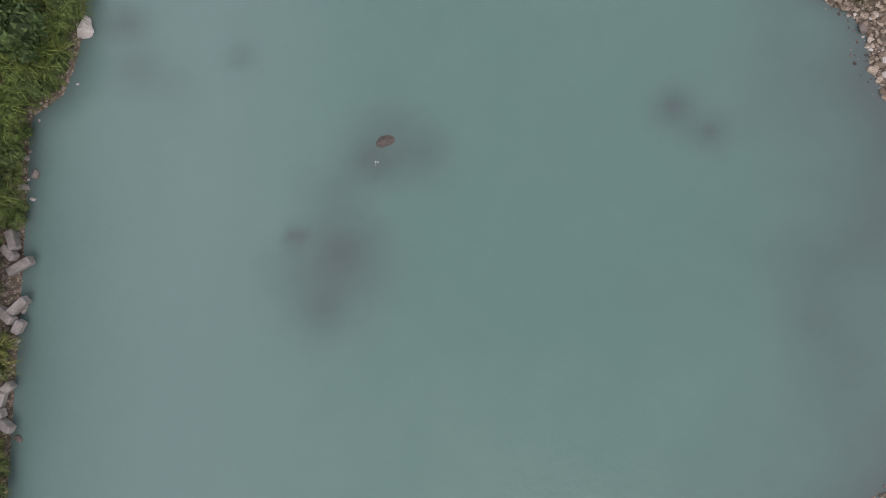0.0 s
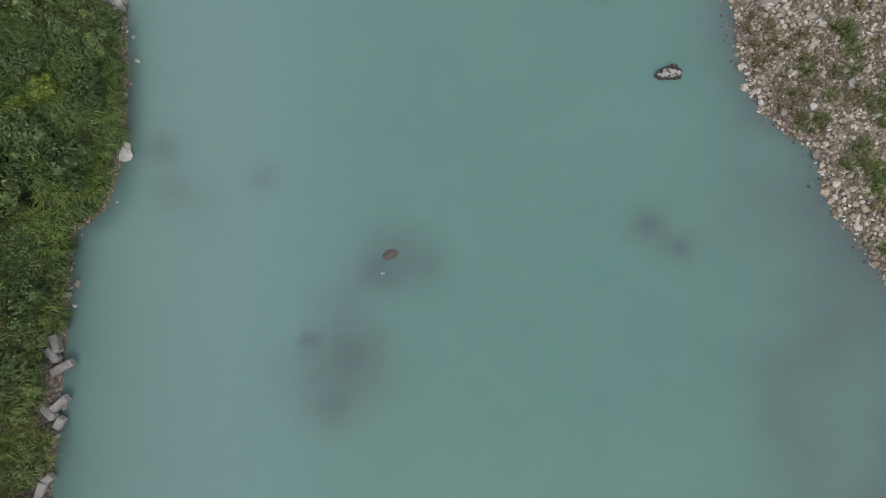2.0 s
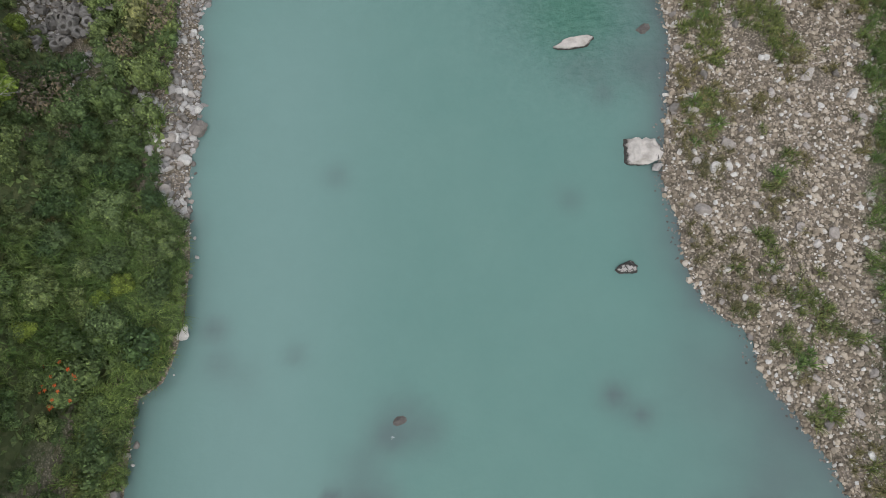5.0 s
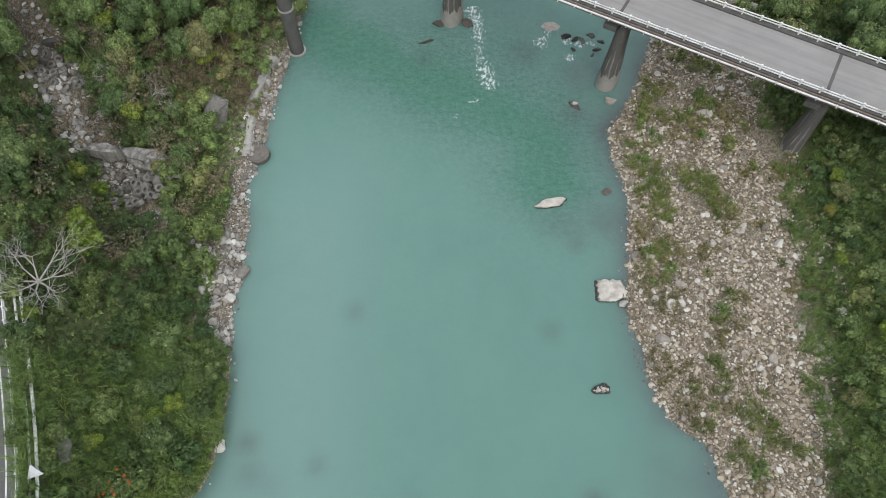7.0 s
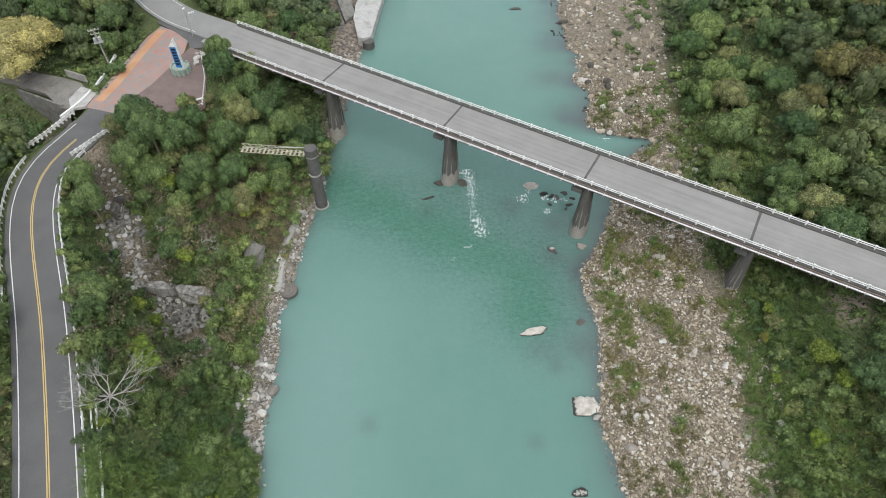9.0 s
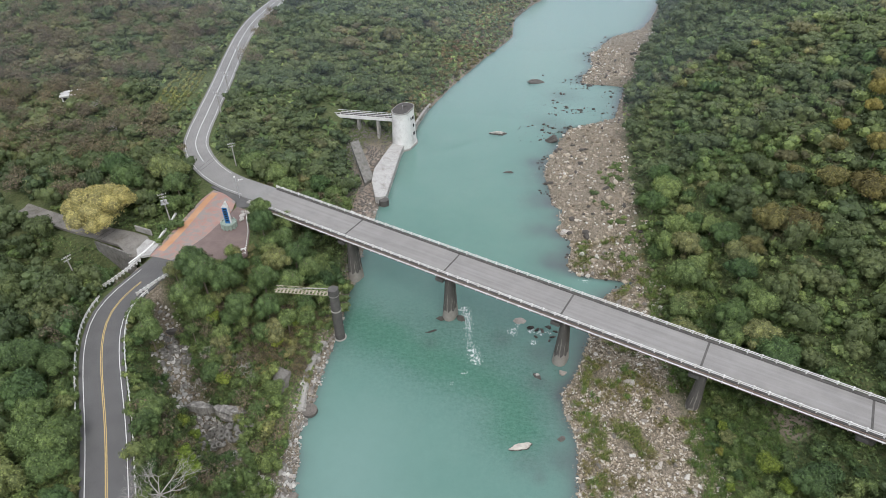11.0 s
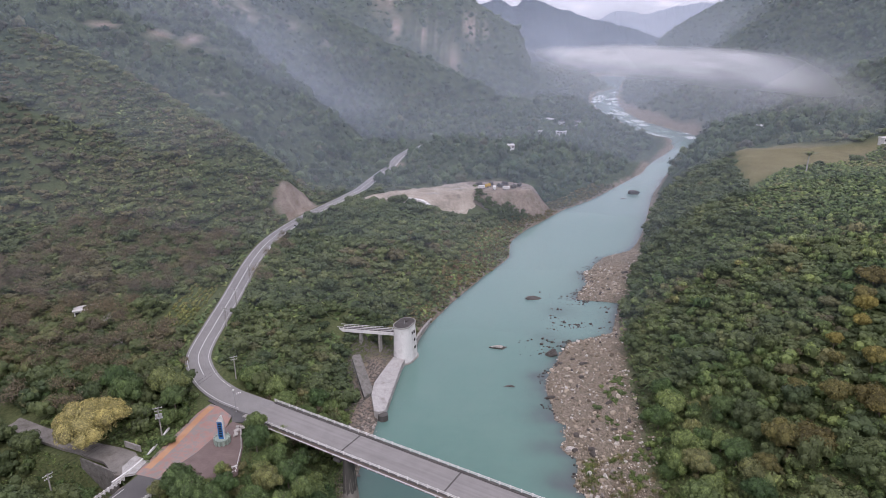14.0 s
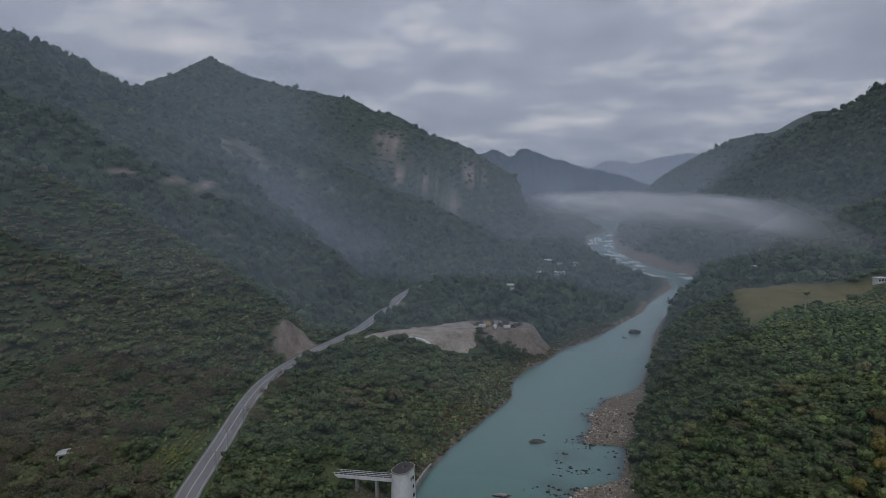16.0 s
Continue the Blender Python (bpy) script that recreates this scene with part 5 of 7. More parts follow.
rng = np.random.default_rng(57)
centre = np.array([(49.7, 176.6), (53.2, 169.5), (55.7, 186.3), (62, 197), (60, 190), (57, 180), (58, 150), (56.5, 160), (55, 138)])[rng.integers(9, size=70)] + rng.normal(size=(70, 2)) * (1.3, 2.2)
r = rng.uniform(0.7, 1.7, 70)
scatter("bar_shrubs", np.stack([centre[:, 0], centre[:, 1], land(centre[:, 0], centre[:, 1]), r, r * 0.9, rng.uniform(0.3, 0.85, 70)], 1), SHRUB, M_LEAF, "small green shrubs rooted in the upstream gravel bar", "shrubs")

# ---- stones ----
def stone_shape(level, rng, flat=0.62, jag=0.38, cuts=3, block=0.0):
    v, f = level
    o = rng.random(3) * 9
    d = np.array([noise.noise(Vector(p * 1.3 + o)) + 0.4 * noise.noise(Vector(p * 3.1 + o)) for p in v])
    v = v * (1 - block) + block * 0.85 * v / np.abs(v).max(1, keepdims=True)
    w = v * (1 + jag * d[:, None])
    for _ in range(cuts):
        n = rng.normal(size=3); n /= np.linalg.norm(n)
        w = w - n * np.clip(w @ n - rng.uniform(0.5, 0.85), 0, None)[:, None]
    return w * (1, rng.uniform(0.62, 0.95), flat * rng.uniform(0.8, 1.2)), f


def half_buried(shape):
    """A stone without the underside that lies in the ground."""
    v, f = shape
    return v, f[v[f].mean(1)[:, 2] > -0.22]


PEBBLES = [half_buried(stone_shape(ICO1, np.random.default_rng(200 + i))) for i in range(10)]
COBBLES = [half_buried(stone_shape(ICO2, np.random.default_rng(220 + i))) for i in range(10)]


def stone_spots(n, x0, x1, y0, y1, low, high, test, seed, power=3.0, sink=0.12):
    rng = np.random.default_rng(seed)
    x, y = rng.uniform(x0, x1, n), rng.uniform(y0, y1, n)
    ok = test(x, y)
    x, y = x[ok], y[ok]
    r = low + (high - low) * rng.random(len(x)) ** power
    return np.stack([x, y, mesh_z(x, y) + sink * r, r, r, rng.random(len(x))], 1)


on_bar = lambda x, y: (x > over(SHORE_R, y) - 0.5) & (x < over(FOOT_R, y) + 2 + 4 * relief(x, y, 10, 2, 9)) & (relief(x, y, 7, 3, 15) > -0.42)
scatter("river_gravel", stone_spots(52000, 24, 70, -15, 112, 0.11, 0.34, on_bar, 1, 1.5), PEBBLES, M_STONE, "pale rounded river stones covering the gravel bar", "stones")
scatter("river_gravel", stone_spots(7500, 24, 70, -15, 150, 0.24, 0.56, on_bar, 3, 2.0), COBBLES, M_STONE, "larger pale river cobbles strewn over the gravel bar", "stones")
scatter("river_gravel", stone_spots(13000, 30, 120, 112, 400, 0.3, 0.8, on_bar, 2), PEBBLES, M_STONE, "rounded river stones on the upstream gravel bar", "stones")
scatter("river_gravel", stone_spots(1300, 30, 100, 112, 330, 0.5, 1.3, on_bar, 4, 2.6, 0.15), COBBLES, M_STONE, "large tan boulders among the stones of the upstream bar", "stones")
scatter("river_gravel", stone_spots(240, 30, 100, 112, 330, 0.5, 1.5, on_bar, 46, 2.6, 0.1), COBBLES, M_WET, "dark boulders strewn over the upstream bar", "stones")
shallow = lambda x, y: (x > over(SHORE_R, y) - 9 * relief(x, y, 8, 2, 41)) & (x < over(SHORE_R, y) + 1)
s = stone_spots(9000, 24, 100, 128, 400, 0.25, 0.9, shallow, 5); s[:, 2] = 0.02
scatter("shoal_stones", s, PEBBLES, M_WET, "dark wet stones breaking the surface of the shallows", "stones")
rng = np.random.default_rng(51)
lx, ly = rng.normal(0, 1, 420) * 8 + 48, rng.uniform(222, 300, 420)
lx = lx + 0.35 * (ly - 240)
lr = 0.25 + 0.9 * rng.random(420) ** 3
wet = (lx < over(SHORE_R, ly) - 0.5) & (relief(lx, ly, 9, 2, 96) > -0.15)
scatter("shoal_stones", np.stack([lx, ly, 0.02 + 0 * lx, lr, lr, rng.random(420)], 1)[wet], COBBLES, M_WET, "dark stones scattered over the shallows between two gravel bars", "stones")
near_shoal = lambda x, y: (x > over(SHORE_R, y) - 0.7 - 1.4 * relief(x, y, 6, 2, 43)) & (x < over(SHORE_R, y) + 0.4)
s = stone_spots(26000, 22, 52, -14, 104, 0.07, 0.26, near_shoal, 45, 2.5); s[:, 2] = -0.02 - 0.045 * (over(SHORE_R, s[:, 1]) - s[:, 0])
scatter("shoal_stones", s[s[:, 2] + 0.45 * s[:, 3] > 0.0], PEBBLES, M_DAMP, "dark wet stones at the edge of the gravel bar", "stones")
left_edge = lambda x, y: (np.abs(x - over(SHORE_L, y) + 0.3) < 0.9)
s = stone_spots(4200, -42, 0, -20, 250, 0.12, 0.6, left_edge, 6, 2.5); s[:, 2] = np.maximum(s[:, 2], 0.05)
scatter("shore_stones", s, PEBBLES, M_RUBBLE, "grey stones along the water's edge", "stones")
rubble = lambda x, y: ((near_line(x, y, [(-60, 76), (-57, 70), (-53, 66)])[0] < 3.4) | (near_line(x, y, [(-54, 65), (-49, 62), (-45, 60)])[0] < 3.0) | (near_line(x, y, [(-41, 57), (-36, 52), (-33.5, 47)])[0] < 2.8) | (near_line(x, y, [(-34.5, 46), (-35, 66), (-36, 74)])[0] < 2.6)) & (x < over(SHORE_L, y) + 0.5) & (relief(x, y, 5, 2, 61) > np.where((x < -46) & (y > 64), 0.12, np.where(y > 60, 0.05, -0.3)))
scatter("rubble", stone_spots(5200, -64, -30, 40, 80, 0.14, 0.75, rubble, 7, 2.4), COBBLES, M_TUMBLED, "heap of pale rubble stones at the stream's mouth", "stones")
grit = lambda x, y: (x < over(SHORE_L, y) + 0.4) & (x > over(SHORE_L, y) - np.interp(y, (40, 46, 62, 76, 110), (0.5, 4, 5, 3, 3))) & ((y < 60) | (relief(x, y, 4, 2, 97) > 0.1))
scatter("rubble", stone_spots(16000, -60, -30, 40, 110, 0.12, 0.36, grit, 47, 2.0), PEBBLES, M_RUBBLE, "small broken stones along the shore", "stones")
brook = lambda x, y: (near_line(x, y, STREAM[2:8])[0] < 4.6) & (y > 75) & (np.abs(x - over(ROAD, y)) > 8)
scatter("stream_stones", stone_spots(2600, -96, -54, 70, 118, 0.25, 0.95, brook, 8, 1.8), COBBLES, M_TUMBLED, "pale boulders filling the stream bed", "stones")
bank = lambda x, y: np.abs(x - over(SHORE_L, y) + 2.2) < 2.2
scatter("bank_rubble", stone_spots(2200, -42, -20, 76, 172, 0.2, 0.8, bank, 9, 2.2), COBBLES, M_RUBBLE, "grey stones on the steep bank below the bridge", "stones")
spoil = lambda x, y: (x > -46) & (x < -27) & (x < over(SHORE_L, y) - 1)
scatter("spoil_stones", stone_spots(3500, -46, -20, 150, 228, 0.2, 0.75, spoil, 10, 2.2), PEBBLES, M_SPOIL, "dark broken rubble round the intake tower", "stones")


def boulder(x, y, z, r, scale, turn, seed, material, label, group="", jag=0.38, name="boulder", cuts=7, block=0.0):
    v, f = stone_shape(ICO4, np.random.default_rng(seed), 0.8, jag, cuts, block)
    fine = np.array([noise.noise(Vector(p * 5)) + 0.5 * noise.noise(Vector(p * 11)) for p in v])
    ob = mesh_of(name, v * (1 + 0.1 * fine[:, None]) * np.array(scale) * r, f, material, False)
    ob.matrix_world = pose(x, y, z, 0, 0, turn)
    return tagged(ob, label, "boulder", group)


def cracked_material():
    """Pale rock with black cracks and a dark wet foot."""
    k = Nodes("cracked_pale_rock", 0.8)
    c = k.ramp(k.noise(0.7, 6, 0.65), (0.3, (0.33, 0.305, 0.265)), (0.6, (0.54, 0.505, 0.45)))
    lean = k.n("ShaderNodeMapping", Scale=(0.9, 0.25, 0.5), Rotation=(0, 0, 0.5))
    k.to(k.pos(), lean.inputs[0])
    crack = k.ramp(k.noise(0.8, 5, 0.65, lean.outputs[0]), (0.335, (0.9, 0.9, 0.9)), (0.375, (0, 0, 0)))
    c = k.mix(crack, c, (0.05, 0.047, 0.042))
    z = k.n("ShaderNodeSeparateXYZ")
    k.to(k.pos(), z.inputs[0])
    wet = k.ramp(k.math("ADD", z.outputs[2], k.math("MULTIPLY", k.noise(1.5, 4), 0.5)), (0.42, (1, 1, 1)), (0.62, (0, 0, 0)))
    k.color(k.mix(wet, c, (0.045, 0.042, 0.036))).bump(k.noise(2.5, 7, 0.7), 0.7, 0.15)
    return k.m


M_CRACKED = cracked_material()


def patched_material():
    """Wet dark stone, bleached where its top dries."""
    k = Nodes("patched_stone", 0.7)
    z = k.n("ShaderNodeSeparateXYZ")
    k.to(k.pos(), z.inputs[0])
    dry = k.ramp(k.math("ADD", k.math("MULTIPLY", z.outputs[2], 0.35), k.noise(1.3, 6, 0.7)), (0.68, (0, 0, 0)), (0.74, (0.9, 0.9, 0.9)))
    base = k.ramp(k.noise(2.0, 5), (0.3, (0.03, 0.029, 0.027)), (0.7, (0.085, 0.078, 0.068)))
    k.color(k.mix(dry, base, (0.42, 0.40, 0.36))).bump(k.noise(3, 6, 0.7), 0.7, 0.12)
    return k.m


M_PATCHED = patched_material()
boulder(22.7, 37.6, 0.0, 1.25, (1.1, 0.9, 0.8), 10, 301, M_PATCHED, "dark wet boulder with a pale patch in the river")
boulder(25.3, 53.3, 0.0, 2.75, (1.05, 0.95, 0.5), 4, 325, M_CRACKED, "large pale flat-topped boulder at the edge of the gravel bar", jag=0.34, cuts=6, block=0.5)
boulder(17.2, 69.6, 0.0, 2.3, (1.2, 0.62, 0.5), 18, 303, M_CRACKED, "long pale boulder in the river", jag=0.25)
boulder(26.8, 72.3, 0.0, 1.1, (1, 0.9, 0.8), 40, 304, M_WET, "dark wet boulder near the gravel bar")
boulder(23.0, 91.6, 0.0, 1.5, (1.0, 0.7, 0.7), -40, 305, M_PATCHED, "dark boulder in the stream below the bridge")
boulder(29.7, 92.8, 0.2, 1.15, (1, 0.9, 0.8), 5, 306, M_BOULDER, "grey boulder beside a bridge pier")
boulder(27.5, 51.2, 0.3, 0.7, (1, 0.9, 0.8), 5, 307, M_PALE_ROCK, "round pale stone beside a large boulder")
boulder(47.4, 64.0, 2.2, 1.8, (1, 0.8, 0.6), 25, 308, M_BOULDER, "dark grey boulder lying on the gravel")
boulder(17.5, 229.5, 0.0, 4.2, (1.15, 0.7, 0.62), 0, 309, M_PATCHED, "large dark boulder with a tan top in midstream")
boulder(20.0, 196.5, 0.0, 1.8, (1.3, 0.6, 0.4), 0, 310, M_WET, "small dark rock breaking the water")
boulder(39.8, 223.5, 0.4, 3.2, (1.1, 0.9, 0.75), 20, 311, M_WET, "dark boulder at the head of the gravel bar")
boulder(51.5, 211, 1.6, 3.0, (1.3, 0.6, 0.5), -15, 312, M_WET, "dark slab of rock on the gravel bar")
boulder(38.2, 155.5, 0.4, 2.4, (1.2, 0.8, 0.7), 5, 313, M_BOULDER, "tan boulder at the edge of the upper gravel bar")
boulder(35.5, 188, 0.2, 1.9, (1.5, 0.6, 0.6), 0, 314, M_WET, "flat dark rock at the water's edge")
boulder(38, 286, 0.0, 3.4, (1.3, 0.7, 0.5), 0, 315, M_WET, "dark rock in the river")
boulder(150, 530, 0.2, 4.6, (1.1, 0.9, 0.95), 0, 316, M_WET, "large dark rock in the river far upstream")
boulder(137, 512, 0.0, 2.6, (1.3, 0.7, 0.5), 0, 317, M_WET, "small dark rock in the river far upstream")
boulder(19.4, 112.4, -0.62, 2.5, (1.0, 0.95, 0.42), 0, 331, M_BOULDER, "flat brown rock washed over by the rapids", jag=0.12, cuts=2)
for k, (x, y, r) in enumerate(((22.4, 109.6, 0.9), (24.2, 109.0, 0.8), (25.6, 108.6, 0.9), (27.4, 110.0, 0.8), (28.4, 106.2, 0.9), (27.2, 104.6, 0.6), (23.6, 106.0, 0.6), (29.4, 108.2, 0.7))):
    boulder(x, y, 0.0, r, (1.2, 0.8, 0.7), k * 50, 340 + k, M_WET, "dark wet rock in the rapids below the bridge", "rocks in the rapids")
boulder(-5.0, 18.3, -0.66, 1.5, (1.1, 0.8, 0.6), 20, 331, M_WET, "brown rock just breaking the milky water", jag=0.15, cuts=2)
boulder(-3.3, 112.6, 0.1, 1.2, (1.2, 0.9, 0.6), 30, 333, M_WET, "dark wet rock at the foot of a bridge pier")
boulder(2.2, 112.8, 0.2, 1.3, (1.2, 0.9, 0.7), -30, 334, M_WET, "dark wet rock at the foot of a bridge pier")
boulder(-5.9, 107.7, -0.5, 1.7, (1.4, 0.7, 0.5), 20, 335, M_WET, "dark rock just under the surface", jag=0.15, cuts=2)
boulder(-32.0, 28.0, 0.3, 1.1, (0.8, 1.0, 0.7), 20, 320, M_BOULDER, "grey boulder at the overgrown shore")
boulder(-33.4, 55.0, 0.5, 1.3, (0.9, 1.1, 0.7), 70, 321, M_BOULDER, "grey boulder on the stony shore")
boulder(-43.5, 54.5, 2.0, 1.5, (1.2, 0.9, 0.6), 0, 322, M_BOULDER, "rounded grey boulder among rubble")
rng = np.random.default_rng(77)
shared = []
for k in range(6):
    v, f = stone_shape(ICO2, np.random.default_rng(400 + k), 0.66)
    ob = mesh_of("boulder", v, f, M_BOULDER)
    shared.append(ob.data)
    bpy.data.objects.remove(ob)
for k in range(170):
    for _ in range(50):
        x, y = rng.uniform(26, 62), rng.uniform(5, 150)
        if on_bar(np.array([x]), np.array([y]))[0]:
            break
    r = 0.45 + 0.6 * rng.random() ** 2
    ob = new("boulder", shared[k % 6])
    ob.matrix_world = pose(x, y, ground_z(x, y) + 0.15 * r, 0, 0, rng.uniform(0, 360)) @ Matrix.Diagonal((r, r, r, 1))
    tagged(ob, "rounded grey boulder on the gravel bar", "boulder", "boulders on the gravel bar")
for k in range(46):
    y = rng.uniform(40, 66) if k < 36 else rng.uniform(80, 112)
    x = over(SHORE_L, y) - rng.uniform(-0.2, 3.0)
    r = 0.45 + 0.55 * rng.random() ** 2
    ob = new("boulder", shared[k % 6])
    ob.matrix_world = pose(x, y, max(ground_z(x, y), 0) + 0.2 * r, 0, 0, rng.uniform(0, 360)) @ Matrix.Diagonal((r, r, r * 0.9, 1))
    tagged(ob, "pale angular boulder on the stony shore", "boulder", "boulders along the shore")

# ---- the junction: plaza, monument, poles, yard ----
def paint_material(name, a, b, edge, c):
    """Sun-bleached paint, worn through to the asphalt in places."""
    k = Nodes(name, 0.85, 0.0, 0.2)
    col = k.ramp(k.noise(0.25, 5), (0.35, a), (0.65, b))
    col = k.mix(k.ramp(k.noise(0.5, 6, 0.7), (edge, (0, 0, 0)), (edge + 0.12, (0.9, 0.9, 0.9))), col, c)
    k.color(col).bump(k.noise(12, 3), 0.2, 0.02)
    return k.m


M_PINK = paint_material("faded_pink_paint", (0.33, 0.20, 0.17), (0.38, 0.25, 0.215), 0.44, (0.25, 0.23, 0.215))
M_ORANGE = paint_material("orange_paint", (0.44, 0.235, 0.13), (0.49, 0.30, 0.18), 0.6, (0.34, 0.22, 0.16))


def paver_material():
    k = Nodes("brown_pavers", 0.85)
    b = k.n("ShaderNodeTexBrick", Scale=1.0)
    b.inputs["Brick Width"].default_value, b.inputs["Row Height"].default_value, b.inputs["Mortar Size"].default_value = 0.62, 0.31, 0.03
    k.to(k.pos(), b.inputs["Vector"])
    b.inputs["Color1"].default_value, b.inputs["Color2"].default_value, b.inputs["Mortar"].default_value = (0.17, 0.125, 0.115, 1), (0.215, 0.16, 0.145, 1), (0.11, 0.09, 0.085, 1)
    c = k.mix(0.4, b.outputs["Color"], k.ramp(k.noise(0.3, 5), (0.3, (0.13, 0.10, 0.095)), (0.7, (0.25, 0.19, 0.17))))
    k.color(c).bump(b.outputs["Fac"], 0.3, -0.03)
    return k.m


M_PAVER = paver_material()
GZ_ = 16.6
junction = part("pavement", prism(bmesh.new(), [(-87.2, 119.5), (-80.0, 117.5), (-77, 124), (-73.5, 130.5), (-70.5, 143), (-71, 148.5), (-75, 152.5), (-80.4, 155.2), (-82.4, 150), (-84.4, 138), (-86.2, 126)], GZ_ - 0.6, GZ_ + 0.03), M_PINK)
tagged(junction, "junction surface with faded pink paint", "pavement", kind="structure")
lane = smooth_line([(-85.0, 122, GZ_), (-83.2, 130, GZ_), (-81.6, 141, GZ_), (-80.6, 148, GZ_), (-79.4, 153.5, GZ_)], 6)
part("orange_lane", ribbon(bmesh.new(), lane, -1.1, 1.1, 0.045), M_ORANGE, junction, "worn orange painted lane")
plaza = part("pavement", prism(bmesh.new(), [(-74.5, 128.3), (-76.6, 123.6), (-70.5, 119.0), (-63.2, 116.5), (-59.3, 120.8), (-61.5, 131.5), (-66, 143.5), (-69.5, 145)], GZ_ - 0.8, GZ_ + 0.12), M_PAVER)
tagged(plaza, "small plaza of brown brick pavers", "plaza", kind="structure")
apron = part("pavement", prism(bmesh.new(), [(-82.0, 157.0), (-75.5, 152.4), (-71.0, 148.2), (-69.4, 144.6), (-64.0, 145.5), (-65.5, 151.5), (-72.5, 157.5), (-80.0, 162.0)], GZ_ - 0.6, GZ_ + 0.08), M_ASPHALT)
tagged(apron, "grey asphalt between the junction and the bridge road", "pavement", kind="structure")
fence = thing("low_fence", pose(0, 0, GZ_ + 0.12), "low white fence round the plaza", "fence")
edge = [(-63.6, 117.2), (-59.8, 121.0), (-61.9, 131.4), (-66, 142.8)]
for (ax, ay), (bx, by) in zip(edge[:-1], edge[1:]):
    n = int(math.hypot(bx - ax, by - ay) / 1.1)
    for i in range(n):
        x, y = ax + (bx - ax) * i / n, ay + (by - ay) * i / n
        part("fence_post", box(bmesh.new(), x - 0.12, x + 0.12, y - 0.12, y + 0.12, 0, 0.55, 0.03), M_CHALK, fence)
    part("fence_rail", tube(bmesh.new(), (ax, ay, 0.45), (bx, by, 0.45), 0.06, n=6), M_WHITE, fence)
bench = thing("stone_bench", pose(-60.9, 122.6, GZ_ + 0.12, 0, 0, 30), "small white bench on the plaza", "bench")
part("seat", box(bmesh.new(), -0.7, 0.7, -0.3, 0.3, 0.35, 0.5, 0.03), M_WHITE, bench)
for s in (-0.5, 0.5):
    part("leg", box(bmesh.new(), s - 0.12, s + 0.12, -0.25, 0.25, 0, 0.35, 0.02), M_CHALK, bench)

monument = thing("monument", pose(-68.5, 134.2, GZ_ + 0.12), "blue and white slanting arrow monument on a ring of stone pillars", "monument")
part("base", tube(bmesh.new(), (0, 0, 0), (0, 0, 1.5), 1.9, 2.1, 20), M_MINT, monument, "mint-grey stone drum")
for k in range(12):
    a = 2 * math.pi * k / 12
    bm = box(bmesh.new(), -0.32, 0.32, -0.22, 0.22, 0, 2.0, 0.05)
    p = part("pillar", bm, M_MINT, monument)
    p.matrix_local = Matrix.Translation((2.2 * math.cos(a), 2.2 * math.sin(a), 0)) @ pose(0, 0, 0, 0, 0, math.degrees(a) + 90)
bm = bmesh.new()
prof = [(-0.75, 1.4), (0.75, 1.4), (0.75, 7.2), (-0.75, 7.2)]
prism(bm, prof, -0.45, 0.45)
bmesh.ops.rotate(bm, cent=(0, 0, 0), matrix=Matrix.Rotation(radians(90), 3, "X"), verts=bm.verts[:])
part("shaft", bm, M_BLUE, monument, "blue shaft")
bm = bmesh.new()
prism(bm, [(-0.95, 7.2), (0.95, 7.2), (0.55, 9.0), (0.35, 9.0)], -0.5, 0.5)
bmesh.ops.rotate(bm, cent=(0, 0, 0), matrix=Matrix.Rotation(radians(90), 3, "X"), verts=bm.verts[:])
part("tip", bm, M_WHITE, monument, "white arrow tip")
for z in range(6):
    part("lettering_bar", box(bmesh.new(), -0.45, 0.45, -0.52, -0.46, 2.3 + z * 0.8, 2.75 + z * 0.8), M_BLACK, monument, "dark unreadable characters")
part("shaft_edge", box(bmesh.new(), 0.76, 0.95, -0.46, 0.46, 1.4, 7.2), M_WHITE, monument)
for x, y, r in ((-65.6, 137.5, 1.0), (-66.2, 139.6, 1.1), (-65.0, 141.2, 0.9), (-66.6, 141.6, 0.7)):
    boulder(x, y, GZ_ + 0.5, r, (1.1, 0.9, 0.8), x * 40, int(900 + y), M_PALE_ROCK, "white landscaping rock beside the monument", "rocks beside the monument")


def utility_pole(x, y, h, transformer, turn):
    z = ground_z(x, y)
    ob = thing("utility_pole", pose(x, y, z, 0, 0, turn), "grey concrete utility pole with crossarms and insulators", "utility pole", "utility poles")
    part("pole", tube(bmesh.new(), (0, 0, -0.3), (0, 0, h), 0.24, 0.15, 10), M_CONC, ob)
    for dz, w in ((0.4, 1.3), (1.4, 1.0)):
        arm = part("crossarm", box(bmesh.new(), -w, w, -0.07, 0.07, h - dz - 0.07, h - dz + 0.07), M_STEEL, ob)
        for s in (-0.9, -0.35, 0.35, 0.9):
            part("insulator", tube(bmesh.new(), (s * w, 0, h - dz + 0.06), (s * w, 0, h - dz + 0.36), 0.09, 0.06, 6), M_WHITE, arm)
    if transformer:
        for s in (-0.55, 0.55):
            part("transformer", tube(bmesh.new(), (s, -0.35, h - 3.4), (s, -0.35, h - 2.2), 0.38, n=12), M_STEEL, ob, "grey transformer can")
        part("platform", box(bmesh.new(), -1.1, 1.1, -0.8, 0.1, h - 3.55, h - 3.42), M_STEEL, ob)
    return Vector((x, y, z + h - 0.3))


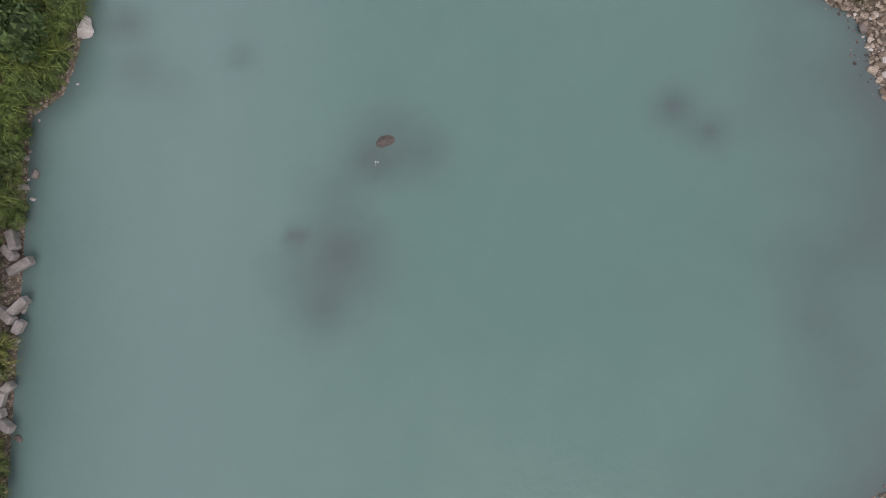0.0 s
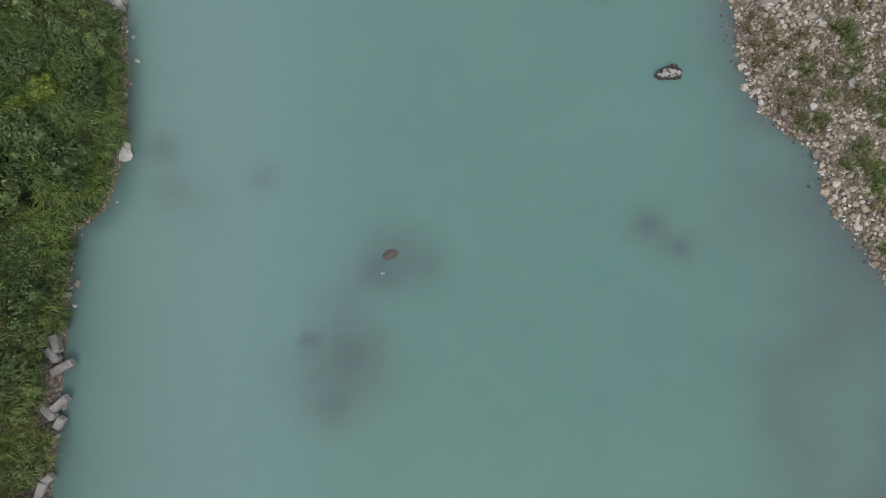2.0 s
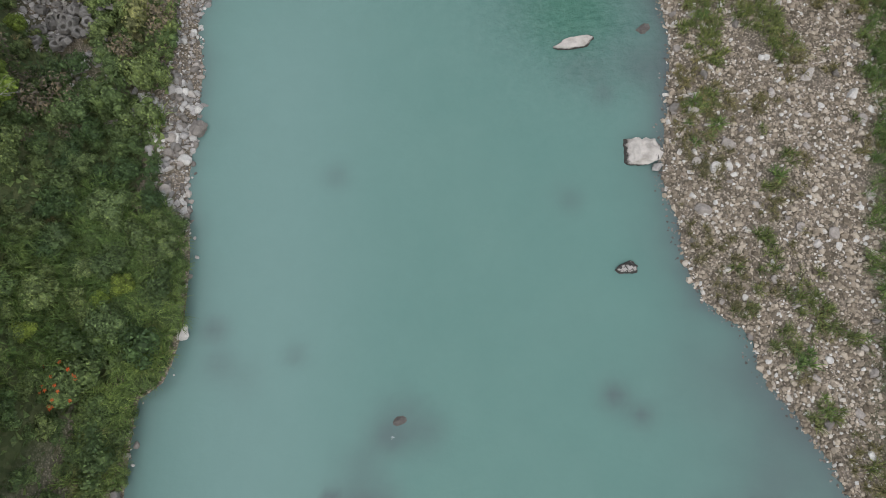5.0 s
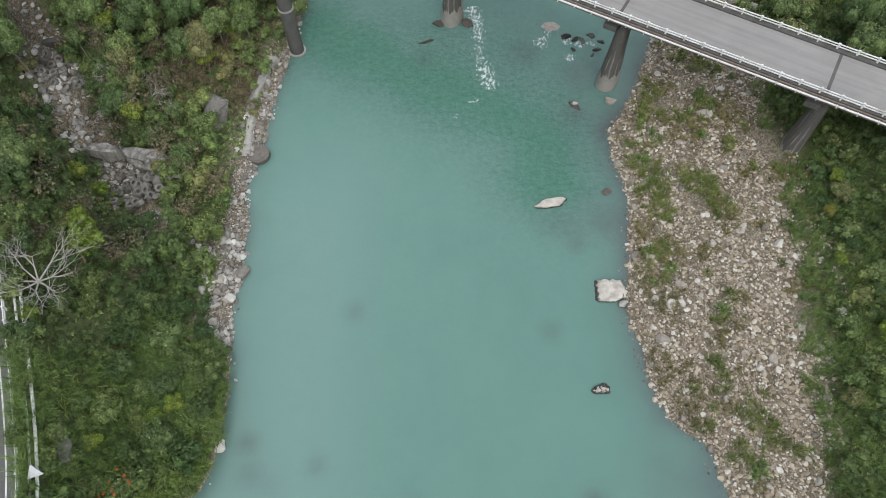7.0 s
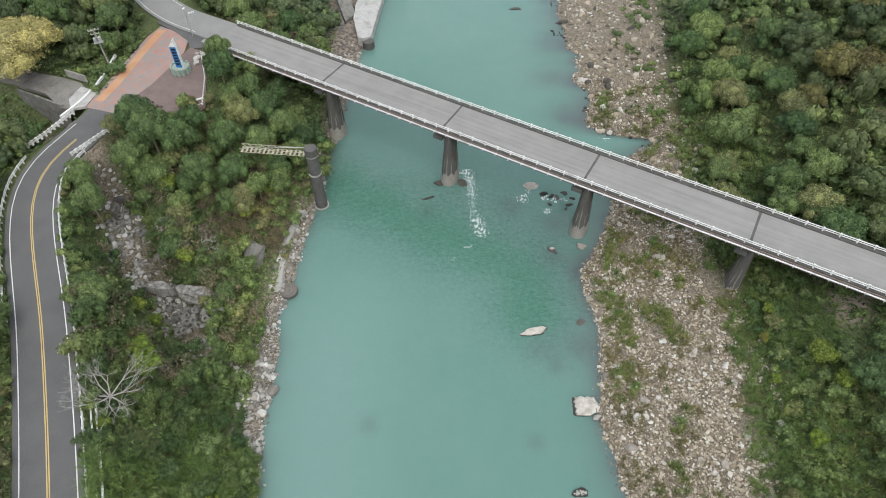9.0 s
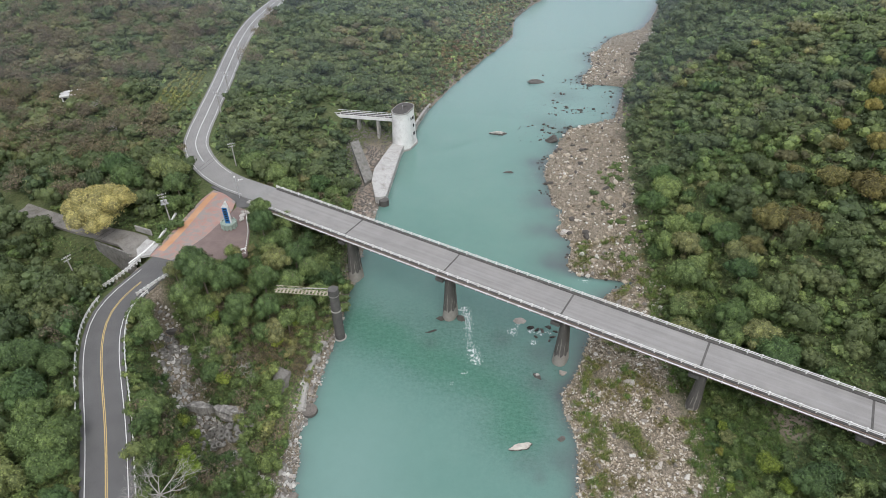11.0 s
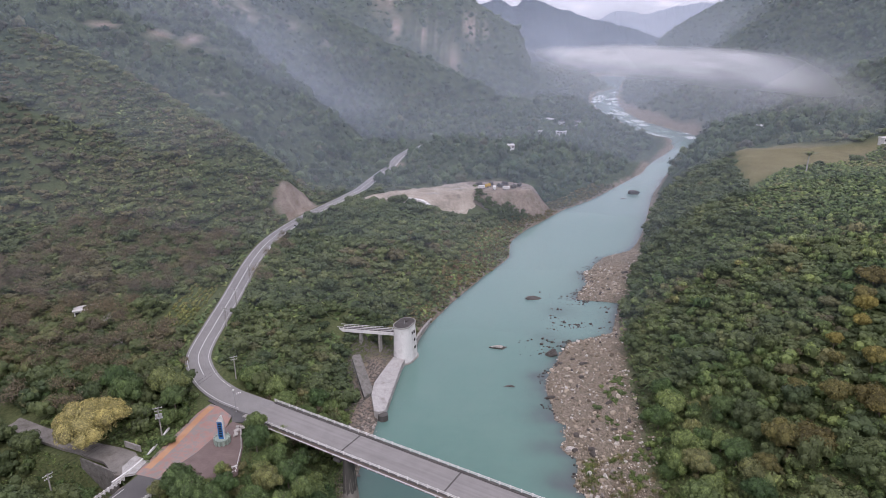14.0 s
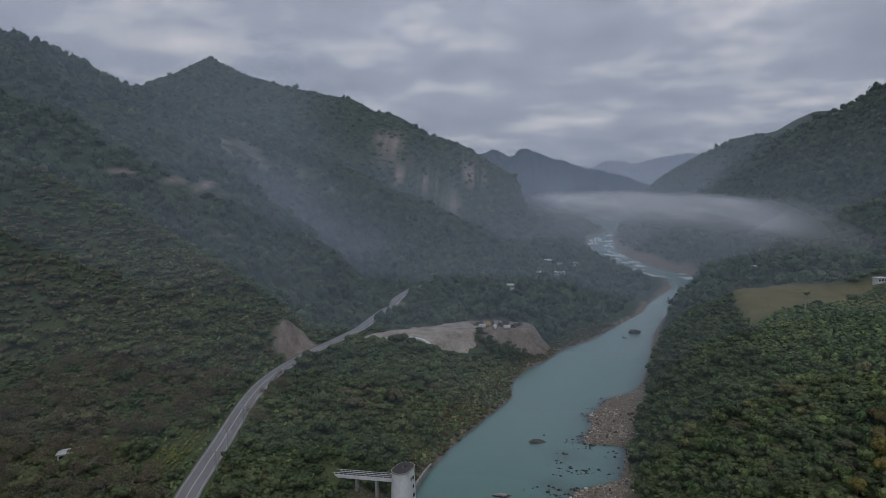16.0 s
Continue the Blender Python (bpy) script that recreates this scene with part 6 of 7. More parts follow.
tops = [utility_pole(-88.0, 137.0, 10.5, True, 25), utility_pole(-101.5, 106.5, 10.0, False, 60), utility_pole(-104, 72, 10.0, False, 70)]
more = [utility_pole(-96, 212, 9.5, False, 0), utility_pole(-99, 232, 9.5, False, 0), utility_pole(-103, 262, 9.5, False, 0), utility_pole(-78, 172, 9.0, False, 30)]


def cable(name, p, q, sag, label):
    bm = bmesh.new()
    pts = [p.lerp(q, i / 10) - Vector((0, 0, sag * 4 * (i / 10) * (1 - i / 10))) for i in range(11)]
    sweep(bm, pts, 0.028, 5)
    tagged(part(name, bm, M_BLACK), label, "cable", "overhead cables")


for a, b in ((tops[2], tops[1]), (tops[1], tops[0]), (tops[0], more[3]), (more[3], more[0]), (more[0], more[1]), (more[1], more[2])):
    for off in (-0.8, 0.8):
        cable("overhead_cable", a + Vector((off, 0, 0)), b + Vector((off, 0, 0)), 0.9, "thin black overhead cable between utility poles")

lamp = thing("street_lamp", pose(-70.2, 150.4, 16.7), "tall grey street lamp with cameras at the bridge end", "street lamp")
part("pole", tube(bmesh.new(), (0, 0, 0), (0, 0, 8.0), 0.13, 0.08, 8), M_STEEL, lamp)
part("head", box(bmesh.new(), -0.25, 0.25, -0.7, 0.2, 8.0, 8.2, 0.04), M_WHITE, lamp)
part("arm", tube(bmesh.new(), (0, 0, 6.0), (2.2, 0.6, 6.6), 0.05, n=6), M_STEEL, lamp)
for k in range(3):
    part("camera_box", box(bmesh.new(), 0.7 + k * 0.6, 1.0 + k * 0.6, 0.1, 0.5, 6.45 + k * 0.15, 6.75 + k * 0.15, 0.03), M_WHITE, lamp)

# concrete yard and walls beside the stream
M_WORN_ROAD = worn("worn_side_road", (0.16, 0.15, 0.135), (0.27, 0.255, 0.23), 0.25, 0.95, 3.0, 0.4, 0.04, stain=(0.075, 0.065, 0.05))
yard = part("pavement", prism(bmesh.new(), [(-90.5, 119), (-88.2, 124.5), (-92, 129), (-97, 131), (-112, 135), (-128, 141.5), (-170, 160), (-172, 154), (-147, 143.5), (-129, 136), (-112, 129.5), (-99, 124.6), (-93, 119.0)], GZ_ - 0.9, GZ_ + 0.02), M_WORN_ROAD)
apron = part("pavement", prism(bmesh.new(), [(-90.6, 118.8), (-87.4, 119.8), (-86.5, 125.6), (-91.5, 127.5), (-92.5, 122.5)], GZ_ - 0.6, GZ_ + 0.07), M_LANDING)
tagged(apron, "pale concrete apron where the side road meets the junction", "pavement", kind="structure")
tagged(yard, "cracked grey-brown concrete side road", "pavement", kind="structure")
wall = thing("retaining_wall", pose(0, 0, 0), "grey concrete retaining wall beside the side road", "wall")
part("wall_panel", box(bmesh.new(), -0.2, 0.2, -3.2, 3.2, GZ_, GZ_ + 2.0, 0.05), M_CONC, wall).matrix_local = pose(-93.5, 130.5, 0, 0, 0, 68)
# The dark colour carries both stains and the shade in the channel.
part("wall_panel", box(bmesh.new(), -0.25, 0.25, -7.5, 7.5, GZ_ - 8, GZ_ + 0.5, 0.05), M_ARMOUR, wall, "stained channel wall, its shade painted into the colour").matrix_local = pose(-99.5, 122.6, 0, 0, 0, 66)
kerb_line = smooth_line([(-91.5, 115.5, GZ_), (-88.8, 123, GZ_), (-87.6, 132, GZ_), (-87.8, 141, GZ_)], 5)
tagged(part("kerb", ribbon(bmesh.new(), kerb_line, -0.25, 0.25, 0.45, 0.6), M_CHALK), "whitewashed concrete kerb beside the junction", "kerb", kind="structure")


def barrier(line, off, label, spacing=2.0, rails=(0.55, 0.95), post=0.13, every=1):
    """A white roadside railing: posts and rails along a line."""
    d = np.gradient(line[:, :2], axis=0); d /= np.linalg.norm(d, axis=1, keepdims=True)
    n = np.stack([-d[:, 1], d[:, 0]], 1)
    pts = np.column_stack([line[:, :2] + n * off, line[:, 2]])
    run = np.concatenate([[0], np.cumsum(np.linalg.norm(np.diff(pts[:, :2], axis=0), axis=1))])
    ob = thing("guard_rail", pose(*pts[0]), label, "guard rail", "roadside guard rails")
    base = None
    for s in np.arange(0, run[-1], spacing):
        x, y, z = (np.interp(s, run, pts[:, k]) for k in range(3))
        if base is None:
            bm = box(bmesh.new(), -post, post, -post, post, -0.3, rails[-1] + 0.1, 0.03)
            base = part("rail_post", bm, M_WHITE, ob)
            p = base
        else:
            p = new("rail_post", base.data); p.parent = ob
        p.location = (x - pts[0][0], y - pts[0][1], z - pts[0][2])
    for h in rails:
        bm = ribbon(bmesh.new(), pts - pts[0], -0.06, 0.06, h, 0.16)
        part("rail", bm, M_WHITE, ob)
    return ob


near_road = road_line(-60, 106, 3.0)
barrier(near_road, -5.4, "white guard rail along the river side of the road")
barrier(road_line(62, 102, 3.0), 5.5, "white guard rail along the slope side of the road")
barrier(np.array([(-94.5, 105, GZ_), (-92.6, 108.5, GZ_), (-90.5, 113.5, GZ_), (-89, 117.5, GZ_)]), 0.0, "white concrete parapet of the small stream bridge", 1.2, (0.35, 0.6, 0.95), 0.2)
barrier(np.array([(-83.5, 102.5, GZ_), (-81.5, 106, GZ_), (-79.4, 109.5, GZ_), (-78, 112, GZ_)]), 0.0, "blue-grey and white parapet of the small stream bridge", 1.2, (0.35, 0.6, 0.95), 0.2)
barrier(road_line(300, 700, 8.0), -5.2, "white guard rail along the valley road", 4.0)
for off, r in ((-6.4, 0.15), (-7.2, 0.2)):
    bm = bmesh.new()
    line = road_line(-30, 44, 4.0)
    d = np.gradient(line[:, :2], axis=0); d /= np.linalg.norm(d, axis=1, keepdims=True)
    pts = np.column_stack([line[:, 0] - d[:, 1] * off, line[:, 1] + d[:, 0] * off, line[:, 2] - 0.2])
    sweep(bm, pts, r, 8)
    tagged(part("water_pipe", bm, M_CHALK), "white-painted water pipe beside the road", "pipe", "pipes beside the road")
sign = thing("road_sign", pose(-46.2, 21.6, 15.6, 0, 0, 20), "grey back of a triangular roadside sign on a post", "road sign")
bm = bmesh.new()
prism(bm, [(-0.9, -0.75), (0.9, -0.75), (0, 0.85)], -0.04, 0.04)
bmesh.ops.rotate(bm, cent=(0, 0, 0), matrix=Matrix.Rotation(radians(40), 3, "X"), verts=bm.verts[:])
part("plate", bm, M_STEEL, sign).location = (0, 0, 2.3)
part("post", tube(bmesh.new(), (0, 0.1, 0), (0, 0.1, 2.2), 0.06, n=6), M_STEEL, sign)

# ---- the stream: armour blocks, wall, weir ----


def armour_mesh():
    """A hollow six-sided concrete block."""
    bm = bmesh.new()
    rings = []
    for r, z in ((1.0, 0), (1.05, 0.1), (1.05, 0.85), (0.97, 0.95), (0.55, 0.95), (0.5, 0.85), (0.5, 0.05)):
        rings.append([bm.verts.new((r * math.cos(k * math.pi / 3), r * math.sin(k * math.pi / 3), z)) for k in range(6)])
    for u, v in zip(rings[:-1], rings[1:]):
        for k in range(6):
            bm.faces.new((u[k], u[(k + 1) % 6], v[(k + 1) % 6], v[k]))
    bm.faces.new(rings[-1])
    bmesh.ops.recalc_face_normals(bm, faces=bm.faces[:])
    return bm


block = part("armour_block", armour_mesh(), M_ARMOUR)
tagged(block, "hollow six-sided grey concrete armour block in the stream mouth", "concrete block", "armour blocks in the stream")
rng = np.random.default_rng(31)
n = 0
for i in range(9):
    for j in range(5):
        if (i < 2 and j > 2) or rng.random() < 0.1:
            continue
        x, y = -60.0 + i * 1.55 + (j % 2) * 0.8 + rng.normal() * 0.42, 74.2 - j * 1.45 - i * 0.12 + rng.normal() * 0.42
        m = pose(x, y, ground_z(x, y) + 0.45 + 0.14 * j, rng.normal() * 30, rng.normal() * 30, rng.uniform(0, 60)) @ Matrix.Diagonal((0.82, 0.82, 0.85, 1))
        if n == 0:
            block.matrix_world = m
        else:
            ob = new("armour_block", block.data)
            ob.matrix_world = m
            tagged(ob, "hollow six-sided grey concrete armour block in the stream mouth", "concrete block", "armour blocks in the stream")
        n += 1
for i in range(5):
    for j in range(4):
        x, y = -77.5 + i * 1.5 + j * 0.9, 97.0 - j * 1.9 + rng.normal() * 0.3
        ob = new("armour_block", block.data)
        ob.matrix_world = pose(x, y, ground_z(x, y) + 0.15, rng.normal() * 26, rng.normal() * 26, rng.uniform(0, 60)) @ Matrix.Diagonal((0.8, 0.8, 0.8, 1))
        tagged(ob, "hollow six-sided pale concrete armour block in the stream bed", "concrete block", "armour blocks in the stream")
def streaked_material():
    """Weathered rock with pale and dark runs down its face."""
    k = Nodes("streaked_rock", 0.85)
    lean = k.n("ShaderNodeMapping", Scale=(1.0, 1.0, 0.16), Rotation=(0, 0.35, 0.3))
    k.to(k.pos(), lean.inputs[0])
    c = k.ramp(k.noise(0.9, 6, 0.7, lean.outputs[0]), (0.34, (0.10, 0.096, 0.088)), (0.5, (0.24, 0.23, 0.215)), (0.66, (0.40, 0.385, 0.36)))
    c = k.mix(0.6, c, k.ramp(k.noise(2.2, 6, 0.7), (0.35, (0.45, 0.45, 0.42)), (0.65, (1.2, 1.2, 1.16))), "MULTIPLY")
    k.color(c).bump(k.noise(1.6, 7, 0.72), 0.9, 0.4)
    return k.m


M_STREAKED = streaked_material()
M_REVET = worn("mossy_rock", (0.13, 0.122, 0.11), (0.25, 0.238, 0.215), 0.6, 0.9, 3.0, 0.9, 0.25, stain=(0.055, 0.06, 0.04))
boulder(-61.0, 77.6, 1.6, 4.4, (1.3, 0.5, 0.75), -8, 710, M_STREAKED, "broad weathered rock face above the stream mouth", "rock faces above the stream", 0.5, "rock_face", 9)
boulder(-53.2, 76.2, 2.4, 4.8, (1.25, 0.5, 0.8), -14, 711, M_STREAKED, "broad weathered rock face above the stream mouth", "rock faces above the stream", 0.5, "rock_face", 9)
boulder(-43.5, 87, 2.4, 4.0, (0.6, 1.3, 0.9), 10, 712, M_REVET, "grey rock face on the bank", "rock faces above the stream", 0.5, "rock_face", 9)
boulder(-47.0, 25.0, ground_z(-47, 25) + 0.4, 2.6, (0.55, 1.2, 0.6), 25, 713, M_REVET, "grey rock face below the road", "", 0.35, "rock_face", 14)
weir = thing("weir", pose(-76.3, 99.6, ground_z(-76.3, 99.6), 0, 0, 12), "low brown-stained concrete weir across the stream", "weir")
part("sill", box(bmesh.new(), -4.2, 4.2, -0.6, 0.6, -1.5, 1.3, 0.08), M_CONC_DARK, weir)
part("side_wall", box(bmesh.new(), -5.0, -4.3, -9, 3, -1.5, 2.6, 0.06), M_CONC, weir)
way = np.array(smooth_line([(-36.6, 78, 1.7), (-36.9, 84, 1.9), (-37.6, 90, 2.0), (-36.4, 96, 2.0), (-35.4, 101, 2.1)], 9))
gu, gv = np.meshgrid(np.linspace(-1, 1, 9), np.arange(len(way)))
gw = 0.95 + 0.5 * relief(gu * 0 + gu, gv * 1.0, 3.0, 3, 65)
lx = way[gv.astype(int), 0] + gu * gw + 0.2 * relief(gu * 3, gv * 1.0, 1.5, 2, 66)
lz = way[gv.astype(int), 2] + 0.25 * relief(gu * 2, gv * 1.0, 2.0, 3, 67) - 1.3 * np.abs(gu) ** 5
ledge = mesh_of("embankment", np.stack([lx, way[gv.astype(int), 1] + 0 * gu, lz], -1).reshape(-1, 3), grid_faces(*gu.shape), M_CONC, False)
tagged(ledge, "worn broken concrete ledge along the bank", "ledge")
# Stands for a flat boulder; the round stub shape is made up.
nub = thing("stub_boulder", pose(-34.6, 78.6, -0.2, 0, 0, -20), "flat dark boulder at the shore, built as a round stub", "platform")
part("stub", tube(bmesh.new(), (0, 0, -1), (0, 0, 1.0), 2.1, 1.9, 14), M_CONC_DARK, nub)
part("rim", tube(bmesh.new(), (0, 0, 1.0), (0, 0, 1.15), 2.0, 1.95, 14), M_SPOIL, nub)
BEAMS = ((-36.7, 8.9, -65, 1.8), (-36.9, 7.8, -40, 1.6), (-35.9, 6.7, 28, 2.4), (-35.9, 3.2, 40, 2.2), (-36.9, 2.5, -35, 2.0), (-35.7, 1.5, 60, 1.2), (-36.9, -4.7, 70, 1.8), (-36.4, -6.7, -30, 1.8), (-37.3, -6.0, 20, 2.0), (-36.3, -3.6, 40, 1.1))
for k, (x, y, a, l) in enumerate(BEAMS):
    bm = box(bmesh.new(), -l * 0.5, l * 0.5, -0.38, 0.38, -0.4, 0.4, 0.1)
    ob = part("concrete_block", bm, M_CONC)
    ob.matrix_world = pose(x, y, max(0.75, ground_z(x, y) + 0.3), 6, -10, a)
    tagged(ob, "broken grey concrete beam lying at the shore", "concrete block", "beams along the shore")

# ---- remains of the old suspension bridge ----
pylon = thing("bridge_pylon", pose(-31.3, 104.6, 0), "dark weathered concrete column of a former suspension bridge", "column")
part("shaft", tube(bmesh.new(), (0, 0, -1), (0, 0, 10.4), 1.4, 1.3, 20), M_CONC_DARK, pylon, smooth=False)
part("collar", tube(bmesh.new(), (0, 0, 10.4), (0, 0, 10.7), 1.45, 1.45, 20), M_CONC, pylon)
part("upper_shaft", tube(bmesh.new(), (0, 0, 10.8), (0, 0, 15.9), 1.3, 1.26, 20), M_CONC_DARK, pylon)
part("collar", tube(bmesh.new(), (0, 0, 15.9), (0, 0, 16.1), 1.4, 1.4, 20), M_CONC, pylon)
part("cap", tube(bmesh.new(), (0, 0, 16.2), (0, 0, 18.0), 1.45, 1.4, 20), M_CONC_DARK, pylon)
part("foot_ring", tube(bmesh.new(), (0, 0, -0.5), (0, 0, 0.25), 1.75, 1.75, 20), M_CONC, pylon)
M_TRUSS = worn("faded_cream_paint", (0.36, 0.33, 0.25), (0.50, 0.46, 0.36), 1.0, stain=(0.20, 0.13, 0.08))
truss = thing("footbridge_remnant", pose(-33, 105.6, 15.4, 0, 0, 176), "broken pale steel truss jutting from the old column", "truss")
for y in (-0.8, 0.8):
    for z in (0.0, 1.0):
        part("chord", tube(bmesh.new(), (0, y, z), (14.5, y, z + 0.15), 0.08, n=6), M_TRUSS, truss)
    for k in range(10):
        part("brace", tube(bmesh.new(), (k * 1.45, y, 0), (k * 1.45 + 1.45, y, 1.1), 0.045, n=5), M_TRUSS, truss)
for k in range(15):
    part("deck_plank", box(bmesh.new(), k, k + 0.45, -0.85, 0.85, 0.06, 0.12), M_TRUSS, truss)
part("stay_cable", tube(bmesh.new(), (0, 0, 1.8), (14, 0.3, 1.2), 0.05, n=5), M_STEEL, truss)

# ---- the intake tower ----
TOWER_H = 16.0
tower = thing("intake_tower", pose(-23.0, 219.3, 0, 0, 0, -22), "white-painted concrete water intake tower with a dark flat roof", "tower")


def oblong(bm, half, levels):
    """A body with a long round-ended plan; levels are z, radius."""
    rings = []
    for z, r in levels:
        ring = []
        for a in range(24):
            t = 2 * math.pi * (a + 0.5) / 24
            ring.append(bm.verts.new((r * math.cos(t), r * math.sin(t) + math.copysign(half, math.sin(t)), z)))
        rings.append(ring)
    for u, v in zip(rings[:-1], rings[1:]):
        for a in range(24):
            bm.faces.new((u[a], u[(a + 1) % 24], v[(a + 1) % 24], v[a]))
    bm.faces.new(rings[-1])
    bmesh.ops.recalc_face_normals(bm, faces=bm.faces[:])
    return bm


part("shaft", oblong(bmesh.new(), 2.2, [(-2, 4.2), (0.5, 4.15), (TOWER_H - 1.2, 3.5), (TOWER_H, 3.62)]), M_CHALK, tower)
part("plinth", oblong(bmesh.new(), 2.3, [(-2, 4.7), (0.6, 4.6)]), M_CONC, tower)
part("parapet", oblong(bmesh.new(), 2.2, [(TOWER_H + 0.004, 3.72), (TOWER_H + 0.5, 3.72)]), M_CONC, tower)
part("roof", oblong(bmesh.new(), 2.2, [(TOWER_H + 0.3, 3.4), (TOWER_H + 0.52, 3.4)]), M_ROOF, tower, "dark stained flat roof")
for z, a in ((12.5, 8), (9.0, 8), (5.5, 5), (12.5, -20)):
    p = part("window", box(bmesh.new(), -0.35, 0.2, -0.5, 0.5, -0.6, 0.6), M_BLACK, tower, "small dark window opening")
    p.matrix_local = pose((4.2 - 0.045 * z) * math.cos(radians(a)), 1.0 + 4 * math.sin(radians(a)), z, 0, 0, a)
part("roof_hatch", box(bmesh.new(), -0.6, 0.6, 1.2, 2.4, TOWER_H + 0.52, TOWER_H + 0.9, 0.05), M_ROOF, tower)
part("roof_mast", tube(bmesh.new(), (0.3, -0.6, TOWER_H + 0.5), (0.3, -0.6, TOWER_H + 2.0), 0.06, n=6), M_WHITE, tower)
walkway = thing("service_footbridge", pose(-26.6, 220.5, 12.0, 0, 0, 171), "white concrete footbridge leading to the intake tower", "footbridge")
part("deck", box(bmesh.new(), 0, 26, -1.5, 1.5, -0.5, 0.0, 0.04), M_ROOF, walkway)
for s in (-1.55, 1.55):
    part("beam", box(bmesh.new(), 0, 26, s - 0.18, s + 0.18, -1.3, 0.1, 0.04), M_CHALK, walkway)
    part("railing", box(bmesh.new(), 0, 26, s - 0.08, s + 0.08, 0.75, 0.9, 0.02), M_CHALK, walkway)
    for k in range(14):
        part("baluster", box(bmesh.new(), 0.3 + k * 1.9, 0.5 + k * 1.9, s - 0.08, s + 0.08, 0.1, 0.75), M_CHALK, walkway)
for x in (7.5, 16):
    part("support", box(bmesh.new(), x - 0.5, x + 0.5, -1.2, 1.2, -12, -0.5, 0.05), M_CONC, walkway)
apron = part("embankment", prism(bmesh.new(), [(-22.6, 214), (-23.6, 208), (-26.0, 174.5), (-28.0, 172.5), (-29.8, 173), (-32.4, 184), (-32.6, 193), (-28.8, 209.5), (-27.5, 214)], -2.5, 2.6), M_LANDING)
tagged(apron, "pale concrete landing wall below the intake tower", "embankment")
for v in apron.data.vertices:
    if v.co.x < -27.2 and v.co.z > 0:
        v.co.z = 3.2
stair = part("ramp", prism(bmesh.new(), [(-42.6, 201.5), (-39.6, 203.5), (-32.0, 187), (-34.8, 182.5)], 0, 1), M_ARMOUR)
for v in stair.data.vertices:
    v.co.z = (10.2 if v.co.y > 195 else 3.0) - (0 if v.co.z > 0.5 else 2.5)
tagged(stair, "steep concrete ramp up the bank beside the tower", "ramp")
drum = part("concrete_drum", tube(bmesh.new(), (-26.6, 172.6, -1.5), (-26.6, 172.6, 2.2), 1.9, 1.8, 16), M_CONC_DARK)
tagged(drum, "dark round concrete head at the end of the landing wall", "concrete drum")
up = part("training_wall", ribbon(bmesh.new(), smooth_line([(-21, 226, 2.5), (-19.2, 236, 2.5), (-16.5, 248, 2.2), (-14.2, 256, 2)], 4), -0.5, 0.5, 0.0, 4.5), M_CONC)
tagged(up, "low concrete wall along the water above the tower", "wall")
pipe = part("fallen_pipe", tube(bmesh.new(), (-44, 172, ground_z(-44, 172) + 0.3), (-35, 163, ground_z(-35, 163) + 0.4), 0.22, n=8), M_CHALK)
tagged(pipe, "white pipe lying on the stony bank", "pipe")

# ---- single plants that stand out ----
yellow = crown_data(canopy(34, 11000, 0.032, np.random.default_rng(501), small=0.13, large=0.24, wide=0.82), M_YELLOW)
tree(-106.5, 133, 11.6, 11.4, 4, "broad tree covered in pale yellow blossom", "", yellow)
rusty = crown_data(canopy(16, 2200, 0.06, np.random.default_rng(502), small=0.2, large=0.32), M_RUST)
for x, y, r in ((118, 135, 7.5), (150, 196, 7), (97, 128, 7.5), (158, 178, 6)):
    tree(x, y, r, r * 0.9, int(x), "broad tree with olive-brown foliage on the slope", "olive-brown trees", rusty)


def bare_tree(x, y, h, seed, label, twigs=5, limbs=0):
    rng = np.random.default_rng(seed)
    bm = bmesh.new()

    def grow(p, d, l, r, depth):
        q = p + d * l
        tube(bm, p, q, r, r * 0.68, 6 if depth < 2 else 4)
        if depth == twigs:
            return
        if limbs and depth == 0:
            for k in range(limbs):
                a = 6.283 * k / limbs + 0.5 * rng.random()
                grow(q, Vector((math.cos(a), math.sin(a), rng.uniform(0.25, 0.8))).normalized(), h * rng.uniform(0.24, 0.34), r * 0.7, 1)
            return
        for _ in range(4 if depth == 0 else 3 if depth < (3 if limbs else 4) else 2):
            e = (d * 1.5 + Vector(rng.normal(size=3)) * Vector((0.8, 0.8, 0.4))).normalized() if limbs else (d * 0.7 + Vector(rng.normal(size=3)) * Vector((0.95, 0.95, 0.4))).normalized()
            grow(q, e, l * rng.uniform(0.62, 0.88), r * 0.6, depth + 1)

    grow(Vector((0, 0, -0.5)), Vector((0.1, 0.05, 1)).normalized(), h * (0.42 if limbs else 0.2), h * (0.022 if limbs else 0.015), 0)
    ob = thing("bare_tree", pose(x, y, ground_z(x, y)), label, "tree", "leafless trees")
    part("trunk", bm, M_PALE_BARK, ob)
    return ob


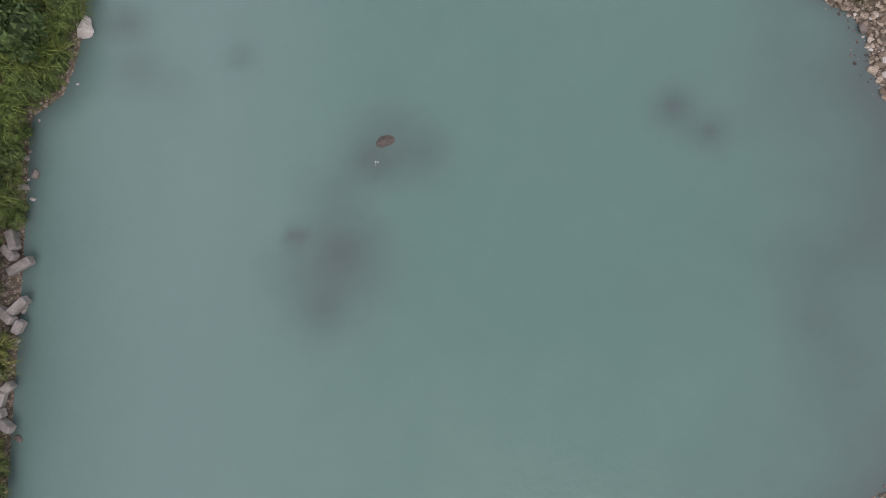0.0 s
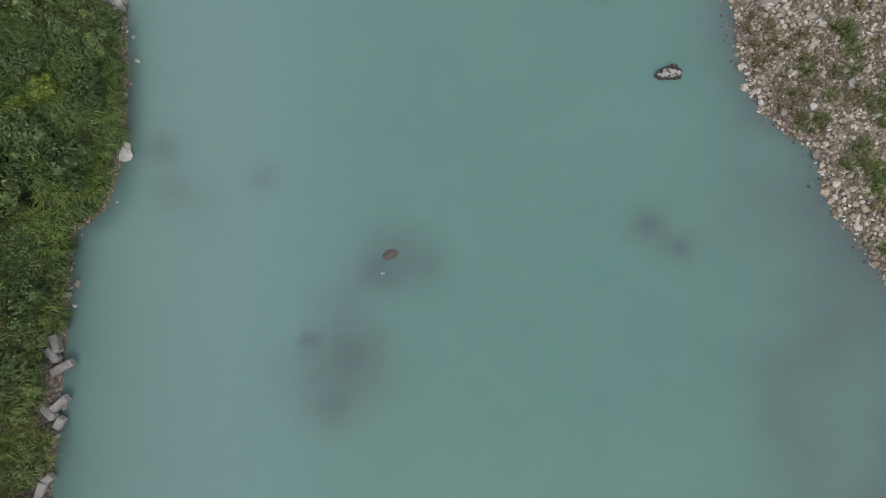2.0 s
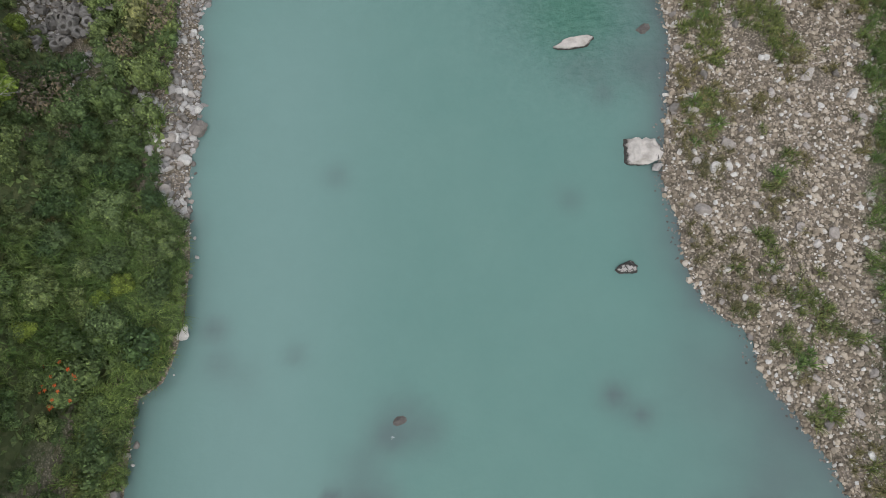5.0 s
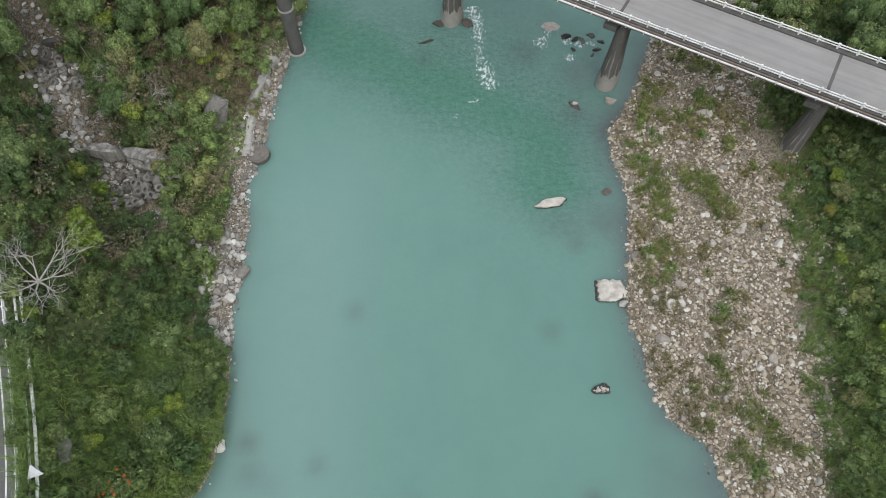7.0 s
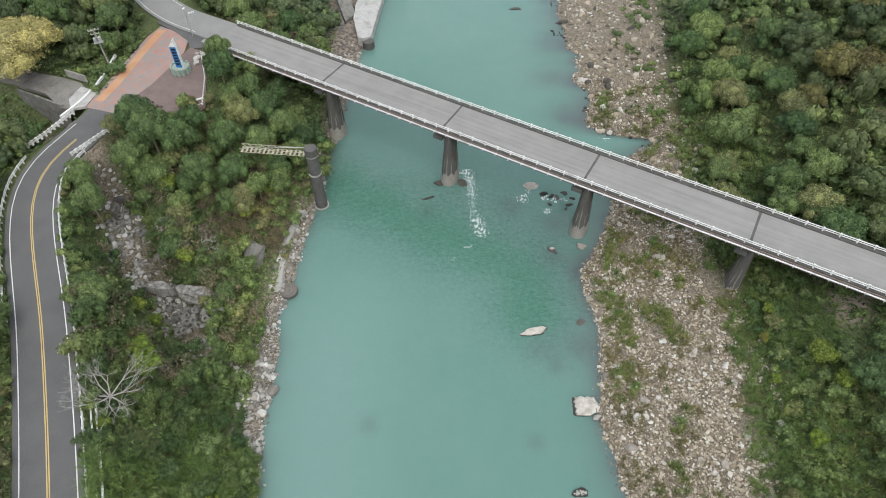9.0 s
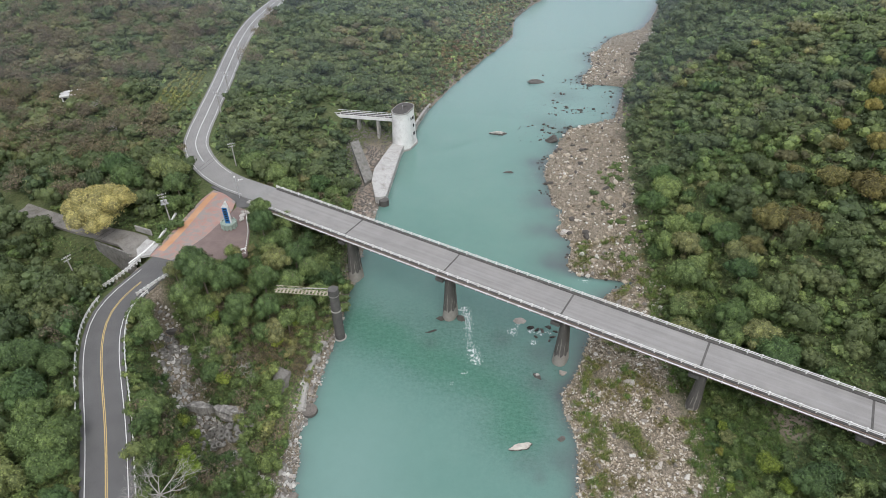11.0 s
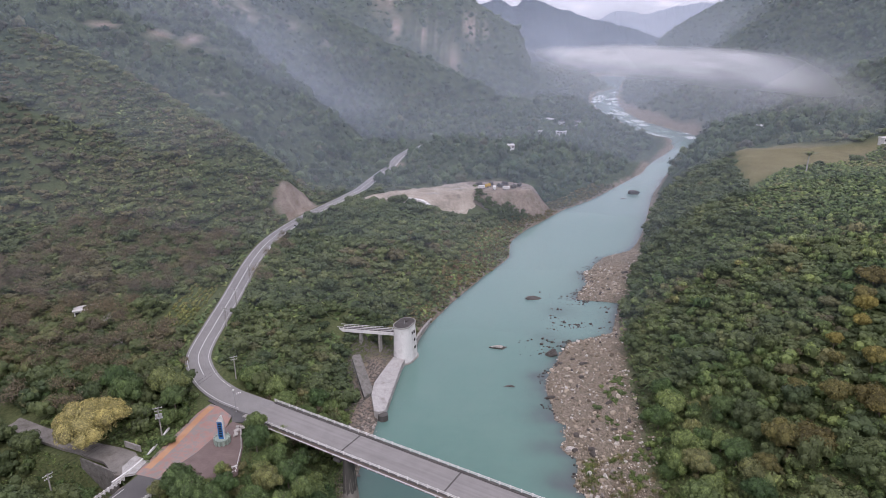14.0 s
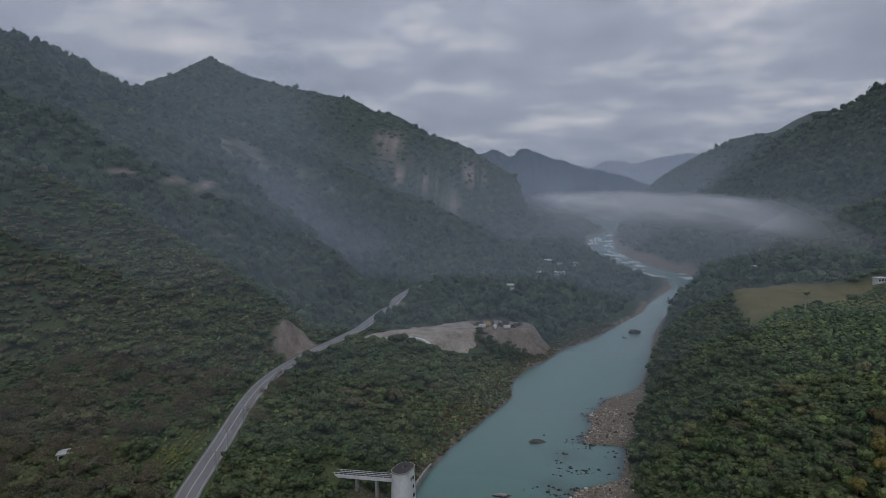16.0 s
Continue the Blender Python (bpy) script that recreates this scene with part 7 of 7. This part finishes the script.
bare_tree(-55.4, 45.8, 9.0, 11, "leafless bleached tree with wide spreading branches", 6, 8)
for k, (x, y) in enumerate(((-64, 92), (-66, 84), (-132, 196), (-150, 215), (-170, 205), (-120, 165), (-186, 260), (-55, 88))):
    bare_tree(x, y, 11 if k > 1 else 8, 20 + k, "grey leafless tree among the green woods")
flowering = tree(-42.6, 21.2, 3.0, 3.2, 2, "dark green tree dotted with orange-red flowers", "")
rng = np.random.default_rng(9)
for k in range(22):
    a, r = rng.uniform(0, 6.283), 2.7 * math.sqrt(rng.random())
    bm = bmesh.new()
    for j in range(5):
        b = j * 1.257
        v = [bm.verts.new(c) for c in ((0, 0, 0), (0.22 * math.cos(b - 0.4), 0.22 * math.sin(b - 0.4), 0.12), (0.34 * math.cos(b), 0.34 * math.sin(b), 0.06), (0.22 * math.cos(b + 0.4), 0.22 * math.sin(b + 0.4), 0.12))]
        bm.faces.new(v)
    p = part("flower", bm, M_FLOWER, flowering)
    p.scale = (0.75, 0.75, 0.75)
    p.location = (r * math.cos(a), r * math.sin(a), 3.4 - 0.16 * r * r)

palm = thing("palm_tree", pose(207, 361, ground_z(207, 361)), "tall palm tree at the edge of the field", "palm tree")
part("trunk", tube(bmesh.new(), (0, 0, -0.5), (0.4, 0, 11), 0.45, 0.3, 8), M_PALE_BARK, palm)
v, f = blades(26, np.random.default_rng(3), 1.5, 0.09)
crown = mesh_of("crown", v * np.array((4.5, 4.5, 3.0)) + (0.4, 0, 10.5), f, M_LEAF_OB)
crown.parent = palm

# ---- up the valley: houses, quarry, sheds ----
def house(x, y, w, d, h, turn, label, name="house", roof=M_CHALK, rows=2):
    ob = thing(name, pose(x, y, ground_z(x, y), 0, 0, turn), label, "house", "houses up the valley")
    part("wall", box(bmesh.new(), -w / 2, w / 2, -d / 2, d / 2, -2, h, 0.05), M_CHALK, ob)
    part("roof", box(bmesh.new(), -w / 2 - 0.5, w / 2 + 0.5, -d / 2 - 0.5, d / 2 + 0.5, h + 0.004, h + 0.5, 0.1), roof, ob)
    for r in range(rows):
        for k in range(3):
            cx, cz = (k - 1) * w / 3, h * (r + 0.55) / rows
            win = part("window", box(bmesh.new(), cx - w / 10, cx + w / 10, -d / 2 - 0.06, -d / 2 + 0.1, cz - 0.7, cz + 0.7), M_BLACK, ob, "dark window")
            part("sill", box(bmesh.new(), cx - w / 9, cx + w / 9, -d / 2 - 0.16, -d / 2 + 0.02, cz - 0.85, cz - 0.704), M_CHALK, win)
    return ob


house(45, 632, 11, 8, 7.5, 5, "two-storey white house above the river")
house(92, 745, 9, 7, 4, 20, "low white house among trees", rows=1)
house(113, 733, 12, 8, 5, -10, "white house with a flat roof among trees")
house(136, 822, 26, 12, 5, 8, "long white sheds with grey roofs beside the river", roof=M_ROOF, rows=1)
house(112, 850, 18, 10, 5, 0, "row of low white sheds", rows=1)
house(288, 420, 7, 5, 3, 10, "small white hut beside the field", rows=1)
house(316, 550, 7, 5, 3.5, 0, "small white farm hut on the terrace", rows=1)
house(268, 563, 6, 5, 3, 0, "small pale hut on the terrace", rows=1)
house(-164, 226, 9, 5, 2.6, 25, "low shed with a pale rusted roof in the woods", rows=1)


def vehicle(x, y, turn, color, label, kind):
    z = 19.7
    ob = thing(kind, pose(x, y, z, 0, 0, turn), label, kind.replace("_", " "), "machines at the quarry")
    part("chassis", box(bmesh.new(), -2.6, 2.6, -1.1, 1.1, 0.7, 1.4, 0.1), color, ob)
    part("cab", box(bmesh.new(), 1.2, 2.5, -1.05, 1.05, 1.404, 3.0, 0.15), color, ob)
    part("body", box(bmesh.new(), -2.6, 1.0, -1.15, 1.15, 1.404, 2.7, 0.1), color, ob)
    part("windscreen", box(bmesh.new(), 2.46, 2.53, -0.85, 0.85, 2.0, 2.8), M_BLACK, ob)
    for wx in (-1.8, -0.6, 1.8):
        for wy in (-1.05, 1.05):
            p = part("wheel", tube(bmesh.new(), (0, -0.18, 0), (0, 0.18, 0), 0.55, n=12), M_BLACK, ob)
            p.location = (wx, wy, 0.55)
            part("rim", tube(bmesh.new(), (0, -0.2, 0), (0, 0.2, 0), 0.3, n=10), M_STEEL, p)


M_DIGGER = worn("digger_yellow", (0.45, 0.28, 0.03), (0.55, 0.36, 0.06), 1.0)
for k, (x, y) in enumerate(((14, 464), (19, 470), (24, 461), (29, 470), (33, 460), (39, 466), (22, 478), (33, 478), (12, 475), (44, 472))):
    vehicle(x, y, (k * 47) % 180, M_WHITE if k in (0, 2, 4) else M_DIGGER if k == 1 else M_CONC_DARK, "white truck parked on the quarry terrace" if k in (0, 2, 4) else "yellow digger on the quarry terrace" if k == 1 else "dark machine parked on the quarry terrace", "excavator" if k == 1 else "truck")
M_SAND = worn("crushed_stone", (0.27, 0.235, 0.19), (0.50, 0.45, 0.38), 0.11, 0.95, 0.7, 1.0, 0.6, stain=(0.17, 0.15, 0.125))
M_TIP = worn("tipped_earth", (0.19, 0.155, 0.125), (0.33, 0.285, 0.24), 0.16, 0.95, 0.6, 1.0, 0.8, stain=(0.13, 0.12, 0.085))


def spoil_terrace(outline, top, run, material, label, seed):
    """A levelled tip: a flat top, and flanks whose run fits the camera's view."""
    line = smooth_line(np.column_stack([np.vstack([outline, outline[:1]]), np.zeros(len(outline) + 1)]), 7)[:-1, :2]
    mid_ = line.mean(0)
    d = np.roll(line, -1, 0) - np.roll(line, 1, 0)
    n = np.stack([d[:, 1], -d[:, 0]], 1) / np.linalg.norm(d, axis=1, keepdims=True)
    n *= np.sign(((line - mid_) * n).sum(1).mean())
    rings = [np.column_stack([mid_ + (line - mid_) * f, np.full(len(line), top + 0.3 * (1 - f))]) for f in (0.02, 0.4, 0.75, 0.97)]
    for k, f in enumerate(np.linspace(0.05, 1, 9)):
        p = line + n * run * f
        w = 2.6 * relief(p[:, 0], p[:, 1], 6, 3, seed) * f
        rings.append(np.column_stack([p + n * w[:, None], np.minimum(top, top - (top - land(line[:, 0] + n[:, 0] * run, line[:, 1] + n[:, 1] * run) + 1.5) * f) + 1.3 * relief(p[:, 0], p[:, 1], 4, 3, seed + 1)]))
    m = len(line)
    i = (np.arange(len(rings) - 1)[:, None] * m + np.arange(m)[None]).ravel()
    j = (np.arange(len(rings) - 1)[:, None] * m + (np.arange(m)[None] + 1) % m).ravel()
    ob = mesh_of("quarry_terrace", np.vstack(rings), np.stack([i, i + m, j + m, j], 1), material, False)
    return tagged(ob, label, "terrace", kind="structure")


spoil_terrace(QUARRY, 20.6, 16, M_SAND, "pale terrace of crushed stone above the river", 95)
spoil_terrace(SPOIL, 19.6, 13, M_TIP, "brown heap of tipped earth beside the quarry", 97)
rim = part("stone_heap", ribbon(bmesh.new(), smooth_line([(-48, 432.0, 21.0), (-38, 428.5, 20.8), (-30, 424.5, 20.2), (-25, 421.5, 17.5), (-23.5, 420.0, 14)], 4), -1.4, 1.4, 0.0, 1.2), M_CHALK)
tagged(rim, "white spill of lime along the quarry edge", "stone heap")
boulder(-22, 445, 20.6, 3, (2.6, 0.7, 0.2), 10, 700, M_PALE_ROCK, "white heap of crushed stone on the quarry edge", name="stone_heap")
boulder(-8, 458, 20.6, 4, (2.2, 0.8, 0.25), 30, 701, M_PALE_ROCK, "long pale heap of crushed stone in the quarry", name="stone_heap")
rng = np.random.default_rng(83)
u = rng.random(90)
bx, by = 10 + 36 * u + rng.normal(size=90) * 2.2, np.interp(u, (0, 0.3, 1), (452, 436, 437)) + rng.normal(size=90) * 4.5
br = rng.uniform(1.6, 3.4, 90)
scatter("quarry_shrubs", np.stack([bx, by, mesh_z(bx, by) + np.interp(by, (432, 450), (1.0, 5.0)), br, br * 0.95, rng.uniform(0.0, 0.4, 90)], 1), SHRUB, M_LEAF_MID, "dark green shrubs below the two quarry heaps", "shrubs")
# rows of young trees in the orchard beside the road
rng = np.random.default_rng(71)
spots = []
for i in range(6):
    for j in range(30):
        x, y = -114.2 - i * 2.5 - 0.10 * j, 211 + i * 1.6 + j * 1.5
        if rng.random() < 0.8:
            r = rng.uniform(0.7, 1.25)
            spots.append((x + rng.normal() * 0.25, y + rng.normal() * 0.4, ground_z(x, y), r, r * rng.uniform(1.0, 1.5), 0.6 + 0.35 * rng.random()))
scatter("orchard_rows", np.array(spots), BUSH, M_TUFT, "rows of young yellow-green trees in an orchard", "orchard")

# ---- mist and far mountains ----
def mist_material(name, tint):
    """See-through sheet surface that stands in for mist and haze, lit from both sides."""
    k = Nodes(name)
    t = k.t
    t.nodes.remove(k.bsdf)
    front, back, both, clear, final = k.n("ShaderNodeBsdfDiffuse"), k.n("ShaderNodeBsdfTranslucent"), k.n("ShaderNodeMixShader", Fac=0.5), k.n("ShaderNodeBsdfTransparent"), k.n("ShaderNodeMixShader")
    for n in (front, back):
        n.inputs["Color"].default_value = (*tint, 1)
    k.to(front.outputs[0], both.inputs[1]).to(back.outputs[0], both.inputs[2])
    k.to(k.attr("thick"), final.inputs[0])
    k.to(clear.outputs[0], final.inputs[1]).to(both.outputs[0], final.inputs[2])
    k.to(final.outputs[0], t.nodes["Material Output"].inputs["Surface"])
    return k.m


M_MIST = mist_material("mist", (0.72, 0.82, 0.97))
M_FOG = mist_material("fog", (0.95, 0.96, 0.98))


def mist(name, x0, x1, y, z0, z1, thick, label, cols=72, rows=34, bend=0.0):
    """An upright see-through sheet standing in for mist; thick gives its density at x, z."""
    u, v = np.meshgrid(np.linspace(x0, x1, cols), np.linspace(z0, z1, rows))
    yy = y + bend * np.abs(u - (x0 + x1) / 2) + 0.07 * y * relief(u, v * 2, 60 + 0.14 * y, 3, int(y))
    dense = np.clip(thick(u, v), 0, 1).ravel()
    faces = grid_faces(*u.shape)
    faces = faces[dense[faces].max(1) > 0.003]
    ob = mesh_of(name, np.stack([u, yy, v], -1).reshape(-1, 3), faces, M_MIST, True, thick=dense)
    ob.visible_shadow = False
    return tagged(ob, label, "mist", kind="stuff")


# Distance haze is imitated by upright sheets added across the valley.
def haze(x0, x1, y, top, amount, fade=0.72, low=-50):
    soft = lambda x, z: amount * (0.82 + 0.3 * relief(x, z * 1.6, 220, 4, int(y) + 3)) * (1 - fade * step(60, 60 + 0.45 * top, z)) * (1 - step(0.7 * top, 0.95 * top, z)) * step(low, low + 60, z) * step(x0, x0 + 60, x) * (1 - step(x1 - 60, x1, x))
    mist("haze", x0, x1, y, -3, top, soft, "see-through sheet added to imitate haze across the valley")


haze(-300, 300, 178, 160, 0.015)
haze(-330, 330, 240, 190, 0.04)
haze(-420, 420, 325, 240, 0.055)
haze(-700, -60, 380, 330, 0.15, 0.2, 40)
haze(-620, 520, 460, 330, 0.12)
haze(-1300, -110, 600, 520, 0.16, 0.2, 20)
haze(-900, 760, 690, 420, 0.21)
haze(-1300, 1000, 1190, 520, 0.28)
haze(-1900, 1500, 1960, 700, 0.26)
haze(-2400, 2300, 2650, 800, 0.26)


def bank_density(x, z):
    ragged = relief(x, z * 2.5, 70, 4, 9)
    crest = 119 + 5 * relief(x, z * 0, 110, 3, 5) + 9 * step(300, 380, x) * relief(x, z * 0, 45, 3, 27)
    body = (1 - step(-5, 9, z - crest - 4 * ragged)) * (0.25 * (1 - step(20, 95, crest - z)) + 0.75 * (1 - step(8, 48, crest - z)))
    return 1.8 * body * (0.72 + 0.75 * ragged) * step(90, 220, x) * (1 - step(318, 395, x + 20 * ragged))


u, v = np.meshgrid(np.linspace(60, 470, 190), np.linspace(20, 145, 64))
fy = np.interp(u, (60, 150, 260, 330, 400, 470), (1310, 1240, 1060, 830, 655, 520))
dense = np.clip(bank_density(u, v), 0, 1).ravel()
faces = grid_faces(*u.shape)
faces = faces[dense[faces].max(1) > 0.003]
fog = mesh_of("fog_bank", np.stack([u, fy + 5.0 * (v - 108) + 10 * relief(u, v * 2, 60, 3, 6), v], -1).reshape(-1, 3), faces, M_FOG, True, thick=dense)
fog.visible_shadow = False
tagged(fog, "bright low fog bank lying across the valley", "fog", kind="stuff")


def wisp_density(x, z):
    crest = 150 + 40 * relief(x, z * 0, 120, 3, 15) - 0.16 * (x + 300)
    return 0.5 * (1 - step(-30, 30, z - crest)) * (1 - step(20, 130, crest - z)) * (0.6 + 0.7 * relief(x, z * 1.5, 90, 4, 19)) * step(-480, -380, x) * (1 - step(-180, -60, x))


mist("mist_wisp", -500, -40, 690, 20, 260, wisp_density, "drifting wisps of mist on the mountain side", 120, 50)


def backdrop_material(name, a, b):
    """Far mountains, with the blue and pale of distance haze painted into the colour."""
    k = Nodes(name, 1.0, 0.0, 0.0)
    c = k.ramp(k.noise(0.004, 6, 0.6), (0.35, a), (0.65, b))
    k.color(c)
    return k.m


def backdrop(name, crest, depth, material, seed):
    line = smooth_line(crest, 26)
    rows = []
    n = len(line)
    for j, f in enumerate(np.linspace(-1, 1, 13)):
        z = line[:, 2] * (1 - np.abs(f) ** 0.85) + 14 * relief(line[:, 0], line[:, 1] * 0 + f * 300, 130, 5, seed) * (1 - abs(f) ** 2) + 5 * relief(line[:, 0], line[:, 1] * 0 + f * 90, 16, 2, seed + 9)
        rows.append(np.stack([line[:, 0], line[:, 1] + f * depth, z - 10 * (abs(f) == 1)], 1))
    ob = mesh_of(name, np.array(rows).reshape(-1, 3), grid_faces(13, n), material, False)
    return tagged(ob, "far wooded mountain ridge with blue haze painted into its colour", "mountain", kind="structure")


backdrop("backdrop_ridge", [(-700, 3000, 120), (-126, 2975, 235), (60, 2975, 300), (129, 2975, 332), (208, 2970, 290), (274, 2965, 321), (455, 2943, 265), (655, 2906, 203), (847, 2857, 140), (1100, 2800, 80)], 380, backdrop_material("hazed_ridge", (0.045, 0.065, 0.085), (0.065, 0.088, 0.11)), 3)
backdrop("backdrop_range", [(100, 4300, 120), (650, 4229, 225), (937, 4175, 318), (1100, 4120, 305), (1274, 4085, 337), (1465, 4022, 338), (1734, 3914, 242), (2400, 3700, 150)], 420, backdrop_material("hazed_range", (0.34, 0.385, 0.45), (0.38, 0.42, 0.485)), 4)
